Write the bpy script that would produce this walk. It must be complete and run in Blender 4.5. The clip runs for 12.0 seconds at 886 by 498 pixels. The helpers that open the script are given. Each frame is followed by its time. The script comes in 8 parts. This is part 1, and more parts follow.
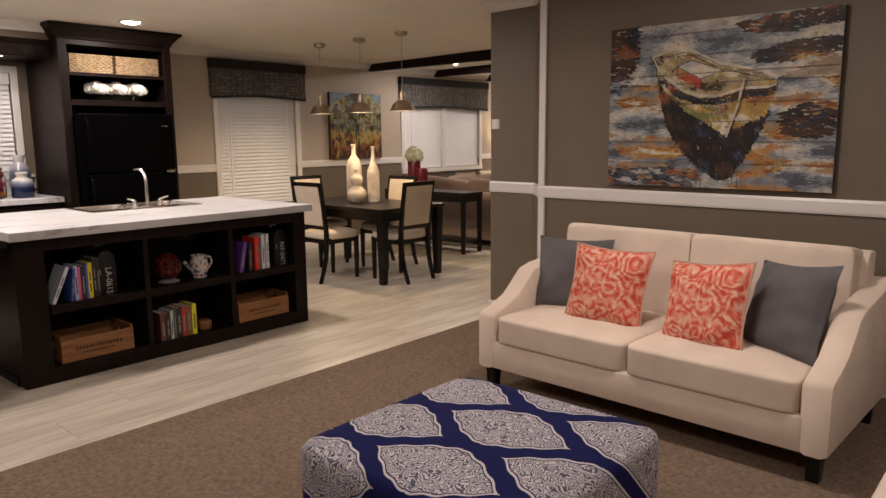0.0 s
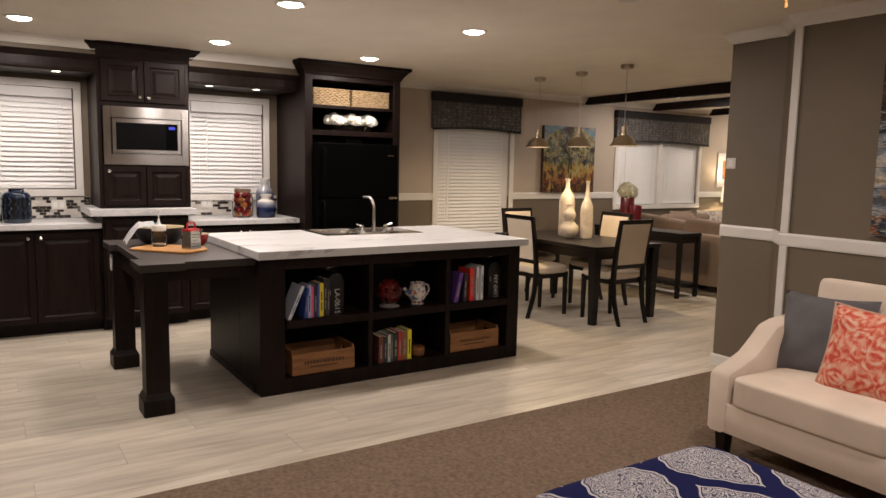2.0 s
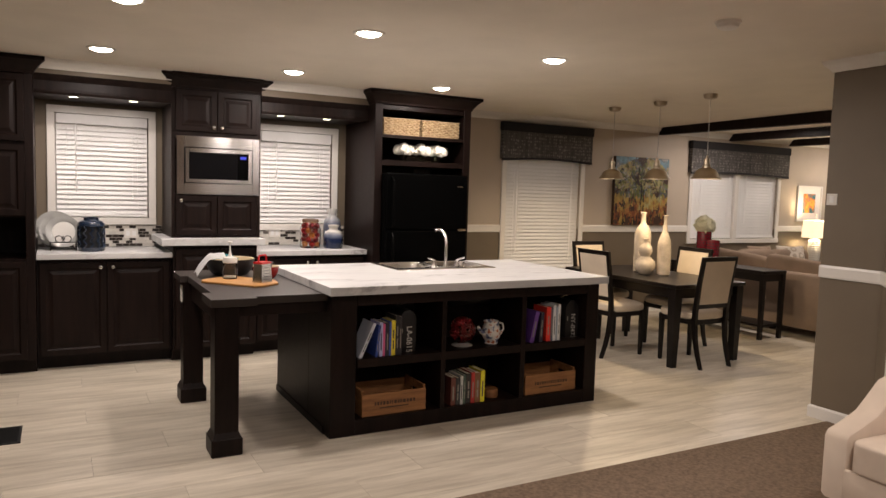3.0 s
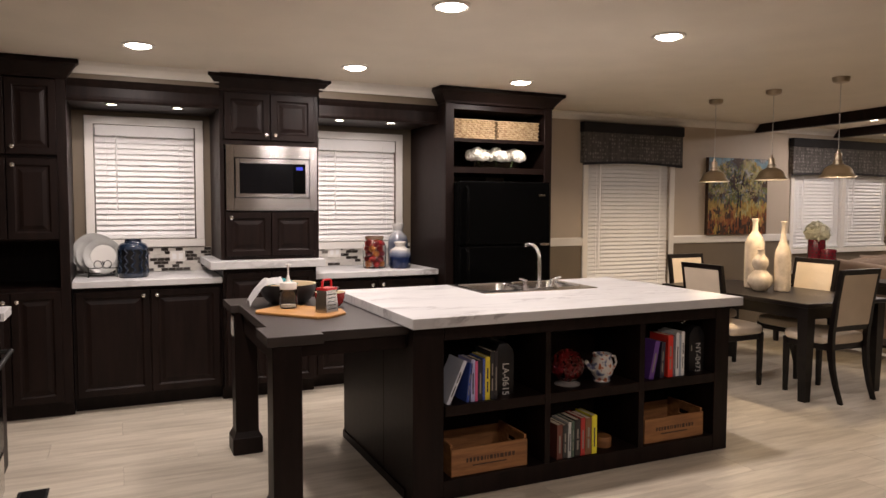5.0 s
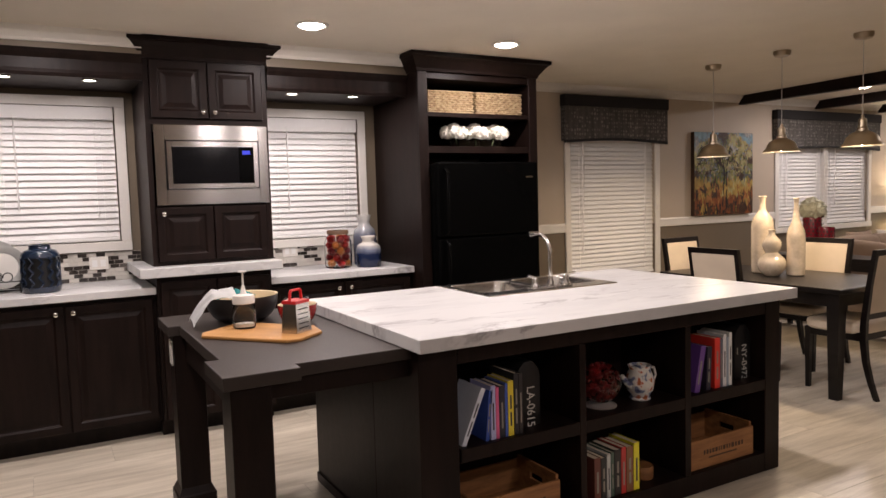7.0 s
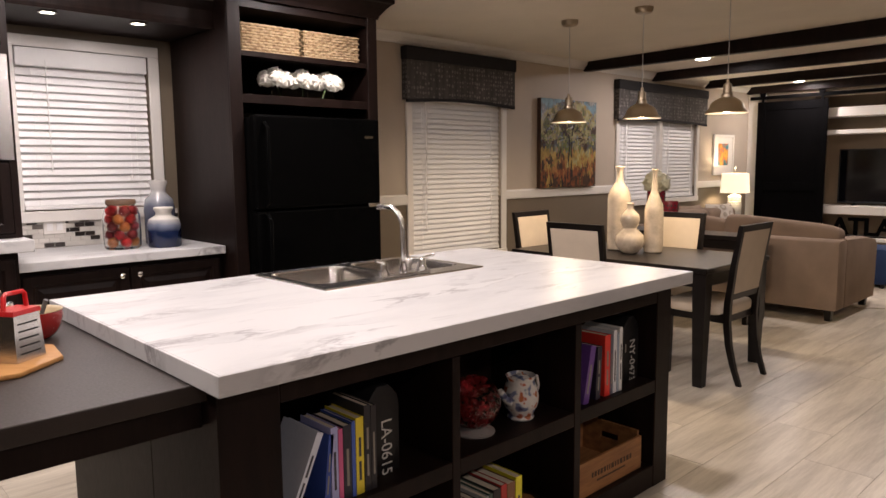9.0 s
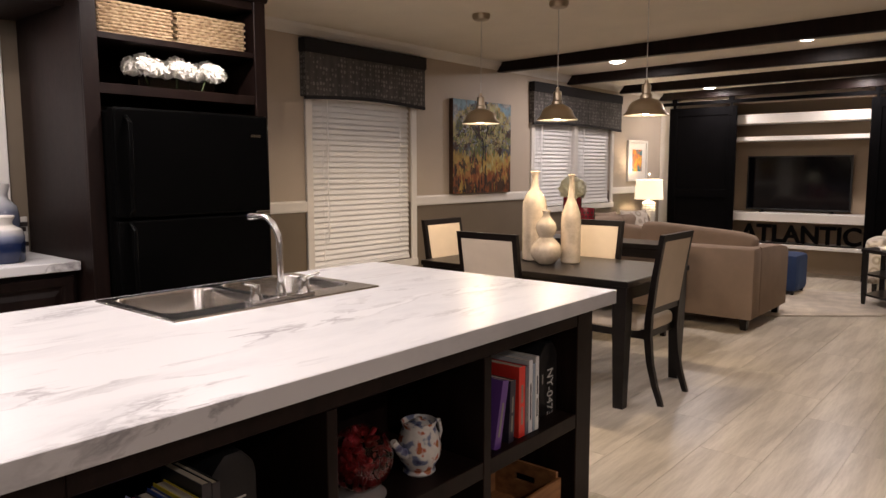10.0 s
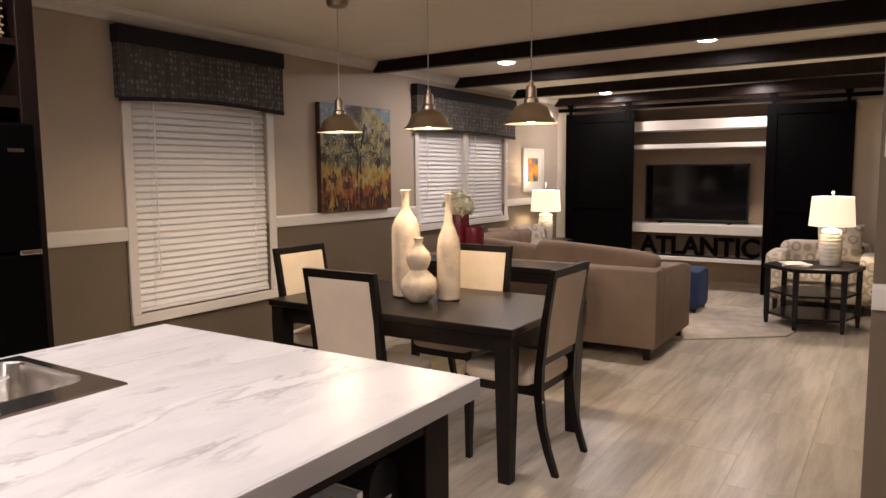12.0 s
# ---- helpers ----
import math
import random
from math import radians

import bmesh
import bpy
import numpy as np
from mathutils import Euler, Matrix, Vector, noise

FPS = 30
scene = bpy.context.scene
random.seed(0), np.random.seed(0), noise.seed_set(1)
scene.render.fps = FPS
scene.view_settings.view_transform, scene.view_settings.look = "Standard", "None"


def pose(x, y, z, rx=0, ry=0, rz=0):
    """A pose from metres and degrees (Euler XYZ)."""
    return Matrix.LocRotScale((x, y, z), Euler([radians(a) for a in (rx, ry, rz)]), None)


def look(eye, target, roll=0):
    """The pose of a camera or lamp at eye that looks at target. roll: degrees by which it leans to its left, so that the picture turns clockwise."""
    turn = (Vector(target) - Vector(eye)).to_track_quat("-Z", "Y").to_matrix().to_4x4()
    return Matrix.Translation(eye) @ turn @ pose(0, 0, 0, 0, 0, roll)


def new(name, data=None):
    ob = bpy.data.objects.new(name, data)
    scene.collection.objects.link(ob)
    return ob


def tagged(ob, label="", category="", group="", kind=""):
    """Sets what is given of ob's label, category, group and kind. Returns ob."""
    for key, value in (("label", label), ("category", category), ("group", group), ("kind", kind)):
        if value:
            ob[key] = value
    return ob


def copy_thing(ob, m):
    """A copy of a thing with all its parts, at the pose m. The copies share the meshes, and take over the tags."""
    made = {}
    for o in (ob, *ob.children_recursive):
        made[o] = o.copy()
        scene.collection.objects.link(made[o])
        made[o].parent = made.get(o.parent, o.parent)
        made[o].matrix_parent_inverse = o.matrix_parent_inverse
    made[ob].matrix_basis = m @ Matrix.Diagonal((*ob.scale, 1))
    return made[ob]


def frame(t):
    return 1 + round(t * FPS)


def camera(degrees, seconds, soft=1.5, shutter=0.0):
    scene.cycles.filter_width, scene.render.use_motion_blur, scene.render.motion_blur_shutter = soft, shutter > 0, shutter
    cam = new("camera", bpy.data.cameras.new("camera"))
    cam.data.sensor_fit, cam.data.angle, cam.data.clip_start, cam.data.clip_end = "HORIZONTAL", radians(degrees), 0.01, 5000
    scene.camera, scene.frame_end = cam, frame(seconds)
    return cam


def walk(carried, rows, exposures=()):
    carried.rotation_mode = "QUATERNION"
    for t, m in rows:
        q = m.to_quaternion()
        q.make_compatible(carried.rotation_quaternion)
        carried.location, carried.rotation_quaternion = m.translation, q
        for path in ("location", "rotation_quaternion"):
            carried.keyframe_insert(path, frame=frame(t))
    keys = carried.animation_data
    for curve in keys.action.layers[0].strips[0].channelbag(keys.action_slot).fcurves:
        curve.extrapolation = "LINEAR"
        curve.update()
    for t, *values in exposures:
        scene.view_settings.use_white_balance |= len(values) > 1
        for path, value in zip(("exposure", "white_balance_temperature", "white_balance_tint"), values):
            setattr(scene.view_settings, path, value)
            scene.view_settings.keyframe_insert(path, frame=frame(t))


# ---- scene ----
cam = camera(63.9, 12.0)
PATH = [
    (0, (0.069, 0.211, 1.451), (-1.236, 1.693, 1.136), -0.5),
    (0.5, (0.057, 0.197, 1.467), (-1.352, 1.586, 1.174), -0.1),
    (1, (0.025, 0.184, 1.475), (-1.482, 1.47, 1.203), 0.4),
    (1.5, (-0.035, 0.175, 1.48), (-1.632, 1.351, 1.222), 0.8),
    (2, (-0.136, 0.162, 1.483), (-1.801, 1.245, 1.248), 1.2),
    (2.5, (-0.26, 0.151, 1.496), (-1.971, 1.166, 1.298), 1.5),
    (3, (-0.401, 0.151, 1.516), (-2.151, 1.105, 1.354), 1.7),
    (3.5, (-0.595, 0.199, 1.489), (-2.394, 1.062, 1.353), 1.5),
    (5.5, (-1.474, 0.32, 1.465), (-3.286, 1.159, 1.349), -0.1),
    (6, (-1.699, 0.351, 1.48), (-3.494, 1.223, 1.353), -0.9),
    (6.5, (-1.916, 0.375, 1.463), (-3.689, 1.29, 1.327), -1.4),
    (8.5, (-2.696, 0.731, 1.39), (-4.234, 1.99, 1.172), -1.1),
    (9, (-2.877, 0.877, 1.387), (-4.323, 2.239, 1.152), -0.5),
    (9.5, (-3.018, 1.057, 1.367), (-4.374, 2.509, 1.139), -0.2),
    (10, (-3.121, 1.264, 1.377), (-4.403, 2.783, 1.155), -0.1),
    (10.5, (-3.221, 1.466, 1.377), (-4.435, 3.042, 1.171), -0.3),
    (11, (-3.331, 1.661, 1.4), (-4.489, 3.279, 1.198), -0.4),
    (11.5, (-3.392, 1.86, 1.421), (-4.502, 3.512, 1.219), -0.5),
    (12, (-3.418, 2.109, 1.455), (-4.494, 3.782, 1.244), -0.4),
]
walk(cam, [(t, look(eye, target, roll)) for t, eye, target, roll in PATH],
     exposures=[(0.0, 0.0, 6500, 10), (2.5, 0.0, 6480, 6), (3.7, 0.0, 6480, 7), (6.0, 0.0, 6300, 10), (8.5, 0.0, 6180, 10), (10.5, 0.0, 6180, 10), (12.0, 0.0, 6300, 12)])

# ---------- world and exposure ----------
world = bpy.data.worlds.new("night")
world.use_nodes = True
world.node_tree.nodes["Background"].inputs[0].default_value = (0.02, 0.03, 0.06, 1)
world.node_tree.nodes["Background"].inputs[1].default_value = 0.15
scene.world = world

WARM = (1.0, 0.85, 0.80)
GOLD = (1.0, 0.74, 0.48)
DOWN_W, PEND_W, LAMP_W, PUCK_W = 18.0, 8.5, 21.0, 3.0

# ---------- plan ----------
XW = -7.35          # window wall
XP = -3.48          # partition between family room and sitting room
YB = 4.62           # wall behind the cream sofa
YF = 11.10          # far wall with the sliding doors
YS = -3.2           # wall behind the camera
XE = 2.6            # outer wall of the sitting room


def zc(x):
    """Height of the gently rising ceiling."""
    return 2.43 + 0.0125 * (min(x, -2.0) - XW)


# ---------- materials ----------
def mat(name, col, rough=0.5, metal=0.0, var=0.12, scale=3.0, bump=0.1, bscale=80.0, stretch=(1, 1, 1), col2=None, coat=0.0, depth=0.002, rand=0.0, spec=0.5):
    m = bpy.data.materials.new(name)
    m.use_nodes = True
    nt = m.node_tree
    n, l = nt.nodes, nt.links
    b = n["Principled BSDF"]
    b.inputs["Roughness"].default_value, b.inputs["Metallic"].default_value = rough, metal
    b.inputs["Coat Weight"].default_value = coat
    b.inputs["Specular IOR Level"].default_value = spec
    tc = n.new("ShaderNodeTexCoord")
    mp = n.new("ShaderNodeMapping")
    mp.inputs["Scale"].default_value = stretch
    l.new(tc.outputs["Object"], mp.inputs["Vector"])
    big, fine = n.new("ShaderNodeTexNoise"), n.new("ShaderNodeTexNoise")
    big.inputs["Scale"].default_value, fine.inputs["Scale"].default_value = scale, bscale
    big.inputs["Detail"].default_value, fine.inputs["Detail"].default_value = 6, 3
    l.new(mp.outputs[0], big.inputs["Vector"])
    l.new(mp.outputs[0], fine.inputs["Vector"])
    mixer = n.new("ShaderNodeMix")
    mixer.data_type = "RGBA"
    c2 = col2 or tuple(max(0.0, c * (1 - 2 * var)) for c in col)
    mixer.inputs[6].default_value = (*col, 1)
    mixer.inputs[7].default_value = (*c2, 1)
    ramp = n.new("ShaderNodeMapRange")
    ramp.inputs[1].default_value, ramp.inputs[2].default_value = 0.35, 0.7
    addn = n.new("ShaderNodeMath")
    addn.operation = "MULTIPLY_ADD"
    addn.inputs[1].default_value, addn.inputs[2].default_value = 0.3, -0.15
    l.new(fine.outputs[0], addn.inputs[0])
    sm = n.new("ShaderNodeMath")
    l.new(big.outputs[0], sm.inputs[0])
    l.new(addn.outputs[0], sm.inputs[1])
    l.new(sm.outputs[0], ramp.inputs[0])
    l.new(ramp.outputs[0], mixer.inputs[0])
    out = mixer.outputs[2]
    if rand:
        oi, hs, mr = n.new("ShaderNodeObjectInfo"), n.new("ShaderNodeHueSaturation"), n.new("ShaderNodeMapRange")
        mr.inputs[3].default_value, mr.inputs[4].default_value = 1 - rand, 1 + rand
        l.new(oi.outputs["Random"], mr.inputs[0])
        l.new(mr.outputs[0], hs.inputs["Value"])
        l.new(out, hs.inputs["Color"])
        out = hs.outputs[0]
    l.new(out, b.inputs["Base Color"])
    rr = n.new("ShaderNodeMapRange")
    sway = 0.015 if metal else 0.08
    rr.inputs[3].default_value, rr.inputs[4].default_value = max(0.03, rough - sway), min(1, rough + sway)
    l.new(fine.outputs[0], rr.inputs[0])
    l.new(rr.outputs[0], b.inputs["Roughness"])
    if bump:
        bp = n.new("ShaderNodeBump")
        bp.inputs["Strength"].default_value, bp.inputs["Distance"].default_value = bump, depth
        l.new(fine.outputs[0], bp.inputs["Height"])
        l.new(bp.outputs[0], b.inputs["Normal"])
    return m


def glow(name, col, strength, base=(0.8, 0.8, 0.78)):
    m = bpy.data.materials.new(name)
    m.use_nodes = True
    b = m.node_tree.nodes["Principled BSDF"]
    b.inputs["Base Color"].default_value = (*base, 1)
    b.inputs["Emission Color"].default_value = (*col, 1)
    b.inputs["Emission Strength"].default_value = strength
    return m


def glass(name, col=(1, 1, 1), rough=0.02):
    m = bpy.data.materials.new(name)
    m.use_nodes = True
    b = m.node_tree.nodes["Principled BSDF"]
    b.inputs["Base Color"].default_value = (*col, 1)
    b.inputs["Transmission Weight"].default_value = 1.0
    b.inputs["Roughness"].default_value = rough
    b.inputs["IOR"].default_value = 1.45
    return m


PAINT_TAUPE = mat("taupe_wall_paint", (0.158, 0.124, 0.085), 0.55, var=0.04, bump=0.12, bscale=220)
PAINT_BEIGE = mat("beige_wall_paint", (0.46, 0.39, 0.31), 0.55, var=0.03, bump=0.12, bscale=220)
PAINT_CEIL = mat("ceiling_paint", (0.80, 0.74, 0.635), 0.8, var=0.03, bump=0.25, bscale=160)
TRIM = mat("white_trim_paint", (0.74, 0.71, 0.66), 0.35, var=0.03, bump=0.03)
ESPRESSO = mat("espresso_wood", (0.0125, 0.0066, 0.0052), 0.44, spec=0.15, var=0.25, scale=4, bscale=40, stretch=(6, 6, 0.8), bump=0.1, depth=0.001)
BLACKWOOD = mat("black_wood", (0.008, 0.0055, 0.005), 0.32, spec=0.3, var=0.25, scale=4, bscale=40, stretch=(0.8, 6, 6), bump=0.08, depth=0.001)
GREYTOP = mat("dark_grey_laminate", (0.033, 0.025, 0.021), 0.45, spec=0.35, var=0.12, scale=6, bump=0.05, bscale=150)
VINYL = mat("vinyl_plank", (0.62, 0.56, 0.46), 0.32, var=0.1, scale=2.4, bscale=16, stretch=(6, 0.6, 1), bump=0.08, depth=0.001, rand=0.08, col2=(0.40, 0.35, 0.275))
GROUT = mat("plank_joint", (0.3, 0.27, 0.23), 0.8)
CARPET = mat("brown_carpet", (0.268, 0.194, 0.138), 0.95, var=0.2, scale=48, bscale=190, bump=1.0, depth=0.012, spec=0.1)
STEEL = mat("brushed_steel", (0.60, 0.58, 0.56), 0.17, 1.0, var=0.02, scale=3, bscale=40, stretch=(1, 0.35, 16), bump=0.05, depth=0.0004)
STEEL.node_tree.nodes["Principled BSDF"].inputs["Anisotropic"].default_value = 0.8
STEEL.node_tree.nodes["Principled BSDF"].inputs["Anisotropic Rotation"].default_value = 0.25
SINKSTEEL = mat("sink_steel", (0.72, 0.69, 0.65), 0.19, 1.0, var=0.03, bscale=60, bump=0)
CHROME = mat("chrome", (0.8, 0.79, 0.77), 0.17, 1.0, var=0.02, bump=0)
NICKEL = mat("aged_nickel", (0.50, 0.42, 0.31), 0.33, 1.0, var=0.04, bscale=120, bump=0)
BLACKGLOSS = mat("black_appliance", (0.002, 0.002, 0.002), 0.2, var=0.1, bump=0.05, bscale=300, spec=0.05)
BLACKPLASTIC = mat("black_plastic", (0.012, 0.012, 0.012), 0.4, var=0.1, bump=0.02)
SCREEN = mat("dark_screen", (0.004, 0.004, 0.005), 0.07, var=0.05, bump=0)
BLIND = mat("white_blind", (0.82, 0.81, 0.795), 0.4, var=0.03, bump=0.02)
NIGHTGLASS = glass("window_glass", (0.9, 0.95, 1))
CREAM = mat("cream_upholstery", (0.70, 0.585, 0.475), 0.85, var=0.06, scale=5, bscale=420, bump=0.35, depth=0.003, spec=0.2)
TAUPEFAB = mat("taupe_upholstery", (0.27, 0.20, 0.15), 0.9, var=0.08, scale=5, bscale=380, bump=0.35, depth=0.003, spec=0.2)
CHAIRFAB = mat("cream_chair_fabric", (0.60, 0.51, 0.40), 0.8, var=0.05, scale=6, bscale=400, bump=0.3, depth=0.002, spec=0.2)
GREYFAB = mat("grey_pillow_fabric", (0.115, 0.108, 0.112), 0.75, var=0.1, scale=6, bscale=350, bump=0.3, depth=0.002, spec=0.3)
CERAMIC = mat("cream_ceramic", (0.66, 0.56, 0.43), 0.14, var=0.14, scale=14, bscale=60, bump=0.08, coat=1.0)
VALANCE = mat("black_velvet_band", (0.012, 0.011, 0.012), 0.9, var=0.1, bscale=250, bump=0.2)
LENS = glow("lit_lens", (1.0, 0.88, 0.76), 30.0)
PUCKLENS = glow("lit_puck", (1.0, 0.88, 0.72), 9.0)
BULB = glow("lit_bulb", (1.0, 0.76, 0.50), 45.0)
ENAMEL = mat("white_enamel", (0.75, 0.70, 0.62), 0.35, var=0.03, bump=0)


# ---------- mesh helpers ----------
def box(bm, a, b, bev=0.0, seg=1):
    """A box between two corners, with its edges bevelled."""
    lo = [min(p, q) for p, q in zip(a, b)]
    hi = [max(p, q) for p, q in zip(a, b)]
    m = Matrix.Translation([(p + q) / 2 for p, q in zip(lo, hi)]) @ Matrix.Diagonal([max(q - p, 1e-4) for p, q in zip(lo, hi)] + [1])
    v = bmesh.ops.create_cube(bm, size=1, matrix=m)["verts"]
    if bev:
        bev = min(bev, 0.45 * min(q - p for p, q in zip(lo, hi)))
        es = list({e for w in v for e in w.link_edges})
        bmesh.ops.bevel(bm, geom=es, offset=bev, segments=seg, affect="EDGES", profile=0.5)
    return bm


def boxes(*items, bev=0.0):
    bm = bmesh.new()
    for a, b in items:
        box(bm, a, b, bev)
    return bm


def one(a, b, bev=0.0, seg=1):
    return box(bmesh.new(), a, b, bev, seg)


def prism(bm, pts, axis, lo, hi, bev=0.0):
    """A polygon, given by two coordinates a point, drawn out along an axis."""
    def at(p, h):
        return {"x": (h, p[0], p[1]), "y": (p[0], h, p[1]), "z": (p[0], p[1], h)}[axis]
    va = [bm.verts.new(at(p, lo)) for p in pts]
    vb = [bm.verts.new(at(p, hi)) for p in pts]
    k = len(pts)
    fs = [bm.faces.new(va[::-1]), bm.faces.new(vb)]
    for i in range(k):
        fs.append(bm.faces.new((va[i], va[(i + 1) % k], vb[(i + 1) % k], vb[i])))
    bmesh.ops.recalc_face_normals(bm, faces=fs)
    if bev:
        es = [e for e in {e for f in fs[:2] for e in f.edges}]
        bmesh.ops.bevel(bm, geom=es, offset=bev, segments=2, affect="EDGES", profile=0.5)
    return bm


def lathe(bm, prof, c=(0, 0, 0), seg=28):
    """A profile of radius and height turned round an upright axis."""
    rings = []
    for r, z in prof:
        if r < 1e-5:
            rings.append([bm.verts.new((c[0], c[1], c[2] + z))])
        else:
            rings.append([bm.verts.new((c[0] + r * math.cos(2 * math.pi * i / seg), c[1] + r * math.sin(2 * math.pi * i / seg), c[2] + z)) for i in range(seg)])
    for p, q in zip(rings, rings[1:]):
        for i in range(seg):
            j = (i + 1) % seg
            if len(p) == 1 and len(q) > 1:
                bm.faces.new((p[0], q[j], q[i]))
            elif len(q) == 1 and len(p) > 1:
                bm.faces.new((p[i], p[j], q[0]))
            elif len(p) > 1:
                bm.faces.new((p[i], p[j], q[j], q[i]))
    bmesh.ops.recalc_face_normals(bm, faces=bm.faces[:])
    return bm


def tube(bm, pts, r, seg=10):
    """A round bar along a line of points; r is one radius or one a point."""
    pts = [Vector(p) for p in pts]
    rs = r if isinstance(r, (list, tuple)) else [r] * len(pts)
    rings, side = [], None
    for i, p in enumerate(pts):
        d = (pts[min(i + 1, len(pts) - 1)] - pts[max(i - 1, 0)]).normalized()
        if side is None:
            side = d.orthogonal().normalized()
        side = (side - d * side.dot(d)).normalized()
        up = d.cross(side)
        rings.append([bm.verts.new(p + rs[i] * (math.cos(2 * math.pi * k / seg) * side + math.sin(2 * math.pi * k / seg) * up)) for k in range(seg)])
    for a, b in zip(rings, rings[1:]):
        for k in range(seg):
            bm.faces.new((a[k], a[(k + 1) % seg], b[(k + 1) % seg], b[k]))
    bm.faces.new(rings[0][::-1])
    bm.faces.new(rings[-1])
    return bm


def post(bm, pts):
    """A squared leg through rows of x, y, z, width, depth."""
    rings = [[bm.verts.new((x + sx * w / 2, y + sy * d / 2, z)) for sx, sy in ((-1, -1), (1, -1), (1, 1), (-1, 1))] for x, y, z, w, d in pts]
    for a, b in zip(rings, rings[1:]):
        for k in range(4):
            bm.faces.new((a[k], a[(k + 1) % 4], b[(k + 1) % 4], b[k]))
    bm.faces.new(rings[0][::-1])
    bm.faces.new(rings[-1])
    bmesh.ops.recalc_face_normals(bm, faces=bm.faces[:])
    return bm


def soft(bm, c, half, k=6.0, n=8, crown=0.0, m=None):
    """A rounded, stuffed block: a cube drawn in to a superquadric."""
    grid = {}
    def vert(u, v, w):
        key = (round(u, 4), round(v, 4), round(w, 4))
        if key not in grid:
            s = (abs(u) ** k + abs(v) ** k + abs(w) ** k) ** (-1 / k)
            p = Vector((u * s * half[0], v * s * half[1], w * s * half[2]))
            p.z += crown * (1 - u * u) * (1 - v * v) * (1 if w > 0 else 0.3) * w
            p = (m @ p) if m else p
            grid[key] = bm.verts.new(p + Vector(c))
        return grid[key]
    st = [-1 + 2 * i / n for i in range(n + 1)]
    fs = []
    for i in range(n):
        for j in range(n):
            a, b, d, e = st[i], st[i + 1], st[j], st[j + 1]
            for s in (-1, 1):
                for q in (((a, d, s), (b, d, s), (b, e, s), (a, e, s)), ((a, s, d), (b, s, d), (b, s, e), (a, s, e)), ((s, a, d), (s, b, d), (s, b, e), (s, a, e))):
                    fs.append(bm.faces.new([vert(*p) for p in q]))
    bmesh.ops.recalc_face_normals(bm, faces=fs)
    return bm


def pillow_mesh(bm, w, h, t, n=20, seed=0):
    """A square scatter pillow standing in its own x-z plane, thin at the edges, with pulled-out corners."""
    def vert(u, v, s):
        e = (1 - abs(u) ** 2.6) * (1 - abs(v) ** 2.6)
        pinch = 1 - 0.085 * (1 - u * u) * abs(v) ** 3 - 0.085 * (1 - v * v) * abs(u) ** 3
        d = t / 2 * max(e, 0) ** 0.55
        d += 0.018 * noise.noise(Vector((u * 2.2 + seed, v * 2.2, s * 3))) + 0.007 * noise.noise(Vector((u * 5 + seed, v * 3.5, s * 3)))
        if e < 1e-4:
            d = 0
        return Vector((u * w / 2 * pinch, s * d, v * h / 2 * pinch))
    st = [-1 + 2 * i / n for i in range(n + 1)]
    for s in (-1, 1):
        g = [[bm.verts.new(vert(u, v, s)) for v in st] for u in st]
        for i in range(n):
            for j in range(n):
                bm.faces.new((g[i][j], g[i + 1][j], g[i + 1][j + 1], g[i][j + 1]))
    bmesh.ops.remove_doubles(bm, verts=bm.verts[:], dist=1e-5)
    bmesh.ops.recalc_face_normals(bm, faces=bm.faces[:])
    return bm


def mesh_of(name, bm, material, smooth=False):
    me = bpy.data.meshes.new(name)
    bm.to_mesh(me)
    bm.free()
    me.materials.append(material)
    if smooth:
        me.polygons.foreach_set("use_smooth", [True] * len(me.polygons))
        me.set_sharp_from_angle(angle=radians(42))
    return me


def part(name, bm, material, parent, label="", smooth=False):
    ob = new(name, mesh_of(name, bm, material, smooth))
    ob.parent = parent
    top = parent if parent.parent is None else parent.parent
    ob.matrix_parent_inverse = top.matrix_basis.inverted() if parent.parent is None else Matrix()
    return tagged(ob, label) if label else ob


def thing(name, at, label, category, group="", kind=""):
    ob = new(name)
    ob.empty_display_size = 0.05
    ob.matrix_basis = Matrix.Translation(at)
    return tagged(ob, label, category, group, kind)


def solid(name, bm, material, label, category, kind="", smooth=False, group=""):
    return tagged(new(name, mesh_of(name, bm, material, smooth)), label, category, group, kind)


def structure(name, bm, material, label, category="wall"):
    return solid(name, bm, material, label, category, "structure")


def disc_lamp(name, x, y, z, watts, size, col=WARM, spread=180):
    d = bpy.data.lights.new(name, "AREA")
    d.shape, d.size, d.energy, d.color, d.spread = "DISK", size, watts, col, radians(spread)
    ob = new(name, d)
    ob.matrix_basis = Matrix.Translation((x, y, z))
    return ob


def bulb_lamp(name, x, y, z, watts, r=0.03, col=WARM):
    d = bpy.data.lights.new(name, "POINT")
    d.energy, d.color, d.shadow_soft_size = watts, col, r
    ob = new(name, d)
    ob.matrix_basis = Matrix.Translation((x, y, z))
    return ob


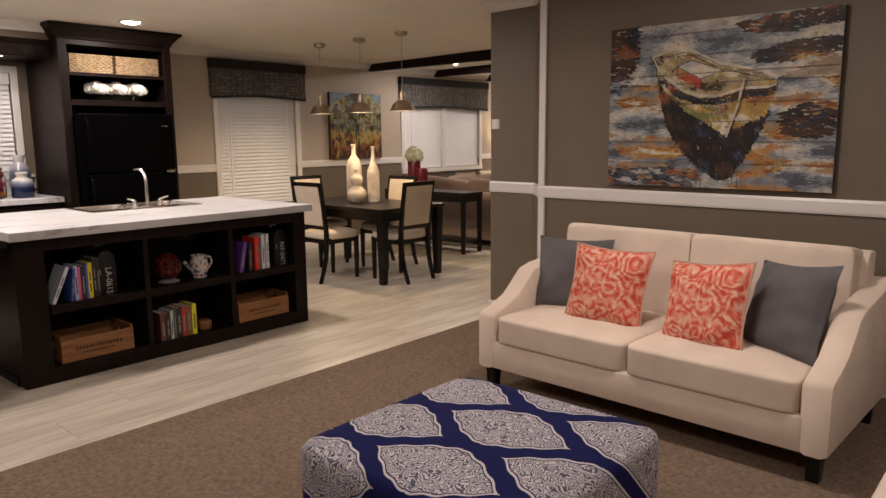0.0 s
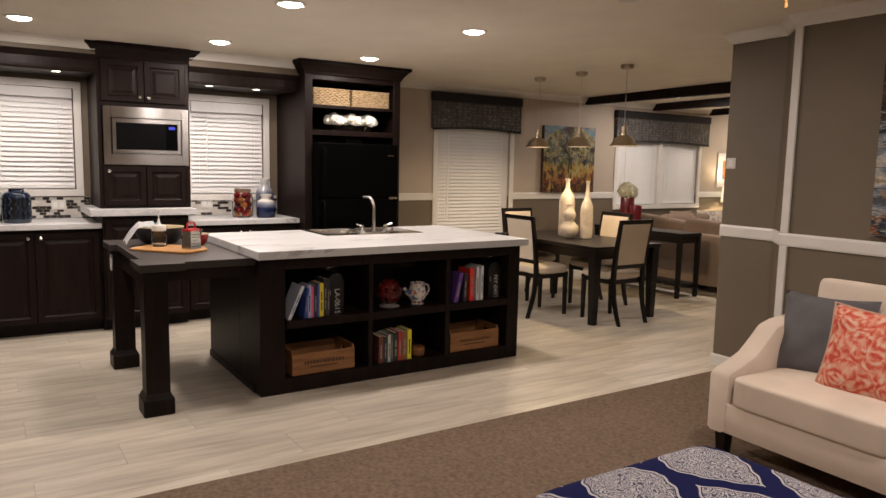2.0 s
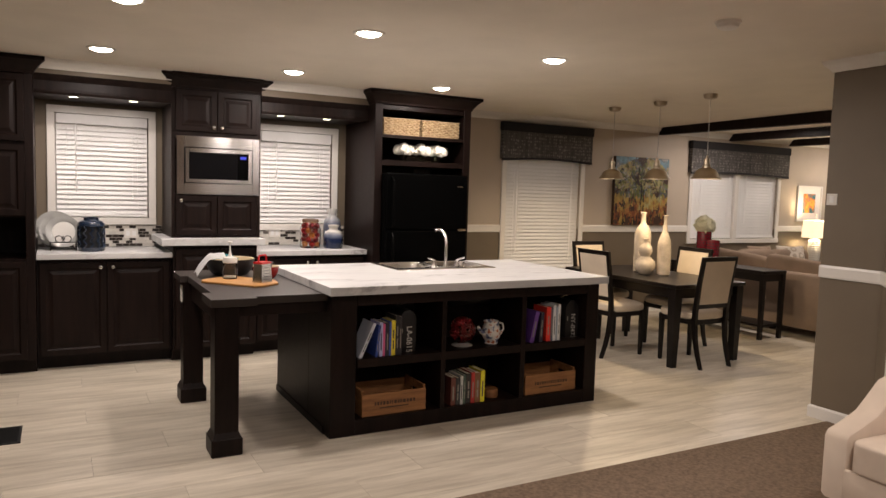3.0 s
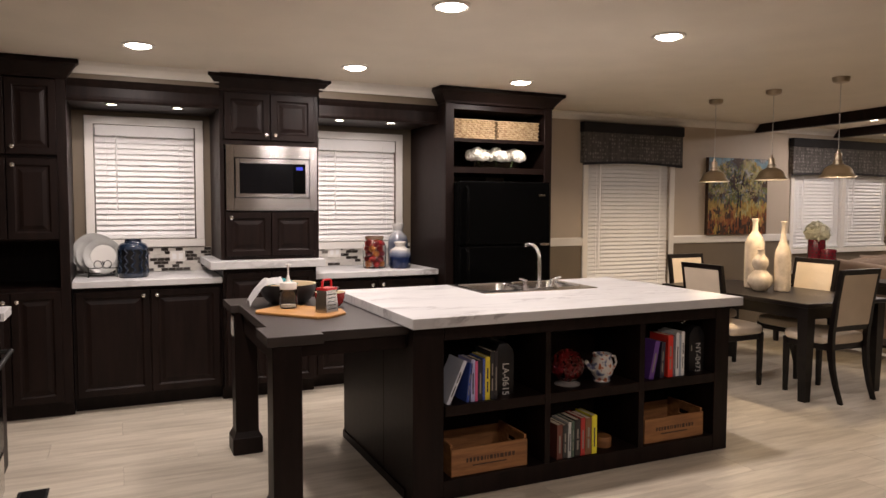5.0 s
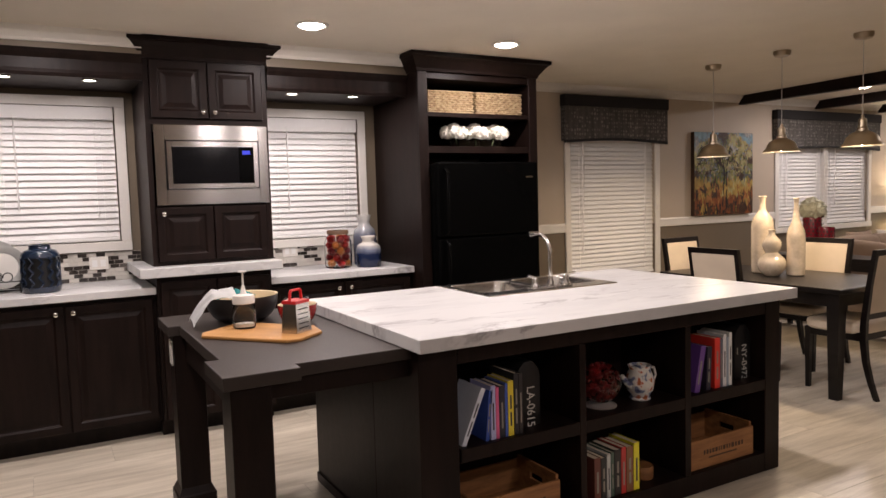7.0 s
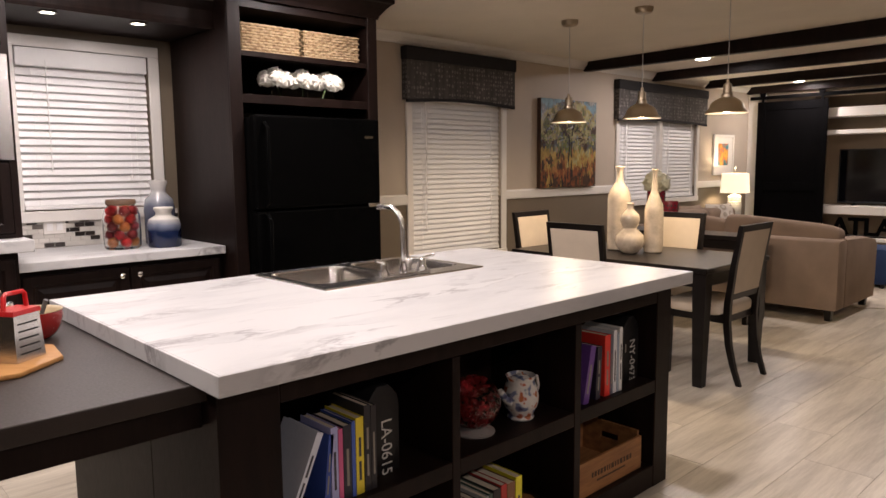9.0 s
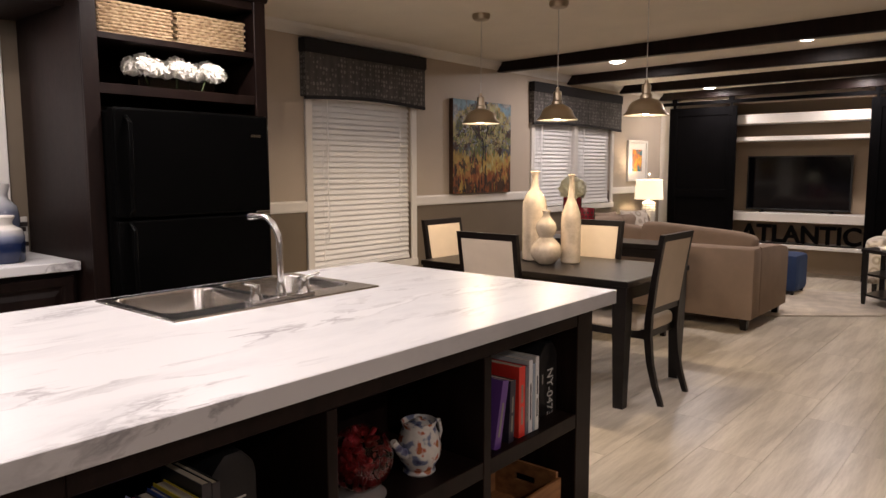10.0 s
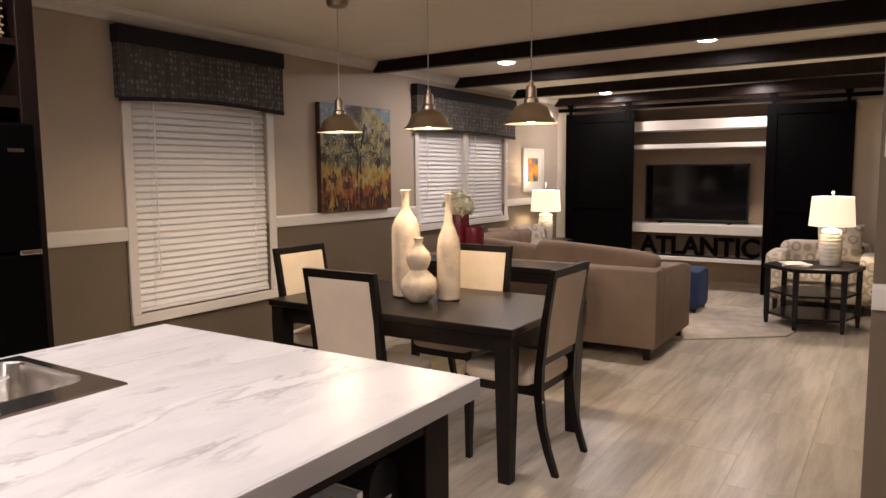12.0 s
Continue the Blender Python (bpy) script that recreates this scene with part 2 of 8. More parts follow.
# ---------- the shell ----------
H = 2.75
floor = structure("floor", one((XW - 0.2, YS - 0.2, -0.2), (XE + 0.2, YF + 1.0, -0.008)), GROUT, "grey joint bed under pale vinyl planks", "floor")
carpet = structure("carpet_floor", one((-3.345, YS, -0.008), (XE, 4.95, 0.006)), CARPET, "brown cut-pile carpet of the sitting room", "carpet")
bm = bmesh.new()
prism(bm, [(XW - 0.2, zc(XW - 0.2)), (-2.0, zc(-2.0)), (XE + 0.2, zc(-2.0)), (XE + 0.2, 2.9), (XW - 0.2, 2.9)], "y", YS - 0.2, YF + 1.0)
ceiling = structure("ceiling", bm, PAINT_CEIL, "warm white ceiling with fine orange-peel texture", "ceiling")


def wall_with_holes(name, x0, x1, y0, y1, z0, z1, holes, material, label):
    """A wall along y, cut right through at each hole (y0, y1, z0, z1)."""
    bm = bmesh.new()
    ys = sorted({y0, y1, *[h[0] for h in holes], *[h[1] for h in holes]})
    for a, b in zip(ys, ys[1:]):
        cuts = sorted((max(h[2], z0), min(h[3], z1)) for h in holes if h[0] <= a + 1e-6 and h[1] >= b - 1e-6 and h[2] < z1 and h[3] > z0)
        z = z0
        for c, d in cuts:
            if c > z:
                box(bm, (x0, a, z), (x1, b, c))
            z = d
        if z < z1:
            box(bm, (x0, a, z), (x1, b, z1))
    bmesh.ops.remove_doubles(bm, verts=bm.verts[:], dist=1e-5)
    return structure(name, bm, material, label)


TR = 0.062
WIN = [(0.082, 0.945, 1.135, 2.15), (1.83, 2.68, 1.085, 2.115), (4.68, 5.90, 0.54, 2.05), (7.72, 9.62, 0.90, 2.10)]
HOLES = [(a + TR, b - TR, c + TR, d - TR) for a, b, c, d in WIN]
wall_with_holes("wall_kitchen", XW - 0.16, XW, YS, 3.55, 0, H, HOLES[:2], PAINT_TAUPE, "taupe painted kitchen wall with two windows")
wall_with_holes("wall_dining_upper", XW - 0.16, XW, 3.55, YF, 1.10, H, HOLES[2:], PAINT_BEIGE, "beige painted wall above the chair rail")
wall_with_holes("wall_dining_lower", XW - 0.16, XW - 0.002, 3.55, YF, 0, 1.10, HOLES[2:], PAINT_TAUPE, "taupe painted wall below the chair rail")
structure("wall_far", boxes(((XW, YF, 0), (-6.464, YF + 0.12, H)), ((-4.688, YF, 0), (XP, YF + 0.12, H)), ((-6.464, YF, 2.244), (-4.688, YF + 0.12, H))), PAINT_BEIGE, "beige far wall with a built-in recess")
PAINT_TAN = mat("tan_recess_paint", (0.36, 0.275, 0.185), 0.55, var=0.04, bump=0.1, bscale=220)
for nm, box_ in (("wall_niche_back", ((-6.591, YF + 0.52, 0), (-4.561, YF + 0.62, H))), ("wall_niche_side_1", ((-6.591, YF + 0.12, 0), (-6.464, YF + 0.52, H))), ("wall_niche_side_2", ((-4.688, YF + 0.12, 0), (-4.561, YF + 0.52, H)))):
    structure(nm, one(*box_), PAINT_TAN, "tan painted wall of the television recess")
# partition, canted corner and sofa wall
bm = bmesh.new()
prism(bm, [(XP, 4.84), (-3.05, 4.84), (-2.86, YB), (XE, YB), (XE, YB + 0.4), (-2.7, YB + 0.4), (XP + 0.14, 5.2), (XP + 0.14, YF + 0.12), (XP, YF + 0.12)], "z", 0, H)
structure("wall_partition", bm, PAINT_TAUPE, "taupe partition with a canted corner")
structure("wall_east", one((XE, YS, 0), (XE + 0.15, YB + 0.4, H)), PAINT_TAUPE, "plain taupe outer wall")
structure("wall_south", one((XW, YS - 0.15, 0), (XE, YS, H)), PAINT_TAUPE, "plain taupe end wall")
structure("wall_stub", one((-3.52, YS, 0), (-3.40, -0.16, H)), PAINT_TAUPE, "short taupe wall beside the range")


def moulding(name, pts, prof, z0, material, label, category="trim"):
    """A moulding along a line of plan points; profile of outward offset and height; the room lies to the left of the line."""
    bm = bmesh.new()
    n = len(pts)
    P = [Vector(p) for p in pts]
    rings = []
    for i in range(n):
        ns = []
        if i > 0:
            d = (P[i] - P[i - 1]).normalized()
            ns.append(Vector((-d.y, d.x)))
        if i < n - 1:
            d = (P[i + 1] - P[i]).normalized()
            ns.append(Vector((-d.y, d.x)))
        m = sum(ns, Vector((0, 0)))
        m = m / m.length_squared * (2 if len(ns) == 2 else 1) if len(ns) == 2 else ns[0]
        zz = z0(P[i].x) if callable(z0) else z0
        rings.append([bm.verts.new((P[i].x + m.x * o, P[i].y + m.y * o, zz + h)) for o, h in prof])
    k = len(prof)
    for a, b in zip(rings, rings[1:]):
        for j in range(k):
            bm.faces.new((a[j], b[j], b[(j + 1) % k], a[(j + 1) % k]))
    bm.faces.new(rings[0])
    bm.faces.new(rings[-1][::-1])
    bmesh.ops.recalc_face_normals(bm, faces=bm.faces[:])
    return structure(name, bm, material, label, category)


CROWN = [(0, -0.075), (0.012, -0.075), (0.02, -0.058), (0.05, -0.028), (0.058, -0.012), (0.066, 0.01), (0, 0.01)]
RAIL = [(0, -0.043), (0.014, -0.043), (0.018, -0.03), (0.018, 0.028), (0.012, 0.043), (0, 0.043)]
BASE = [(0, 0.0), (0.014, 0.0), (0.014, 0.075), (0.008, 0.088), (0, 0.088)]
LIVING = [(XE, YB), (-2.86, YB), (-3.05, 4.84), (XP, 4.84), (XP, YF)]
moulding("trim_crown_sitting", LIVING, CROWN, zc, TRIM, "white crown moulding of the sitting room")
moulding("trim_rail_sitting", LIVING[:4], RAIL, 1.04, TRIM, "white chair rail of the sitting room")
moulding("baseboard_sitting", LIVING, BASE, 0.0, TRIM, "white baseboard of the sitting room", "baseboard")
moulding("trim_crown_window_wall", [(XW, YF), (XW, 3.80)], CROWN, zc, TRIM, "white crown moulding along the window wall")
moulding("trim_crown_far", [(XP, YF), (XW, YF)], CROWN, lambda x: 2.43, TRIM, "white crown moulding of the far wall")
for i, (a, b) in enumerate(((3.80, WIN[2][0]), (WIN[2][1], WIN[3][0]), (WIN[3][1], YF))):
    moulding("trim_rail_window_wall_%d" % (i + 1), [(XW, b), (XW, a)], RAIL, 1.105, TRIM, "white chair rail between two tones of paint")
moulding("baseboard_window_wall", [(XW, YF), (XW, 3.80)], BASE, 0.0, TRIM, "white baseboard along the window wall", "baseboard")
# white battens on the sofa wall
for i, x in enumerate((-2.835, 0.35)):
    structure("trim_batten_%d" % (i + 1), boxes(((x - 0.026, YB - 0.018, 0.088), (x + 0.026, YB, 0.997)), ((x - 0.026, YB - 0.018, 1.083), (x + 0.026, YB, zc(x) - 0.076)), bev=0.002), TRIM, "white upright batten on the taupe wall", "trim")
# pilaster at the far corner
structure("trim_far_corner", one((XW + 0.002, YF - 0.02, 0.0), (XW + 0.24, YF, 2.35), 0.003), TRIM, "white upright casing beside the sliding door", "trim")


def hex_beam(i, y):
    bm = one((XW, y - 0.042, 2.335), (XP, y + 0.042, 2.50), 0.006)
    solid("ceiling_beam", bm, ESPRESSO, "dark-stained box beam across the ceiling", "beam", group="ceiling beams")


for i, y in enumerate((7.15, 8.50, 9.80, 11.03)):
    hex_beam(i, y)


# ---------- windows and blinds ----------
def window(i, a, b, c, d, mullion=False):
    ob = thing("window_%d" % i, (XW, (a + b) / 2, c), "white-cased window, dark outside", "window", kind="structure")
    f = XW + 0.02
    part("casing_top", one((XW, a, d - TR), (f, b, d), 0.003), TRIM, ob)
    part("casing_bottom", one((XW, a, c), (f + 0.012, b, c + TR), 0.003), TRIM, ob)
    part("casing_side", one((XW, a, c + TR), (f, a + TR, d - TR), 0.003), TRIM, ob)
    part("casing_side", one((XW, b - TR, c + TR), (f, b, d - TR), 0.003), TRIM, ob)
    ia, ib, ic, idd = a + TR, b - TR, c + TR, d - TR
    fr = boxes(((XW - 0.12, ia, ic), (XW - 0.08, ia + 0.035, idd)), ((XW - 0.12, ib - 0.035, ic), (XW - 0.08, ib, idd)), ((XW - 0.12, ia + 0.035, ic), (XW - 0.08, ib - 0.035, ic + 0.035)), ((XW - 0.12, ia + 0.035, idd - 0.035), (XW - 0.08, ib - 0.035, idd)), ((XW - 0.118, ia + 0.035, (ic + idd) / 2 - 0.02), (XW - 0.082, ib - 0.035, (ic + idd) / 2 + 0.02)))
    part("sash", fr, TRIM, ob)
    part("pane", one((XW - 0.104, ia + 0.03, ic + 0.03), (XW - 0.098, ib - 0.03, idd - 0.03)), NIGHTGLASS, ob)
    spans = [(ia, ib)]
    if mullion:
        mid = (a + b) / 2
        part("mullion", one((XW - 0.10, mid - 0.035, ic), (f, mid + 0.035, idd), 0.003), TRIM, ob)
        spans = [(ia, mid - 0.035), (mid + 0.035, ib)]
    for s, e in spans:
        blind(s + 0.008, e - 0.008, ic, idd)


def blind(s, e, c, d):
    ob = thing("window_blind", (XW - 0.03, (s + e) / 2, c + 0.03), "closed white faux-wood slatted blind in a window", "blind", "window blinds")
    x = XW - 0.028
    part("bottom_rail", one((x - 0.022, s, c + 0.006), (x + 0.022, e, c + 0.03), 0.004), BLIND, ob)
    pitch = 0.0425
    n = int((d - 0.075 - c - 0.032) / pitch)
    base = c + 0.036 + pitch / 2
    me = None
    for k in range(n + 1):
        z = base + k * pitch
        if z > d - 0.09:
            break
        if me is None:
            bm = bmesh.new()
            pr = [(-0.013, 0.025), (-0.0105, 0.0256), (0.004, 0.002), (0.0145, -0.025), (0.012, -0.0256), (0.001, 0.0)]
            prism(bm, [(p, q) for p, q in pr], "y", s - (s + e) / 2, e - (s + e) / 2)
            me = mesh_of("slat", bm, BLIND)
        sl = new("slat", me)
        sl.parent = ob
        sl.matrix_parent_inverse = ob.matrix_basis.inverted()
        sl.matrix_basis = pose(x, (s + e) / 2, z)
        top = z
    part("headrail", one((x - 0.03, s, top + 0.024), (x + 0.035, e, d - 0.003), 0.004), BLIND, ob)
    for y in (s + 0.11 * (e - s), s + 0.89 * (e - s)):
        part("ladder_cord", tube(bmesh.new(), [(x + 0.018, y, c + 0.02), (x + 0.018, y, d - 0.07)], 0.0016, 6), BLIND, ob)
    bm = bmesh.new()
    tube(bm, [(x + 0.04, s + 0.15, d - 0.07), (x + 0.036, s + 0.15, c + 0.22)], 0.0045, 8)
    part("tilt_wand", bm, BLIND, ob, "clear white tilt wand", True)
    bm = bmesh.new()
    tube(bm, [(x + 0.036, e - 0.12, d - 0.06), (x + 0.03, e - 0.12, c + 0.20)], 0.0018, 6)
    lathe(bm, [(0, 0), (0.007, 0.004), (0.005, 0.03), (0, 0.032)], (x + 0.03, e - 0.12, c + 0.17), 10)
    part("lift_cord", bm, BLIND, ob, "", True)


for i, w in enumerate(WIN):
    window(i + 1, *w, mullion=(i == 3))

# ---------- lamps of the place, and four added ones ---
def downlight(x, y, share=1.0):
    z = zc(x)
    ob = thing("recessed_downlight", (x, y, z), "round white recessed ceiling light, lit; the sitting room's four are added", "ceiling light", "recessed downlights")
    bm = bmesh.new()
    lathe(bm, [(0.072, 0.01), (0.074, -0.006), (0.086, -0.010), (0.098, -0.004), (0.099, 0.01)], (x, y, z), 32)
    part("trim_ring", bm, TRIM, ob, "", True)
    bm = bmesh.new()
    lathe(bm, [(0, -0.024), (0.04, -0.021), (0.066, -0.012), (0.073, -0.004), (0.073, 0.01)], (x, y, z), 32)
    part("lens", bm, LENS, ob, "glowing warm white lens", True)
    disc_lamp("downlight_lamp", x, y, z - 0.028, DOWN_W * share, 0.13)


# the last four, over the sitting room, are unseen, added to light sofa and cubbies
for x, y in ((-6.04, 0.44), (-6.13, 1.85), (-6.14, 3.215), (-4.52, 0.48), (-4.52, 1.84), (-4.54, 3.257), (-6.43, 7.86), (-4.72, 7.86), (-6.55, 10.72), (-4.84, 10.72), (-1.5, 3.0), (0.9, 3.0), (-1.5, 0.5), (0.9, 0.5)):
    downlight(x, y, 1.25 if -2 < x < 0 else 1.0)


# ---------- kitchen cabinets ----------
def panel_door(parent, y0, y1, z0, z1, xf, knob=None, name="door"):
    """A raised-panel door facing the room, with a bevelled field."""
    t, r = 0.02, 0.055
    bm = bmesh.new()
    rings = []
    field = min(y1 - y0, z1 - z0) > 2 * r + 0.10
    for ins, x in [(0, xf - t), (0, xf - 0.003), (0.003, xf), (r - 0.012, xf), (r - 0.006, xf - 0.004), (r, xf - 0.011)] + ([(r + 0.012, xf - 0.011), (r + 0.038, xf - 0.003)] if field else []):
        rings.append([bm.verts.new((x, y, z)) for y, z in ((y0 + ins, z0 + ins), (y1 - ins, z0 + ins), (y1 - ins, z1 - ins), (y0 + ins, z1 - ins))])
    for a, b in zip(rings, rings[1:]):
        for k in range(4):
            bm.faces.new((a[k], a[(k + 1) % 4], b[(k + 1) % 4], b[k]))
    bm.faces.new(rings[-1])
    bm.faces.new(rings[0][::-1])
    bmesh.ops.recalc_face_normals(bm, faces=bm.faces[:])
    ob = part(name, bm, ESPRESSO, parent)
    if knob:
        bm = bmesh.new()
        lathe(bm, [(0, 0), (0.006, 0), (0.005, 0.012), (0.013, 0.018), (0.0145, 0.024), (0.009, 0.03), (0, 0.031)], seg=16)
        bmesh.ops.transform(bm, matrix=pose(xf, knob[0], knob[1], 0, 90, 0), verts=bm.verts[:])
        part("knob", bm, CHROME, ob, "round satin nickel knob", True)
    return ob


def cabinet_crown(parent, x0, x1, y0, y1, z0, z1, out=0.085, ends=(True, True)):
    """Flared moulding round the top of a cabinet."""
    bm = bmesh.new()
    prof = [(0.0, 0.0), (0.008, 0.0), (0.014, 0.02), (0.05, (z1 - z0) * 0.55), (out - 0.015, (z1 - z0) * 0.72), (out, (z1 - z0) * 0.78), (out, z1 - z0)]
    rings = []
    for o, h in prof:
        ya, yb = y0 - (o if ends[0] else 0), y1 + (o if ends[1] else 0)
        rings.append([bm.verts.new(p) for p in ((x0, ya, z0 + h), (x1 + o, ya, z0 + h), (x1 + o, yb, z0 + h), (x0, yb, z0 + h))])
    for a, b in zip(rings, rings[1:]):
        for k in range(4):
            bm.faces.new((a[k], a[(k + 1) % 4], b[(k + 1) % 4], b[k]))
    bm.faces.new(rings[-1])
    bm.faces.new(rings[0][::-1])
    bmesh.ops.recalc_face_normals(bm, faces=bm.faces[:])
    part("crown", bm, ESPRESSO, parent)


XB = -6.74          # fronts of the base cabinets
CT = 0.937          # height of the worktops


def base_cabinet(y0, y1, xf, top, doors, knob_rows, label, drawer=False):
    ob = thing("base_cabinet", ((XW + xf) / 2, (y0 + y1) / 2, 0), label, "cabinet", "kitchen base cabinets")
    part("body", one((XW + 0.003, y0, 0.10), (xf - 0.021, y1, top)), ESPRESSO, ob)
    part("toe_kick", one((XW + 0.003, y0, 0), (xf - 0.11, y1, 0.10)), ESPRESSO, ob)
    n = doors
    w = (y1 - y0 - 0.03) / n
    for k in range(n):
        a = y0 + 0.015 + k * w
        kn = None
        if knob_rows:
            kn = ((a + w - 0.045) if k % 2 == 0 else (a + 0.045), top - 0.07)
        panel_door(ob, a + 0.004, a + w - 0.004, 0.12, top - 0.03, xf, kn)
    return ob


base_cabinet(0.005, 1.0, XB, 0.892, 2, True, "dark espresso base cabinet with two panel doors")
base_cabinet(1.002, 1.70, -6.66, 0.995, 2, False, "dark deeper base cabinet under the microwave tower")
base_cabinet(1.702, 2.755, XB, 0.892, 2, True, "dark espresso base cabinet beside the refrigerator")

# marble-look laminate
def marble(name):
    m = bpy.data.materials.new(name)
    m.use_nodes = True
    n, l = m.node_tree.nodes, m.node_tree.links
    b = n["Principled BSDF"]
    b.inputs["Roughness"].default_value = 0.34
    tc, mp = n.new("ShaderNodeTexCoord"), n.new("ShaderNodeMapping")
    mp.inputs["Rotation"].default_value = (0.3, 0.2, 0.62)
    mp.inputs["Scale"].default_value = (2.6, 0.75, 1.6)
    l.new(tc.outputs["Object"], mp.inputs["Vector"])
    warp = n.new("ShaderNodeTexNoise")
    warp.inputs["Scale"].default_value, warp.inputs["Detail"].default_value = 1.6, 5
    l.new(mp.outputs[0], warp.inputs["Vector"])
    va = n.new("ShaderNodeVectorMath")
    va.operation = "MULTIPLY_ADD"
    va.inputs[1].default_value = (0.9, 0.9, 0.9)
    l.new(warp.outputs[1], va.inputs[0])
    l.new(mp.outputs[0], va.inputs[2])
    vein = n.new("ShaderNodeTexNoise")
    vein.inputs["Scale"].default_value, vein.inputs["Detail"].default_value, vein.inputs["Roughness"].default_value = 1.9, 8, 0.62
    l.new(va.outputs[0], vein.inputs["Vector"])
    d1 = n.new("ShaderNodeMath")
    d1.operation = "SUBTRACT"
    d1.inputs[1].default_value = 0.5
    l.new(vein.outputs[0], d1.inputs[0])
    d2 = n.new("ShaderNodeMath")
    d2.operation = "ABSOLUTE"
    l.new(d1.outputs[0], d2.inputs[0])
    r1 = n.new("ShaderNodeMapRange")
    r1.inputs[1].default_value, r1.inputs[2].default_value, r1.inputs[3].default_value, r1.inputs[4].default_value = 0.0, 0.034, 1, 0
    l.new(d2.outputs[0], r1.inputs[0])
    gate = n.new("ShaderNodeTexNoise")
    gate.inputs["Scale"].default_value, gate.inputs["Detail"].default_value = 2.3, 3
    l.new(mp.outputs[0], gate.inputs["Vector"])
    r2 = n.new("ShaderNodeMapRange")
    r2.inputs[1].default_value, r2.inputs[2].default_value = 0.46, 0.66
    l.new(gate.outputs[0], r2.inputs[0])
    mul = n.new("ShaderNodeMath")
    mul.operation = "MULTIPLY"
    l.new(r1.outputs[0], mul.inputs[0])
    l.new(r2.outputs[0], mul.inputs[1])
    cloud = n.new("ShaderNodeMix")
    cloud.data_type = "RGBA"
    cloud.inputs[6].default_value, cloud.inputs[7].default_value = (0.575, 0.57, 0.565, 1), (0.43, 0.43, 0.435, 1)
    r3 = n.new("ShaderNodeMapRange")
    r3.inputs[1].default_value, r3.inputs[2].default_value = 0.45, 0.75
    l.new(vein.outputs[0], r3.inputs[0])
    l.new(r3.outputs[0], cloud.inputs[0])
    fin = n.new("ShaderNodeMix")
    fin.data_type = "RGBA"
    fin.inputs[7].default_value = (0.22, 0.21, 0.215, 1)
    l.new(mul.outputs[0], fin.inputs[0])
    l.new(cloud.outputs[2], fin.inputs[6])
    l.new(fin.outputs[2], b.inputs["Base Color"])
    return m


MARBLE = marble("marble_laminate")


def worktop(x0, x1, y0, y1, z0, z1, label):
    return solid("worktop", one((x0, y0, z0), (x1, y1, z1), 0.003), MARBLE, label, "countertop")


worktop(XW + 0.003, -6.695, 0.005, 1.0, 0.892, CT, "white marble-look worktop under the larger kitchen window")
worktop(XW + 0.003, -6.62, 0.905, 1.76, 0.998, 1.055, "raised white marble-look worktop under the microwave tower")
worktop(XW + 0.003, -6.695, 1.702, 2.755, 0.892, CT, "white marble-look worktop beside the refrigerator")

# microwave tower
tower = thing("microwave_tower", (-6.9, 1.34, 1.05), "dark espresso wall tower with panel doors holding a microwave", "cabinet")
ty0, ty1, txf = 1.0, 1.745, -6.76
part("body", boxes(((XW + 0.003, ty0, 1.057), (txf - 0.022, ty0 + 0.02, 2.33)), ((XW + 0.003, ty1 - 0.02, 1.057), (txf - 0.022, ty1, 2.33)), ((XW + 0.003, ty0 + 0.02, 1.057), (txf - 0.022, ty1 - 0.02, 1.425)), ((XW + 0.003, ty0 + 0.02, 1.93), (txf - 0.022, ty1 - 0.02, 2.33)), ((XW + 0.003, ty0 + 0.02, 1.425), (XW + 0.02, ty1 - 0.02, 1.93))), ESPRESSO, tower)
part("face_frame", boxes(((txf - 0.022, ty0, 1.057), (txf - 0.003, ty0 + 0.03, 2.33)), ((txf - 0.022, ty1 - 0.03, 1.057), (txf - 0.003, ty1, 2.33)), ((txf - 0.022, ty0 + 0.03, 1.922), (txf - 0.003, ty1 - 0.03, 1.955)), ((txf - 0.022, ty0 + 0.03, 2.29), (txf - 0.003, ty1 - 0.03, 2.33)), ((txf - 0.022, ty0 + 0.03, 1.057), (txf - 0.003, ty1 - 0.03, 1.075))), ESPRESSO, tower)
ym = (ty0 + ty1) / 2
panel_door(tower, ty0 + 0.035, ym - 0.003, 1.96, 2.305, txf + 0.015, (ym - 0.035, 2.0))
panel_door(tower, ym + 0.003, ty1 - 0.035, 1.96, 2.305, txf + 0.015, (ym + 0.035, 2.0))
panel_door(tower, ty0 + 0.035, ym - 0.003, 1.08, 1.415, txf + 0.012, (ty0 + 0.075, 1.375))
panel_door(tower, ym + 0.003, ty1 - 0.035, 1.08, 1.415, txf + 0.012)
cabinet_crown(tower, XW + 0.08, txf, ty0, ty1, 2.315, zc(-6.6) - 0.002)

mw = thing("microwave_oven", (-6.8, 1.355, 1.42), "built-in stainless microwave with black glass and blue clock", "microwave")
my0, my1, mz0, mz1, mx = 1.042, 1.735, 1.428, 1.921, txf + 0.008
part("trim_kit", boxes(((mx - 0.02, my0, mz0), (mx, my0 + 0.06, mz1)), ((mx - 0.02, my1 - 0.06, mz0), (mx, my1, mz1)), ((mx - 0.02, my0 + 0.06, mz0), (mx, my1 - 0.06, mz0 + 0.095)), ((mx - 0.02, my0 + 0.06, mz1 - 0.095), (mx, my1 - 0.06, mz1)), bev=0.002), STEEL, mw, "brushed steel surround")
part("case", one((mx - 0.4, my0 + 0.065, mz0 + 0.10), (mx - 0.022, my1 - 0.065, mz1 - 0.10)), BLACKPLASTIC, mw)
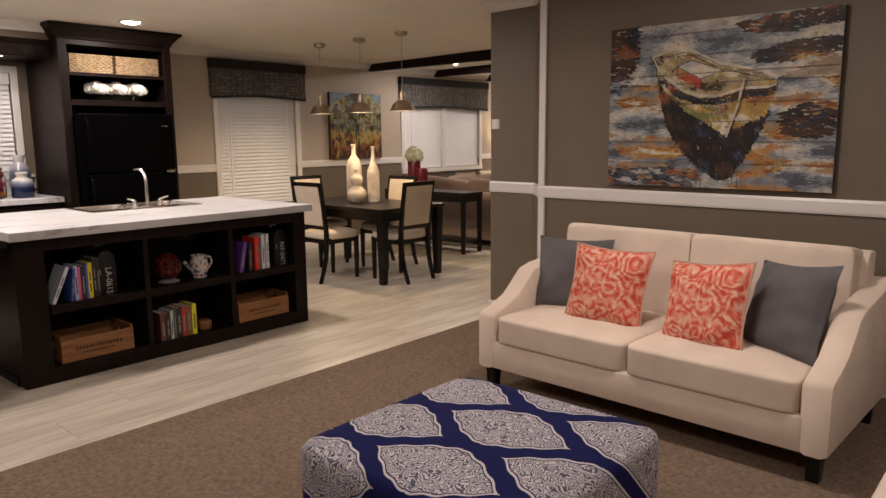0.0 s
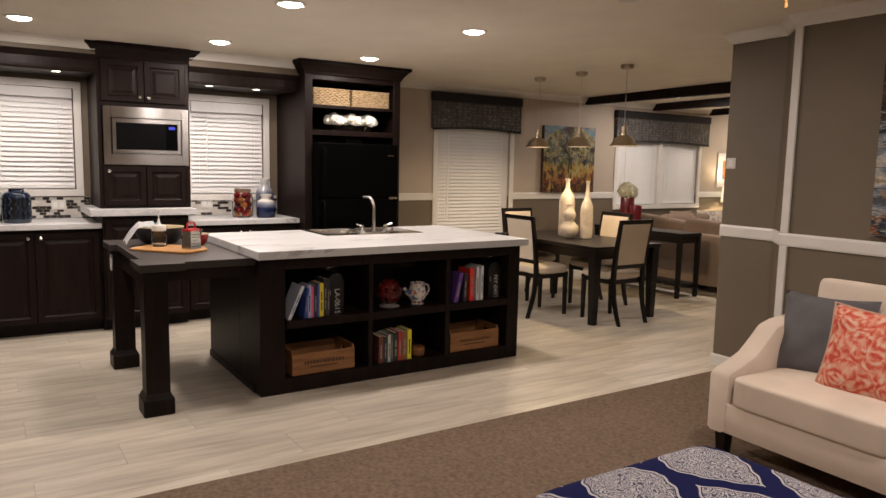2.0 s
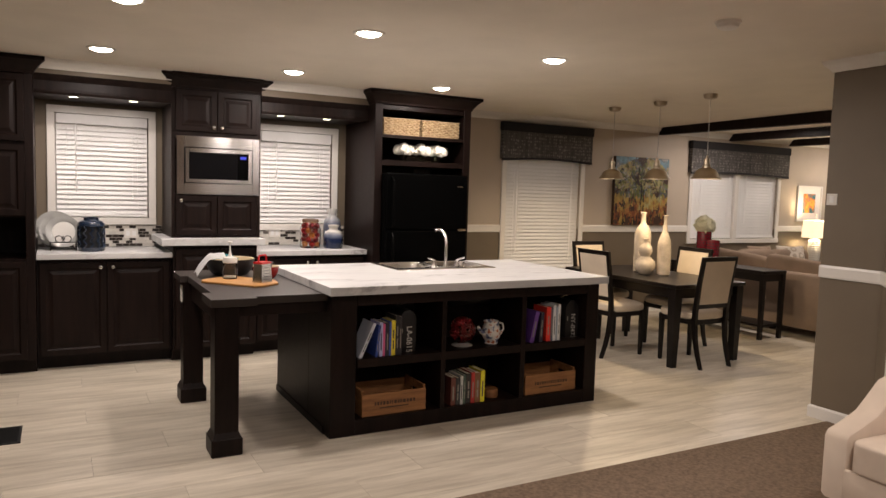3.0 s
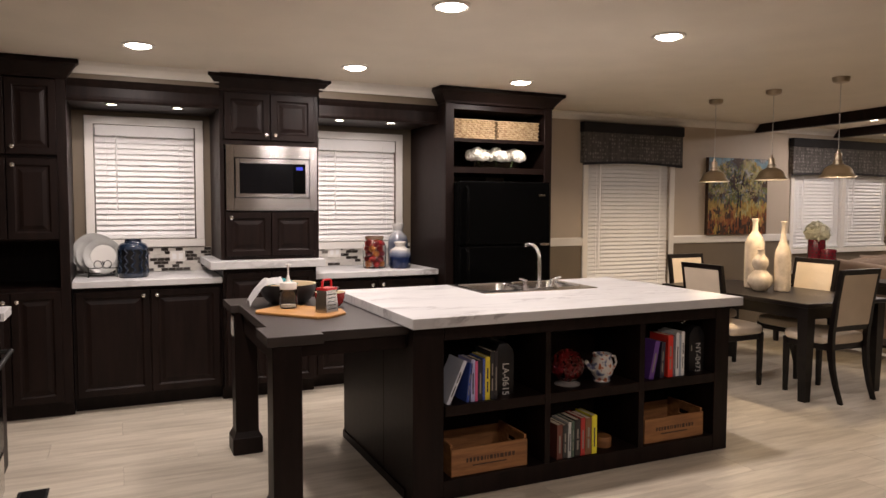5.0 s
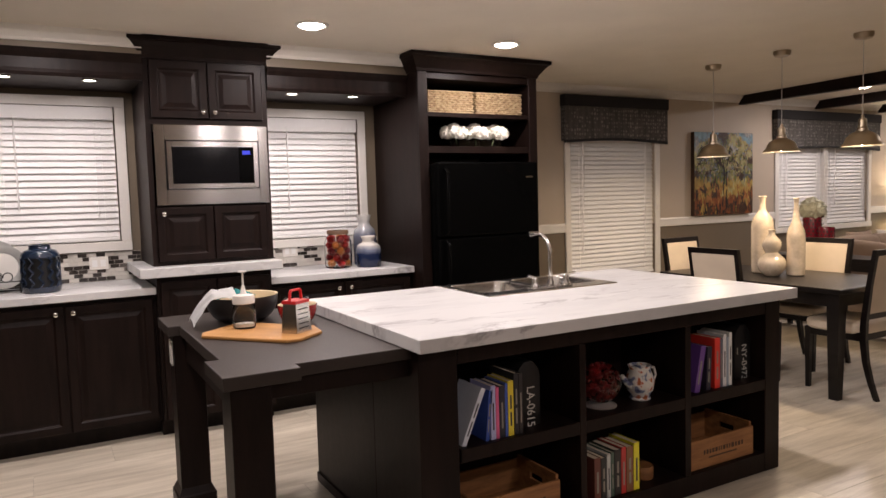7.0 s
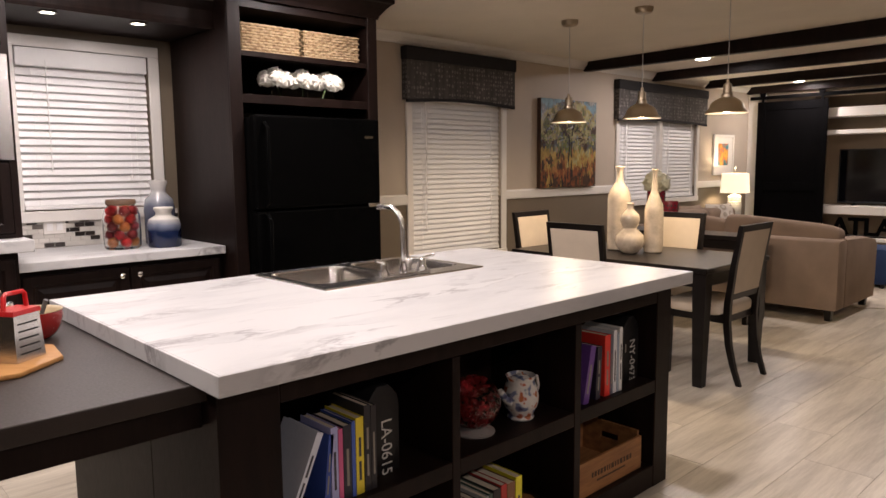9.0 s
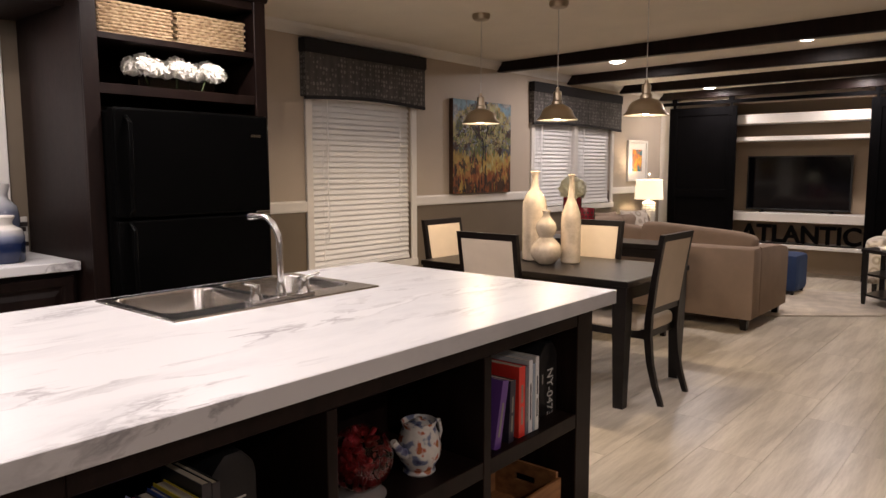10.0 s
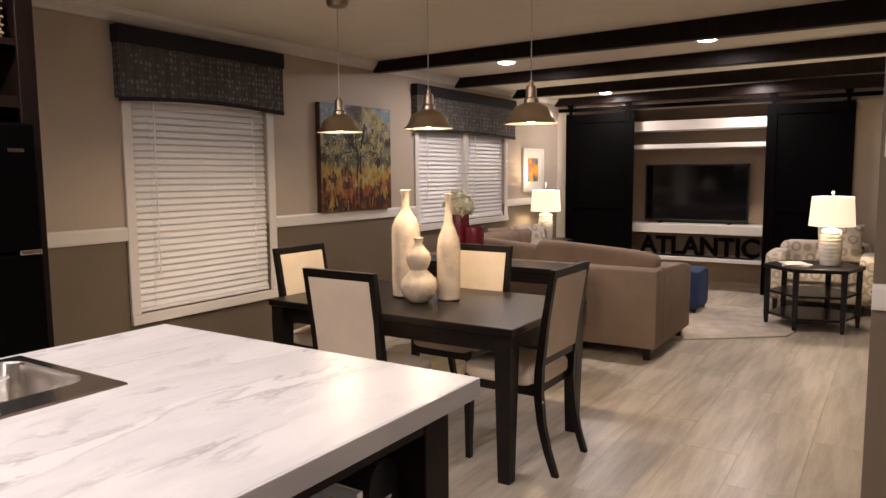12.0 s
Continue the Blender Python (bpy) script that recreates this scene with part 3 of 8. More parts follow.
fr = boxes(((mx - 0.022, my0 + 0.068, mz0 + 0.10), (mx + 0.012, my0 + 0.098, mz1 - 0.10)), ((mx - 0.022, my1 - 0.098, mz0 + 0.10), (mx + 0.012, my1 - 0.068, mz1 - 0.10)), ((mx - 0.022, my0 + 0.098, mz0 + 0.10), (mx + 0.012, my1 - 0.098, mz0 + 0.13)), ((mx - 0.022, my0 + 0.098, mz1 - 0.135), (mx + 0.012, my1 - 0.098, mz1 - 0.10)), bev=0.002)
mdoor = part("door", fr, STEEL, mw, "steel-framed door")
part("window", one((mx - 0.02, my0 + 0.098, mz0 + 0.13), (mx + 0.006, my1 - 0.19, mz1 - 0.135), 0.001), SCREEN, mdoor, "black glass")
part("control_panel", one((mx - 0.02, my1 - 0.188, mz0 + 0.13), (mx + 0.006, my1 - 0.098, mz1 - 0.135), 0.001), BLACKGLOSS, mw)
part("display", one((mx + 0.006, my1 - 0.168, mz1 - 0.182), (mx + 0.008, my1 - 0.118, mz1 - 0.158)), glow("blue_display", (0.03, 0.06, 1.0), 0.7, (0.01, 0.01, 0.02)), mw, "glowing blue clock display")

# refrigerator surround
sur = thing("refrigerator_surround", (-6.9, 3.28, 0), "tall dark espresso surround with open shelves above the refrigerator", "cabinet")
sy0, sy1, sxf = 2.765, 3.795, -6.598
part("side_panel", one((XW + 0.003, sy0, 0), (sxf, sy0 + 0.05, 2.33), 0.002), ESPRESSO, sur)
part("side_panel", one((XW + 0.003, sy1 - 0.05, 0), (sxf, sy1, 2.33), 0.002), ESPRESSO, sur)
part("back_panel", one((XW + 0.003, sy0 + 0.05, 1.75), (XW + 0.02, sy1 - 0.05, 2.33)), ESPRESSO, sur)
part("shelf", one((XW + 0.02, sy0 + 0.05, 1.745), (sxf - 0.001, sy1 - 0.05, 1.795), 0.002), ESPRESSO, sur)
part("shelf", one((XW + 0.02, sy0 + 0.05, 2.005), (sxf - 0.001, sy1 - 0.05, 2.035), 0.002), ESPRESSO, sur)
part("top_rail", one((XW + 0.02, sy0 + 0.05, 2.27), (sxf - 0.001, sy1 - 0.05, 2.33), 0.002), ESPRESSO, sur)
part("face_stile", boxes(((sxf, sy0, 0.0), (sxf + 0.018, sy0 + 0.075, 2.33)), bev=0.002), ESPRESSO, sur)
part("face_stile", boxes(((sxf, sy1 - 0.075, 0.0), (sxf + 0.018, sy1, 2.33)), bev=0.002), ESPRESSO, sur)
cabinet_crown(sur, XW + 0.08, sxf + 0.018, sy0, sy1, 2.315, zc(-6.6) - 0.002)

fridge = thing("refrigerator", (-6.9, 3.28, 0), "glossy black top-freezer refrigerator in a dark surround", "refrigerator")
fy0, fy1, fx = 2.845, 3.72, -6.487
part("cabinet_body", one((XW + 0.05, fy0, 0.03), (fx - 0.06, fy1, 1.665), 0.01), BLACKGLOSS, fridge)
d1 = part("fridge_door", one((fx - 0.055, fy0, 0.10), (fx + 0.012, fy1, 1.135), 0.012, 2), BLACKGLOSS, fridge)
d2 = part("freezer_door", one((fx - 0.055, fy0, 1.145), (fx + 0.012, fy1, 1.675), 0.012, 2), BLACKGLOSS, fridge)
for d, z0, z1 in ((d1, 0.55, 1.12), (d2, 1.16, 1.63)):
    bm = bmesh.new()
    tube(bm, [(fx + 0.012, fy0 + 0.06, z0), (fx + 0.05, fy0 + 0.06, z0 + 0.03), (fx + 0.052, fy0 + 0.06, z1 - 0.03), (fx + 0.012, fy0 + 0.06, z1)], 0.012, 10)
    part("handle", bm, BLACKGLOSS, d, "black bar handle", True)
part("badge", one((fx + 0.012, fy1 - 0.12, 1.555), (fx + 0.015, fy1 - 0.055, 1.57)), STEEL, d2)
part("hinge_cap", one((fx + 0.0125, fy1 - 0.10, 1.13), (fx + 0.022, fy1 - 0.01, 1.15), 0.003), STEEL, fridge)
part("kick_grille", one((fx - 0.05, fy0 + 0.02, 0.0), (fx - 0.02, fy1 - 0.02, 0.09), 0.003), BLACKPLASTIC, fridge)

# tall pantry with a niche
pan = thing("pantry_cabinet", (-6.95, -0.31, 0), "tall dark espresso pantry with panel doors and open niche", "cabinet")
py0, py1, pxf = -0.66, 0.0, -6.70
for nm, a, b in (("lower_body", (XW + 0.003, py0, 0.1), (pxf - 0.022, py1, 0.90)), ("upper_body", (XW + 0.003, py0, 1.22), (pxf - 0.022, py1, 2.33)), ("niche_side", (XW + 0.003, py0, 0.90), (pxf - 0.022, py0 + 0.03, 1.22)), ("niche_side", (XW + 0.003, py1 - 0.03, 0.90), (pxf - 0.022, py1, 1.22)), ("niche_back", (XW + 0.003, py0 + 0.03, 0.90), (XW + 0.03, py1 - 0.03, 1.22)), ("toe_kick", (XW + 0.003, py0, 0), (pxf - 0.08, py1, 0.1))):
    part(nm, one(a, b), ESPRESSO, pan)
part("face_stile", one((pxf - 0.022, py1 - 0.06, 0.1), (pxf - 0.002, py1, 2.33), 0.002), ESPRESSO, pan)
part("face_stile", one((pxf - 0.022, py0, 0.1), (pxf - 0.002, py0 + 0.03, 2.33), 0.002), ESPRESSO, pan)
pm = -0.36
for z0, z1, kz in ((1.80, 2.30, 1.85), (1.235, 1.775, 1.73), (0.12, 0.88, 0.82)):
    panel_door(pan, py0 + 0.03, pm - 0.003, z0, z1, pxf + 0.012, (pm - 0.04, kz))
    panel_door(pan, pm + 0.003, py1 - 0.06, z0, z1, pxf + 0.012, (pm + 0.04, kz))
cabinet_crown(pan, XW + 0.08, pxf, py0, py1, 2.31, zc(-6.7) - 0.002)

# bridging light boxes over the windows
for y0, y1, lights, zb in ((0.002, 0.998, (0.28, 0.72), 2.186), (1.748, 2.763, (1.95, 2.39), 2.162)):
    ob = thing("light_valance", (-6.95, (y0 + y1) / 2, zb), "dark espresso light box with two lit puck lights", "cabinet")
    part("body", one((XW + 0.003, y0, zb), (-6.76, y1, zb + 0.13), 0.002), ESPRESSO, ob)
    structure("soffit_%d" % (1 if y0 < 1 else 2), one((XW + 0.003, y0, zb + 0.133), (-6.735, y1, 2.52)), PAINT_TAUPE, "taupe soffit between ceiling and light box", "soffit")
    moulding("trim_crown_soffit_%d" % (1 if y0 < 1 else 2), [(-6.735, y1), (-6.735, y0)], CROWN, zc, TRIM, "white crown moulding on the soffit")
    bm = bmesh.new()
    prism(bm, [(-6.76, zb - 0.01), (-6.742, zb - 0.01), (-6.737, zb + 0.01), (-6.742, zb + 0.03), (-6.742, zb + 0.09), (-6.725, zb + 0.115), (-6.715, zb + 0.14), (-6.76, zb + 0.14)], "y", y0, y1)
    part("moulding", bm, ESPRESSO, ob)
    for y in lights:
        bm = bmesh.new()
        lathe(bm, [(0.032, 0.003), (0.033, -0.006), (0.044, -0.006), (0.045, 0.003)], (-6.86, y, zb - 0.003), 20)
        pk = part("puck_ring", bm, STEEL, ob, "", True)
        bm = bmesh.new()
        lathe(bm, [(0, -0.007), (0.032, -0.005), (0.032, 0.002)], (-6.86, y, zb - 0.003), 20)
        part("puck_lens", bm, PUCKLENS, pk, "", True)
        disc_lamp("puck_lamp", -6.86, y, zb - 0.017, PUCK_W, 0.06)

# range and worktop at the left
rg = thing("range_oven", (-4.9, -0.58, 0), "black freestanding range with a steel-framed oven door", "oven")
part("body", one((-5.28, -0.86, 0.03), (-4.52, -0.27, 0.90), 0.006), BLACKGLOSS, rg)
part("cooktop", one((-5.28, -0.86, 0.905), (-4.52, -0.23, 0.935), 0.006), BLACKGLOSS, rg, "black glass cooktop")
od = part("oven_door", one((-5.27, -0.268, 0.27), (-4.53, -0.232, 0.80), 0.008), BLACKGLOSS, rg)
bm = bmesh.new()
tube(bm, [(-5.2, -0.232, 0.76), (-5.19, -0.18, 0.765), (-4.61, -0.18, 0.765), (-4.60, -0.232, 0.76)], 0.011)
part("handle", bm, BLACKPLASTIC, od, "", True)
dr = part("drawer", one((-5.27, -0.268, 0.05), (-4.53, -0.235, 0.255), 0.008), STEEL, rg, "lower drawer with steel finish")
part("control_panel", one((-5.27, -0.268, 0.81), (-4.53, -0.236, 0.90), 0.004), BLACKGLOSS, rg)
bc = thing("base_cabinet", (-5.41, -0.58, 0), "narrow dark base cabinet beside the range", "cabinet", "kitchen base cabinets")
part("body", one((-5.52, -0.86, 0.1), (-5.285, -0.25, 0.892), 0.002), ESPRESSO, bc)
part("toe_kick", one((-5.52, -0.86, 0), (-5.285, -0.32, 0.1)), ESPRESSO, bc)
worktop(-5.54, -5.283, -0.88, -0.215, 0.894, 0.938, "short white marble-look worktop beside the range")
structure("wall_range", one((XW, -1.0, 0), (-3.52, -0.88, H)), PAINT_TAUPE, "taupe wall behind the range")
reg = thing("floor_register", (-5.2, -0.12, 0), "dark metal floor register with slots", "vent")
part("frame", boxes(((-5.36, -0.19, 0), (-5.04, -0.175, 0.006)), ((-5.36, -0.065, 0), (-5.04, -0.05, 0.006)), ((-5.36, -0.175, 0), (-5.345, -0.065, 0.006)), ((-5.055, -0.175, 0), (-5.04, -0.065, 0.006))), BLACKPLASTIC, reg)
part("backing", one((-5.345, -0.175, 0), (-5.055, -0.065, 0.001)), BLACKPLASTIC, reg)
for k in range(14):
    part("slat", one((-5.34 + k * 0.0205, -0.175, 0.001), (-5.332 + k * 0.0205, -0.065, 0.005)), BLACKPLASTIC, reg)

# ---------- island ----------
IX0, IX1, IY0, IY1 = -5.545, -4.388, 1.58, 3.64
isl = thing("kitchen_island", (-4.97, 2.62, 0), "dark espresso island with six open cubbies facing the carpet", "kitchen island")
DEP = 0.42
XS = IX1 - DEP
for nm, a, b in (("carcass_end", (IX0, IY0, 0.0), (XS, 2.20, 0.885)), ("carcass_end", (IX0, 3.30, 0.0), (XS, IY1, 0.885)), ("sink_base", (IX0, 2.20, 0.0), (XS, 3.30, 0.70))):
    part(nm, one(a, b, 0.002), ESPRESSO, isl)
part("end_panel", one((XS, IY0, 0.0), (IX1, IY0 + 0.165, 0.885), 0.003), ESPRESSO, isl)
part("end_panel", one((XS, IY1 - 0.11, 0.0), (IX1, IY1, 0.885), 0.003), ESPRESSO, isl)
part("plinth", one((XS, IY0 + 0.165, 0.0), (IX1 - 0.002, IY1 - 0.11, 0.098), 0.003), ESPRESSO, isl)
part("top_rail", one((XS, IY0 + 0.165, 0.805), (IX1 - 0.002, IY1 - 0.11, 0.885), 0.003), ESPRESSO, isl)
for a, b in ((2.336, 2.37), (2.962, 3.0)):
    part("divider", one((XS, a, 0.098), (IX1 - 0.001, b, 0.805), 0.002), ESPRESSO, isl)
for a, b in ((1.755, 2.336), (2.37, 2.962), (3.0, 3.54)):
    part("shelf", one((XS, a, 0.42), (IX1 - 0.003, b, 0.474), 0.002), ESPRESSO, isl)
part("base_trim", one((IX0 - 0.002, IY0 - 0.008, 0), (IX1 - 0.1, IY0 - 0.0005, 0.05), 0.002), ESPRESSO, isl)
# top with a hole for the sink
CX0, CX1, CY0, CY1, CZ0, CZ1 = -5.57, -4.296, 1.543, 3.646, 0.887, 0.937
SX0, SX1, SY0, SY1 = -5.53, -5.02, 2.31, 3.134
bm = bmesh.new()
hole = (SX0 + 0.02, SX1 - 0.02, SY0 + 0.02, SY1 - 0.02)
def ring_slab(bm, o, h, z0, z1):
    co = [(o[0], o[2]), (o[1], o[2]), (o[1], o[3]), (o[0], o[3])]
    ci = [(h[0], h[2]), (h[1], h[2]), (h[1], h[3]), (h[0], h[3])]
    V = {(s, k, z): bm.verts.new((*c[k], z)) for s, c in (("o", co), ("i", ci)) for k in range(4) for z in (z0, z1)}
    outer = []
    for k in range(4):
        j = (k + 1) % 4
        bm.faces.new((V["o", k, z1], V["o", j, z1], V["i", j, z1], V["i", k, z1]))
        bm.faces.new((V["o", j, z0], V["o", k, z0], V["i", k, z0], V["i", j, z0]))
        bm.faces.new((V["o", k, z0], V["o", j, z0], V["o", j, z1], V["o", k, z1]))
        bm.faces.new((V["i", j, z0], V["i", k, z0], V["i", k, z1], V["i", j, z1]))
    bmesh.ops.recalc_face_normals(bm, faces=bm.faces[:])
    es = [e for e in bm.edges if all(v in [V["o", k, z] for k in range(4) for z in (z0, z1)] for v in e.verts)]
    bmesh.ops.bevel(bm, geom=es, offset=0.0006, segments=1, affect="EDGES", profile=0.5)
ring_slab(bm, (CX0 + 0.008, CX1 - 0.008, CY0 + 0.008, CY1 - 0.008), hole, CZ0, CZ1)
top = thing("island_countertop", ((CX0 + CX1) / 2, (CY0 + CY1) / 2, CZ0), "white marble-look laminate top of the island", "countertop")
part("slab", bm, MARBLE, top)
for a, b in (((CX1 - 0.008, CY0, CZ0), (CX1, CY1, CZ1)), ((CX0, CY0, CZ0), (CX0 + 0.008, CY1, CZ1)), ((CX0 + 0.008, CY0, CZ0), (CX1 - 0.008, CY0 + 0.008, CZ1)), ((CX0 + 0.008, CY1 - 0.008, CZ0), (CX1 - 0.008, CY1, CZ1))):
    part("edge_strip", one(a, b, 0.0015), MARBLE, top)

# sink with two bowls
sink = thing("kitchen_sink", ((SX0 + SX1) / 2, (SY0 + SY1) / 2, CZ1), "stainless double-bowl sink set into the white top", "sink")
bm = bmesh.new()
def bowl(bm, x0, x1, y0, y1, z1, z0, r=0.06, seg=6):
    """A rounded bowl hanging from its rim; returns the rim ring."""
    def loop(ins, z):
        pts = []
        for cx, cy, a0 in ((x1 - r, y1 - r, 0), (x0 + r, y1 - r, 90), (x0 + r, y0 + r, 180), (x1 - r, y0 + r, 270)):
            for k in range(seg + 1):
                a = radians(a0 + 90 * k / seg)
                pts.append(bm.verts.new((cx + (r - ins) * math.cos(a), cy + (r - ins) * math.sin(a), z)))
        return pts
    rs = [loop(0, z1), loop(0.004, z1 - 0.008), loop(0.012, z0 + 0.05), loop(0.022, z0 + 0.015), loop(0.045, z0)]
    for a, b in zip(rs, rs[1:]):
        for k in range(len(a)):
            bm.faces.new((a[k], a[(k + 1) % len(a)], b[(k + 1) % len(b)], b[k]))
    bm.faces.new(rs[-1])
    return rs[0]
zr = CZ1 + 0.006
ymid = (SY0 + SY1) / 2
b1 = (SX0 + 0.03, SX1 - 0.10, SY0 + 0.03, ymid - 0.02)
b2 = (SX0 + 0.03, SX1 - 0.10, ymid + 0.02, SY1 - 0.03)
for q in (b1, b2):
    bmb = bmesh.new()
    bowl(bmb, q[0], q[1], q[2], q[3], zr - 0.001, zr - 0.19)
    lathe(bmb, [(0, 0.004), (0.03, 0.004), (0.042, 0.006), (0.044, 0.002)], ((q[0] + q[1]) / 2, (q[2] + q[3]) / 2, zr - 0.19), 20)
    part("bowl", bmb, SINKSTEEL, sink, "", True)
# deck: strips round the bowls, with rounded inner corners
bm = bmesh.new()
def deck_cell(bm, ox0, ox1, oy0, oy1, q, z, r=0.06, seg=6):
    inner = []
    for cx, cy, a0 in ((q[1] - r, q[3] - r, 0), (q[0] + r, q[3] - r, 90), (q[0] + r, q[2] + r, 180), (q[1] - r, q[2] + r, 270)):
        for k in range(seg + 1):
            a = radians(a0 + 90 * k / seg)
            inner.append((cx + r * math.cos(a), cy + r * math.sin(a)))
    iv = [bm.verts.new((*p, z)) for p in inner]
    ov = [bm.verts.new((x, y, z)) for x, y in ((ox1, oy1), (ox0, oy1), (ox0, oy0), (ox1, oy0))]
    s = seg + 1
    for c in range(4):
        for k in range(seg):
            bm.faces.new((ov[c], iv[c * s + k + 1], iv[c * s + k]))
        bm.faces.new((ov[c], ov[(c + 1) % 4], iv[((c + 1) * s) % (4 * s)], iv[c * s + seg]))
deck_cell(bm, SX0, SX1, SY0, ymid, b1, zr)
deck_cell(bm, SX0, SX1, ymid, SY1, b2, zr)
bmesh.ops.remove_doubles(bm, verts=bm.verts[:], dist=1e-5)
oe = [e for e in bm.edges if e.is_boundary and all(min(abs(v.co.x - SX0), abs(v.co.x - SX1), abs(v.co.y - SY0), abs(v.co.y - SY1)) < 1e-4 for v in e.verts)]
ex = bmesh.ops.extrude_edge_only(bm, edges=oe)
for v in [g for g in ex["geom"] if isinstance(g, bmesh.types.BMVert)]:
    v.co.z -= 0.007
    v.co.x += 0.004 * (1 if v.co.x > (SX0 + SX1) / 2 else -1)
    v.co.y += 0.004 * (1 if v.co.y > ymid else -1)
bmesh.ops.recalc_face_normals(bm, faces=bm.faces[:])
part("deck", bm, SINKSTEEL, sink, "brushed steel rim")

tap = thing("kitchen_faucet", (SX1 - 0.05, ymid, zr), "chrome two-handle faucet with high curved spout", "faucet")
tx = SX1 - 0.05
bm = one((tx - 0.025, ymid - 0.13, zr), (tx + 0.025, ymid + 0.13, zr + 0.012), 0.008, 2)
part("base_plate", bm, CHROME, tap, "", True)
bm = bmesh.new()
lathe(bm, [(0.02, 0.012), (0.018, 0.03), (0.013, 0.045), (0.012, 0.06)], (tx, ymid, zr), 18)
tube(bm, [(tx, ymid, zr + 0.05), (tx, ymid, zr + 0.19), (tx - 0.008, ymid, zr + 0.22), (tx - 0.03, ymid, zr + 0.252), (tx - 0.065, ymid, zr + 0.272), (tx - 0.115, ymid, zr + 0.276), (tx - 0.16, ymid, zr + 0.272)], [0.011] * 5 + [0.0105, 0.013], 14)
part("spout", bm, CHROME, tap, "", True)
for s in (-1, 1):
    bm = bmesh.new()
    lathe(bm, [(0.024, 0.012), (0.022, 0.02), (0.015, 0.035), (0.017, 0.05), (0.012, 0.062), (0, 0.066)], (tx, ymid + s * 0.10, zr), 18)
    tube(bm, [(tx, ymid + s * 0.10, zr + 0.056), (tx + 0.01, ymid + s * 0.125, zr + 0.066), (tx + 0.015, ymid + s * 0.155, zr + 0.074)], [0.008, 0.0075, 0.006], 10)
    part("handle", bm, CHROME, tap, "", True)

# ---------- table leaf joined to the island ----------
leaf = thing("island_table", (-4.95, 1.25, 0), "dark wooden table leaf with square legs joined to the island", "table")
LZ0, LZ1 = 0.841, 0.886
LXF, LXB, LY0 = -4.435, -5.70, 0.935
bm = bmesh.new()
prism(bm, [(-4.375, 0.885), (-4.375, 1.14), (LXF, 1.14), (LXF, 1.578), (LXB, 1.578), (LXB, 1.14), (-5.80, 1.14), (-5.80, 0.885), (-5.48, 0.885), (-5.48, LY0), (-4.66, LY0), (-4.66, 0.885)], "z", LZ0, LZ1, 0.003)
part("top", bm, GREYTOP, leaf, "dark grey-brown laminate top")
for x in (-4.44, -5.55):
    y = 0.972
    bm = boxes(((x - 0.066, y - 0.066, 0.12), (x + 0.066, y + 0.066, LZ0)), bev=0.004)
    lg = part("leg", bm, ESPRESSO, leaf)
    bm = boxes(((x - 0.086, y - 0.086, 0.0), (x + 0.086, y + 0.086, 0.10)), bev=0.005)
    post(bm, [(x, y, 0.10, 0.16, 0.16), (x, y, 0.13, 0.134, 0.134)])
    part("plinth", bm, ESPRESSO, lg)
part("apron", one((-4.465, 1.04, 0.77), (-4.49, 1.578, LZ0), 0.002), ESPRESSO, leaf)
part("apron", one((-5.57, 1.04, 0.77), (-5.60, 1.578, LZ0), 0.002), ESPRESSO, leaf)
part("apron", one((-5.483, 0.955, 0.72), (-4.507, 0.98, LZ0), 0.002), ESPRESSO, leaf)
ol = thing("outlet", (-5.55, 0.90, 0.70), "white outlet plate on the table apron", "outlet")
part("plate", one((-5.585, 0.8995, 0.70), (-5.515, 0.9055, 0.815), 0.002), TRIM, ol)


# ---------- dining ----------
table = thing("dining_table", (-5.64, 5.385, 0), "black-stained wooden dining table with square tapered legs", "table")
TX0, TX1, TY0, TY1 = -6.42, -4.865, 4.93, 5.84
part("tabletop", one((TX0, TY0, 0.715), (TX1, TY1, 0.75), 0.004), BLACKWOOD, table)
part("apron", boxes(((TX0 + 0.09, TY0 + 0.06, 0.62), (TX1 - 0.09, TY0 + 0.08, 0.715)), ((TX0 + 0.09, TY1 - 0.08, 0.62), (TX1 - 0.09, TY1 - 0.06, 0.715)), ((TX0 + 0.06, TY0 + 0.09, 0.62), (TX0 + 0.08, TY1 - 0.09, 0.715)), ((TX1 - 0.08, TY0 + 0.09, 0.62), (TX1 - 0.06, TY1 - 0.09, 0.715))), BLACKWOOD, table)
for x in (TX0 + 0.055, TX1 - 0.055):
    for y in (TY0 + 0.055, TY1 - 0.055):
        part("leg", post(bmesh.new(), [(x, y, 0, 0.06, 0.06), (x, y, 0.60, 0.085, 0.085), (x, y, 0.715, 0.085, 0.085)]), BLACKWOOD, table)


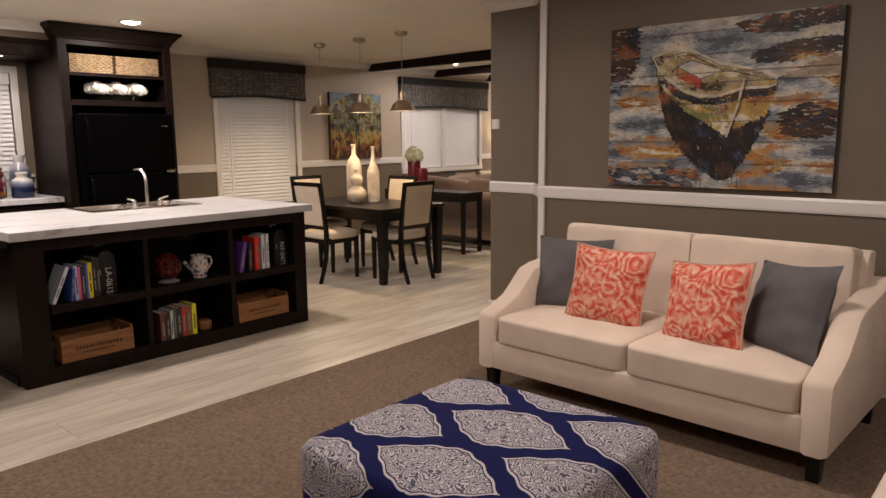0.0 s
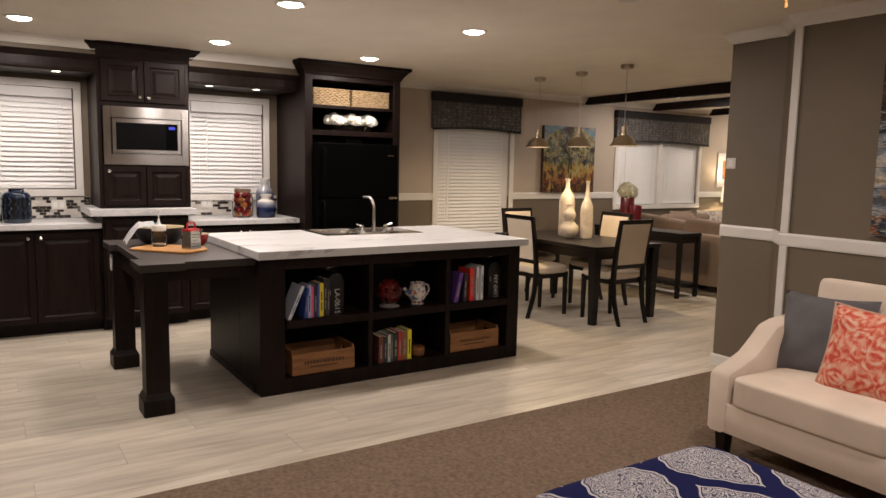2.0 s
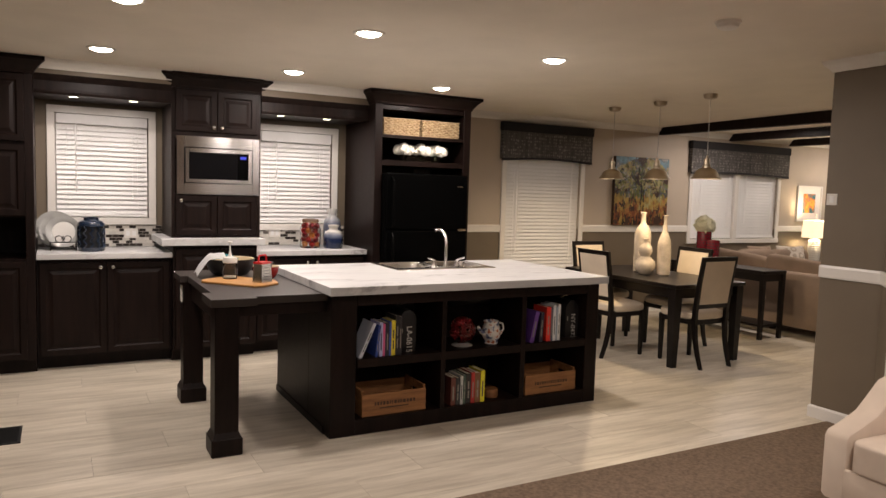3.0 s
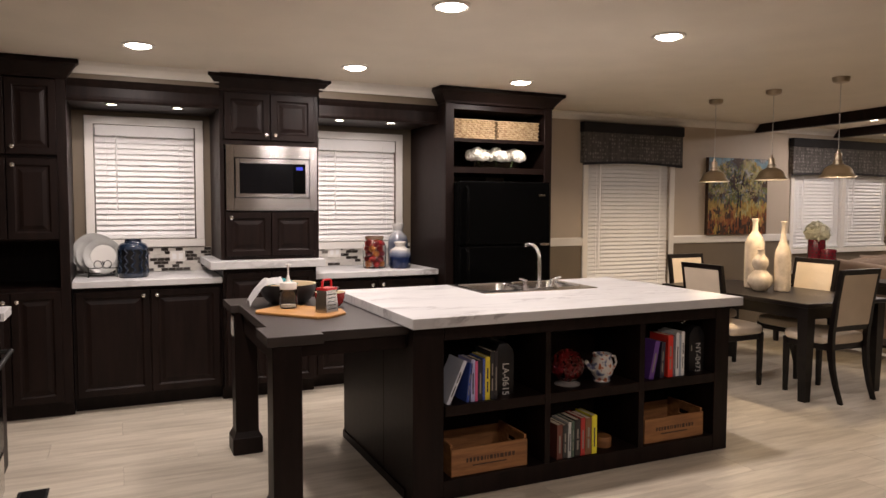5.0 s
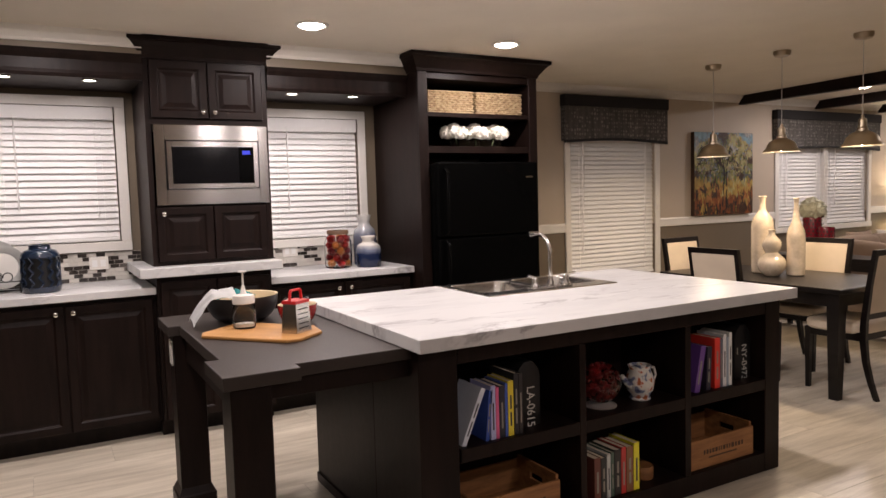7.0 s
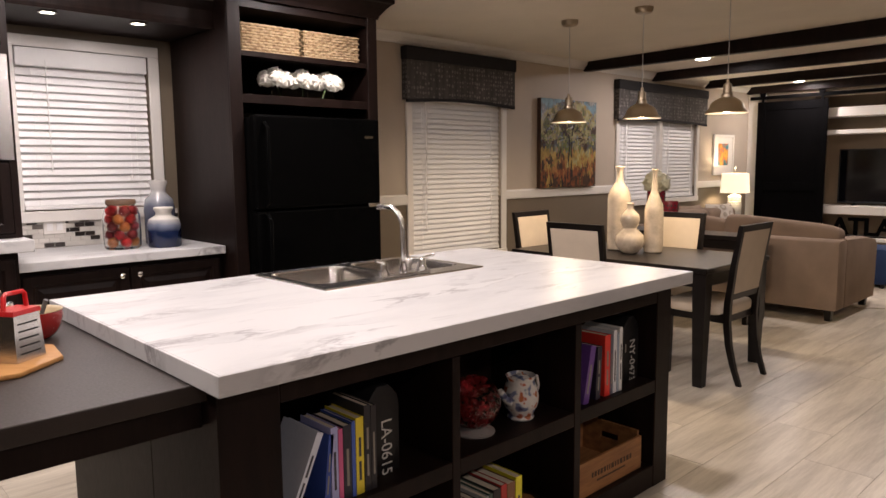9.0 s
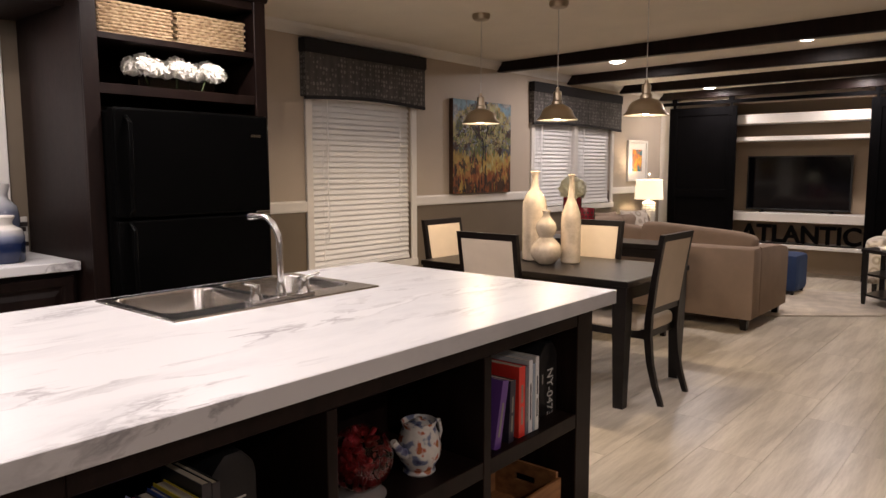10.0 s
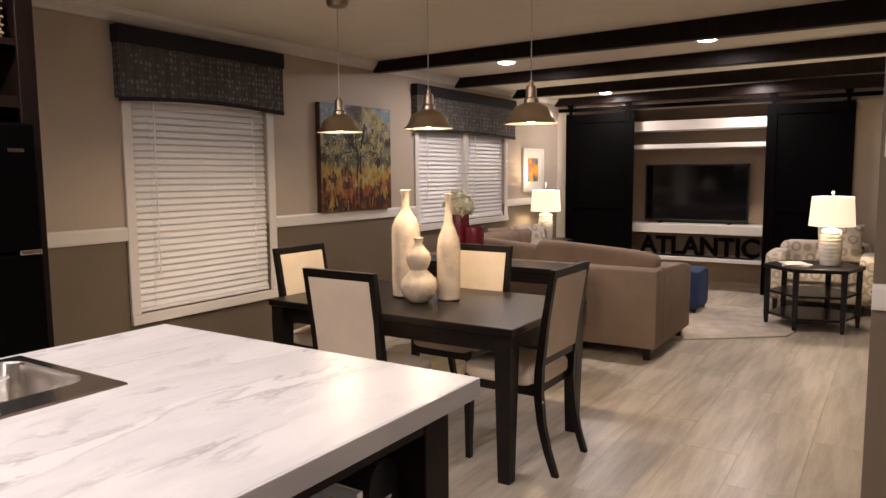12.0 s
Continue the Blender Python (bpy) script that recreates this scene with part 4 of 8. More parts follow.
def dining_chair():
    ob = thing("dining_chair", (0, 0, 0), "black wooden dining chair with cream padded back and seat", "chair", "chairs round the dining table")
    bm = bmesh.new()
    soft(bm, (0, -0.015, 0.465), (0.225, 0.22, 0.045), 5, 10, 0.02)
    part("seat", bm, CHAIRFAB, ob, "cream fabric seat cushion", True)
    part("seat_frame", boxes(((-0.205, -0.205, 0.385), (0.205, -0.18, 0.445)), ((-0.205, -0.18, 0.385), (-0.18, 0.19, 0.445)), ((0.18, -0.18, 0.385), (0.205, 0.19, 0.445)), ((-0.18, 0.165, 0.385), (0.18, 0.19, 0.445)), bev=0.003), BLACKWOOD, ob)
    for s in (-1, 1):
        part("front_leg", post(bmesh.new(), [(s * 0.192, -0.192, 0, 0.028, 0.028), (s * 0.192, -0.192, 0.3, 0.036, 0.036), (s * 0.192, -0.192, 0.44, 0.038, 0.038)]), BLACKWOOD, ob)
        part("back_leg", post(bmesh.new(), [(s * 0.185, 0.285, 0, 0.028, 0.03), (s * 0.188, 0.245, 0.12, 0.03, 0.034), (s * 0.192, 0.215, 0.25, 0.032, 0.038), (s * 0.195, 0.20, 0.40, 0.034, 0.042), (s * 0.198, 0.205, 0.52, 0.034, 0.04), (s * 0.20, 0.235, 0.76, 0.032, 0.034), (s * 0.202, 0.275, 1.0, 0.03, 0.03)]), BLACKWOOD, ob)
    def slab(z0, z1, w, t, off=0.0):
        def yy(z):
            return 0.205 + 0.03 * (z - 0.52) / 0.24 if z < 0.76 else 0.235 + 0.04 * (z - 0.76) / 0.24
        bmx = bmesh.new()
        k = max(2, int((z1 - z0) / 0.06))
        post(bmx, [(0, yy(z0 + (z1 - z0) * i / k) + off, z0 + (z1 - z0) * i / k, w, t) for i in range(k + 1)])
        return bmx
    part("top_rail", slab(0.965, 1.005, 0.434, 0.03), BLACKWOOD, ob)
    part("lower_rail", slab(0.535, 0.575, 0.37, 0.026), BLACKWOOD, ob)
    part("backrest", slab(0.575, 0.965, 0.37, 0.034), CHAIRFAB, ob, "cream padded back panel")
    return ob


chair = dining_chair()
CHAIRS = [(-5.62, 4.90, 180), (-5.03, 5.342, -90), (-6.35, 5.40, 90), (-5.64, 5.74, 0)]
chair.matrix_basis = pose(CHAIRS[0][0], CHAIRS[0][1], 0, 0, 0, CHAIRS[0][2])
for x, y, a in CHAIRS[1:]:
    copy_thing(chair, pose(x, y, 0, 0, 0, a))

# tall ceramic vases
VASES = [(-5.80, 5.42, [(0, 0), (0.07, 0), (0.082, 0.01), (0.085, 0.1), (0.085, 0.36), (0.081, 0.405), (0.064, 0.45), (0.038, 0.485), (0.025, 0.51), (0.022, 0.58), (0.034, 0.61), (0.03, 0.615), (0.018, 0.58), (0, 0.4)], "tall cream glazed bottle vase with a narrow neck"),
         (-5.63, 5.30, [(0, 0), (0.05, 0), (0.06, 0.008), (0.095, 0.05), (0.105, 0.09), (0.095, 0.13), (0.062, 0.165), (0.046, 0.18), (0.062, 0.21), (0.07, 0.24), (0.062, 0.275), (0.035, 0.305), (0.022, 0.325), (0.024, 0.345), (0.03, 0.355), (0.026, 0.358), (0.015, 0.33), (0, 0.3)], "cream glazed double-gourd vase"),
         (-5.53, 5.45, [(0, 0), (0.058, 0), (0.066, 0.008), (0.067, 0.15), (0.067, 0.29), (0.06, 0.345), (0.04, 0.395), (0.024, 0.44), (0.016, 0.54), (0.018, 0.58), (0.024, 0.592), (0.02, 0.595), (0.012, 0.55), (0, 0.4)], "slim cream glazed bottle vase")]
for x, y, prof, label in VASES:
    bm = bmesh.new()
    lathe(bm, prof, (x, y, 0.7505), 36)
    solid("vase", bm, CERAMIC, label, "vase", smooth=True, group="vases on the dining table")

# pendants
def pendant(x, y):
    z, zr = zc(x), 1.697
    ob = thing("pendant_lamp", (x, y, z), "aged nickel barn-style pendant lamp, lit, hanging from ceiling", "pendant lamp", "pendant lamps over the table")
    bm = bmesh.new()
    lathe(bm, [(0, -0.046), (0.02, -0.046), (0.052, -0.038), (0.062, -0.022), (0.064, 0.006)], (x, y, z), 24)
    part("canopy", bm, NICKEL, ob, "", True)
    bm = bmesh.new()
    tube(bm, [(x, y, z - 0.02), (x, y, zr + 0.20)], 0.0028, 8)
    part("cord", bm, mat_cord, ob, "pale hanging cord", True)
    bm = bmesh.new()
    lathe(bm, [(0, 0.215), (0.01, 0.213), (0.012, 0.19), (0.024, 0.185), (0.027, 0.175), (0.027, 0.13), (0.036, 0.122), (0.037, 0.10)], (x, y, zr), 24)
    part("socket", bm, NICKEL, ob, "", True)
    bm = bmesh.new()
    lathe(bm, [(0.03, 0.105), (0.045, 0.10), (0.08, 0.082), (0.10, 0.06), (0.108, 0.035), (0.116, 0.022), (0.132, 0.008), (0.134, 0.0), (0.130, 0.002), (0.112, 0.018), (0.104, 0.034), (0.096, 0.056), (0.077, 0.077), (0.044, 0.094), (0.03, 0.098)], (x, y, zr), 36)
    part("shade", bm, NICKEL, ob, "domed metal shade with a flared rim", True)
    bm = bmesh.new()
    lathe(bm, [(0, 0.004), (0.02, 0.008), (0.031, 0.03), (0.028, 0.055), (0.014, 0.085), (0.012, 0.1)], (x, y, zr), 18)
    b = part("bulb", bm, BULB, ob, "", True)
    disc_lamp("pendant_light", x, y, zr + 0.001, PEND_W, 0.06, GOLD)
    bm = bmesh.new()
    lathe(bm, [(0.1285, 0.0015), (0.1105, 0.0165), (0.1025, 0.0325), (0.0945, 0.0545), (0.0755, 0.0755), (0.043, 0.0925), (0.02, 0.096)], (x, y, zr), 36)
    part("shade_lining", bm, ENAMEL, ob, "white enamel lining", True)


mat_cord = mat("white_cord", (0.55, 0.53, 0.5), 0.5, bump=0)
for x, y in ((-6.184, 5.308), (-5.594, 5.357), (-4.98, 5.354)):
    pendant(x, y)

# ---------- sofa of the sitting room ----------
def cream_sofa(name, m, w, label, pillows=True):
    """A two-cushion sofa with scooped arms; origin at the floor, front towards -y."""
    ob = thing(name, (0, 0, 0), label, "sofa")
    d = 1.0
    hw = w / 2
    bm = bmesh.new()
    box(bm, (-hw + 0.11, -d / 2 + 0.004, 0.13), (hw - 0.11, d / 2 - 0.04, 0.288), 0.012, 2)
    part("base", bm, CREAM, ob, "", True)
    bm = bmesh.new()
    prism(bm, [(d / 2 - 0.30, 0.30), (d / 2 - 0.04, 0.20), (d / 2, 0.86), (d / 2 - 0.10, 0.87), (d / 2 - 0.14, 0.84)], "x", -hw + 0.10, hw - 0.10, 0.02)
    part("back", bm, CREAM, ob, "", True)
    for s in (-1, 1):
        prof = [(-d / 2, 0.13), (-d / 2, 0.42), (-d / 2 + 0.02, 0.45), (-d / 2 + 0.10, 0.475), (-d / 2 + 0.22, 0.52), (-d / 2 + 0.30, 0.585), (-d / 2 + 0.38, 0.655), (-d / 2 + 0.48, 0.68), (-d / 2 + 0.60, 0.69), (d / 2 - 0.14, 0.72), (d / 2 - 0.04, 0.74), (d / 2 - 0.02, 0.13)]
        bm = bmesh.new()
        a, b = (s * hw, s * (hw - 0.13))
        prism(bm, prof, "x", min(a, b), max(a, b), 0.034)
        part("arm", bm, CREAM, ob, "scooped padded arm", True)
        bm = bmesh.new()
        sw = (hw - 0.132) / 2
        soft(bm, (s * sw, -0.095, 0.358), (sw - 0.001, 0.41, 0.08), 15, 20, 0.016)
        part("seat_cushion", bm, CREAM, ob, "", True)
        bm = bmesh.new()
        soft(bm, (s * sw, 0.285, 0.655), (sw - 0.001, 0.11, 0.242), 18, 18, 0.0, Matrix.Rotation(radians(-8), 3, "X"))
        part("back_cushion", bm, CREAM, ob, "", True)
        for y in (-d / 2 + 0.07, d / 2 - 0.09):
            part("foot", post(bmesh.new(), [(s * (hw - 0.07), y, 0.0, 0.05, 0.05), (s * (hw - 0.07), y, 0.132, 0.065, 0.065)]), BLACKWOOD, ob, "dark tapered wooden foot")
    ob.matrix_basis = m
    return ob


def carpet_top():
    return 0.006


cream_sofa("sofa", pose(-1.465, 3.79, carpet_top(), 0, 0, -2), 1.87, "cream upholstered sofa with scooped arms on carpet")
# a second cream seat whose scooped arm shows beside the sofa
cream_sofa("loveseat", pose(0.24, 2.25, carpet_top(), 0, 0, -90), 1.4, "cream upholstered loveseat beside the sofa on carpet")


def paisley(name):
    m = bpy.data.materials.new(name)
    m.use_nodes = True
    n, l = m.node_tree.nodes, m.node_tree.links
    b = n["Principled BSDF"]
    b.inputs["Roughness"].default_value = 0.8
    tc = n.new("ShaderNodeTexCoord")
    w = n.new("ShaderNodeTexNoise")
    w.inputs["Scale"].default_value, w.inputs["Detail"].default_value = 7, 2
    l.new(tc.outputs["Object"], w.inputs["Vector"])
    va = n.new("ShaderNodeVectorMath")
    va.operation = "MULTIPLY_ADD"
    va.inputs[1].default_value = (0.16, 0.16, 0.16)
    l.new(w.outputs[1], va.inputs[0])
    l.new(tc.outputs["Object"], va.inputs[2])
    v = n.new("ShaderNodeTexVoronoi")
    v.feature = "F1"
    v.inputs["Scale"].default_value = 7.5
    l.new(va.outputs[0], v.inputs["Vector"])
    s = n.new("ShaderNodeMath")
    s.operation = "MULTIPLY"
    s.inputs[1].default_value = 26
    l.new(v.outputs["Distance"], s.inputs[0])
    sn = n.new("ShaderNodeMath")
    sn.operation = "SINE"
    l.new(s.outputs[0], sn.inputs[0])
    f = n.new("ShaderNodeTexNoise")
    f.inputs["Scale"].default_value, f.inputs["Detail"].default_value = 34, 5
    l.new(va.outputs[0], f.inputs["Vector"])
    ad = n.new("ShaderNodeMath")
    ad.operation = "MULTIPLY_ADD"
    ad.inputs[1].default_value = 9.5
    l.new(f.outputs[0], ad.inputs[0])
    l.new(sn.outputs[0], ad.inputs[2])
    r = n.new("ShaderNodeValToRGB")
    e = r.color_ramp.elements
    e[0].position, e[0].color = 0.10, (0.46, 0.05, 0.028, 1)
    e[1].position, e[1].color = 0.97, (0.64, 0.42, 0.32, 1)
    e.new(0.35).color = (0.56, 0.11, 0.06, 1)
    e.new(0.55).color = (0.60, 0.22, 0.14, 1)
    e.new(0.78).color = (0.62, 0.33, 0.23, 1)
    mr = n.new("ShaderNodeMapRange")
    mr.inputs[1].default_value, mr.inputs[2].default_value = 2.6, 6.9
    l.new(ad.outputs[0], mr.inputs[0])
    l.new(mr.outputs[0], r.inputs[0])
    l.new(r.outputs[0], b.inputs["Base Color"])
    bp = n.new("ShaderNodeBump")
    bp.inputs["Strength"].default_value, bp.inputs["Distance"].default_value = 0.3, 0.002
    l.new(f.outputs[0], bp.inputs["Height"])
    l.new(bp.outputs[0], b.inputs["Normal"])
    return m


PAISLEY = paisley("orange_paisley")
PIPING = mat("pale_piping", (0.55, 0.33, 0.24), 0.8)


def pillow(m, w, h, t, material, label, seed, piping=None):
    ob = thing("throw_pillow", (0, 0, 0), label, "pillow", "pillows on the cream sofa")
    part("cover", pillow_mesh(bmesh.new(), w, h, t, seed=seed), material, ob, "", True)
    if piping:
        st = [i / 12 * 2 - 1 for i in range(13)]
        def edge(u, v):
            p = 1 - 0.085 * (1 - u * u) * abs(v) ** 3 - 0.085 * (1 - v * v) * abs(u) ** 3
            return (u * w / 2 * p, 0, v * h / 2 * p)
        ring = [edge(s, -1) for s in st] + [edge(1, s) for s in st[1:]] + [edge(-s, 1) for s in st[1:]] + [edge(-1, -s) for s in st[1:]]
        part("piping", tube(bmesh.new(), ring, 0.006, 6), piping, ob, "", True)
    ob.matrix_basis = m


# ---------- ottoman with a printed cover ----------
def medallion(name):
    """Navy cloth with staggered pale ogee medallions filled with scrolls."""
    m = bpy.data.materials.new(name)
    m.use_nodes = True
    n, l = m.node_tree.nodes, m.node_tree.links
    b = n["Principled BSDF"]
    b.inputs["Roughness"].default_value = 0.95
    b.inputs["Specular IOR Level"].default_value = 0.1
    def math_(op, a, bb=None, c=None):
        q = n.new("ShaderNodeMath")
        q.operation = op
        for k, s in enumerate((a, bb, c)):
            if s is None:
                continue
            if isinstance(s, (int, float)):
                q.inputs[k].default_value = s
            else:
                l.new(s, q.inputs[k])
        return q.outputs[0]
    tc = n.new("ShaderNodeTexCoord")
    sp = n.new("ShaderNodeSeparateXYZ")
    l.new(tc.outputs["Object"], sp.inputs[0])
    zoff = math_("SUBTRACT", 0.46, sp.outputs[2])
    U = math_("ADD", sp.outputs[0], math_("MULTIPLY", zoff, 0.0))
    V = math_("SUBTRACT", sp.outputs[1], zoff)
    PU, PV = 0.728, 0.375
    def cell(du, dv):
        u = math_("MULTIPLY", math_("SUBTRACT", math_("FRACT", math_("ADD", math_("DIVIDE", U, PU), du)), 0.5), PU)
        v = math_("MULTIPLY", math_("SUBTRACT", math_("FRACT", math_("ADD", math_("DIVIDE", V, PV), dv)), 0.5), PV)
        t = math_("DIVIDE", math_("ABSOLUTE", u), 0.247)
        tt = math_("MINIMUM", t, 1.0)
        # half width of the ogee: rounded body drawn to a point
        hw = math_("MULTIPLY", 0.152, math_("POWER", math_("SUBTRACT", 1.0, math_("POWER", tt, 1.7)), 1.15))
        hw = math_("ADD", hw, math_("MULTIPLY", 0.005, math_("SINE", math_("MULTIPLY", t, 19.0))))
        hw = math_("SUBTRACT", hw, math_("MULTIPLY", math_("GREATER_THAN", t, 1.0), 0.1))
        return math_("SUBTRACT", hw, math_("ABSOLUTE", v)), u, v
    d1, u1, v1 = cell(0.2555, -0.02)
    d2, u2, v2 = cell(0.7555, 0.48)
    d = math_("MAXIMUM", d1, d2)
    inside = math_("GREATER_THAN", d, 0.0)
    rim = math_("LESS_THAN", math_("ABSOLUTE", math_("SUBTRACT", d, 0.006)), 0.0035)
    groove = math_("LESS_THAN", math_("ABSOLUTE", math_("SUBTRACT", d, 0.014)), 0.003)
    w = n.new("ShaderNodeTexNoise")
    w.inputs["Scale"].default_value, w.inputs["Detail"].default_value = 14, 2
    l.new(tc.outputs["Object"], w.inputs["Vector"])
    va = n.new("ShaderNodeVectorMath")
    va.operation = "MULTIPLY_ADD"
    va.inputs[1].default_value = (0.09, 0.09, 0.09)
    l.new(w.outputs[1], va.inputs[0])
    l.new(tc.outputs["Object"], va.inputs[2])
    vo = n.new("ShaderNodeTexVoronoi")
    vo.inputs["Scale"].default_value = 30
    l.new(va.outputs[0], vo.inputs["Vector"])
    sc = math_("GREATER_THAN", math_("SINE", math_("MULTIPLY", vo.outputs["Distance"], 30.0)), 0.1)
    sc = math_("MULTIPLY", sc, math_("GREATER_THAN", d, 0.018))
    pale = math_("MULTIPLY", inside, math_("SUBTRACT", 1.0, math_("MAXIMUM", groove, math_("MULTIPLY", sc, 0.85))))
    pale = math_("MAXIMUM", pale, rim)
    fz = n.new("ShaderNodeTexNoise")
    fz.inputs["Scale"].default_value = 260
    l.new(tc.outputs["Object"], fz.inputs["Vector"])
    mx = n.new("ShaderNodeMix")
    mx.data_type = "RGBA"
    mx.inputs[6].default_value, mx.inputs[7].default_value = (0.009, 0.011, 0.058, 1), (0.47, 0.445, 0.44, 1)
    l.new(math_("MULTIPLY", pale, math_("ADD", 0.75, math_("MULTIPLY", fz.outputs[0], 0.4))), mx.inputs[0])
    l.new(mx.outputs[2], b.inputs["Base Color"])
    bp = n.new("ShaderNodeBump")
    bp.inputs["Strength"].default_value, bp.inputs["Distance"].default_value = 0.3, 0.002
    l.new(fz.outputs[0], bp.inputs["Height"])
    l.new(bp.outputs[0], b.inputs["Normal"])
    return m


ott = thing("ottoman", (-1.345, 2.005, 0.006), "square ottoman in navy cloth with pale medallion print", "ottoman")
bm = bmesh.new()
soft(bm, (-1.34, 2.005, 0.285), (0.457, 0.457, 0.175), 12, 18, 0.015)
part("cushion", bm, medallion("navy_medallion_cloth"), ott, "navy and pale grey printed cover", True)
for sx in (-1, 1):
    for sy in (-1, 1):
        part("foot", post(bmesh.new(), [(-1.345 + sx * 0.37, 2.005 + sy * 0.37, 0.006, 0.05, 0.05), (-1.345 + sx * 0.37, 2.005 + sy * 0.37, 0.13, 0.06, 0.06)]), BLACKWOOD, ott, "dark wooden foot")

# pillows on the cream sofa
pillow(pose(-2.10, 3.84, 0.625, -20, 0, 14), 0.46, 0.46, 0.17, GREYFAB, "charcoal grey throw pillow leaning on the sofa", 1)
pillow(pose(-1.77, 3.66, 0.622, -18, 2, 4), 0.45, 0.45, 0.17, PAISLEY, "orange paisley throw pillow with pale piping", 2, PIPING)
pillow(pose(-1.215, 3.62, 0.612, -20, -6, -12), 0.45, 0.45, 0.17, PAISLEY, "orange paisley throw pillow with pale piping", 3, PIPING)
pillow(pose(-0.86, 3.70, 0.632, -22, -6, -30), 0.47, 0.47, 0.17, GREYFAB, "charcoal grey throw pillow leaning on the sofa", 4)


# ---------- shaded materials for prints and paintings ----------
def ramp_mat(name, stops, scale, stretch=(1, 1, 1), detail=6, warp=0.0, rough=0.6, grad=None, gain=1.0, bump=0.3, lines=()):
    """Noise run through a colour ramp; grad=(axis, from, to, weight) adds a slope along an axis; lines: heights of dark joints."""
    m = bpy.data.materials.new(name)
    m.use_nodes = True
    n, l = m.node_tree.nodes, m.node_tree.links
    b = n["Principled BSDF"]
    b.inputs["Roughness"].default_value = rough
    tc, mp, no = n.new("ShaderNodeTexCoord"), n.new("ShaderNodeMapping"), n.new("ShaderNodeTexNoise")
    mp.inputs["Scale"].default_value = stretch
    l.new(tc.outputs["Object"], mp.inputs[0])
    no.inputs["Scale"].default_value, no.inputs["Detail"].default_value, no.inputs["Distortion"].default_value = scale, detail, warp
    l.new(mp.outputs[0], no.inputs["Vector"])
    st = n.new("ShaderNodeMapRange")
    st.inputs[1].default_value, st.inputs[2].default_value = 0.5 - 0.22 / gain, 0.5 + 0.22 / gain
    l.new(no.outputs[0], st.inputs[0])
    val = st.outputs[0]
    sx = n.new("ShaderNodeSeparateXYZ")
    l.new(tc.outputs["Object"], sx.inputs[0])
    if grad:
        g = n.new("ShaderNodeMapRange")
        g.inputs[1].default_value, g.inputs[2].default_value = grad[1], grad[2]
        l.new(sx.outputs["XYZ".index(grad[0])], g.inputs[0])
        mx = n.new("ShaderNodeMix")
        mx.inputs[0].default_value = grad[3]
        l.new(val, mx.inputs[2])
        l.new(g.outputs[0], mx.inputs[3])
        val = mx.outputs[0]
    r = n.new("ShaderNodeValToRGB")
    e = r.color_ramp.elements
    e[0].position, e[0].color = stops[0][0], (*stops[0][1], 1)
    e[1].position, e[1].color = stops[-1][0], (*stops[-1][1], 1)
    for p, c in stops[1:-1]:
        e.new(p).color = (*c, 1)
    l.new(val, r.inputs[0])
    out = r.outputs[0]
    for h in lines:
        d = n.new("ShaderNodeMath")
        d.operation = "COMPARE"
        d.inputs[1].default_value, d.inputs[2].default_value = h, 0.0022
        l.new(sx.outputs[2], d.inputs[0])
        k = n.new("ShaderNodeMix")
        k.data_type = "RGBA"
        k.inputs[7].default_value = (0.03, 0.02, 0.015, 1)
        l.new(d.outputs[0], k.inputs[0])
        l.new(out, k.inputs[6])
        out = k.outputs[2]
    l.new(out, b.inputs["Base Color"])
    if bump:
        f = n.new("ShaderNodeTexNoise")
        f.inputs["Scale"].default_value = 180
        l.new(tc.outputs["Object"], f.inputs["Vector"])
        bp = n.new("ShaderNodeBump")
        bp.inputs["Strength"].default_value, bp.inputs["Distance"].default_value = bump, 0.002
        l.new(f.outputs[0], bp.inputs["Height"])
        l.new(bp.outputs[0], b.inputs["Normal"])
    return m


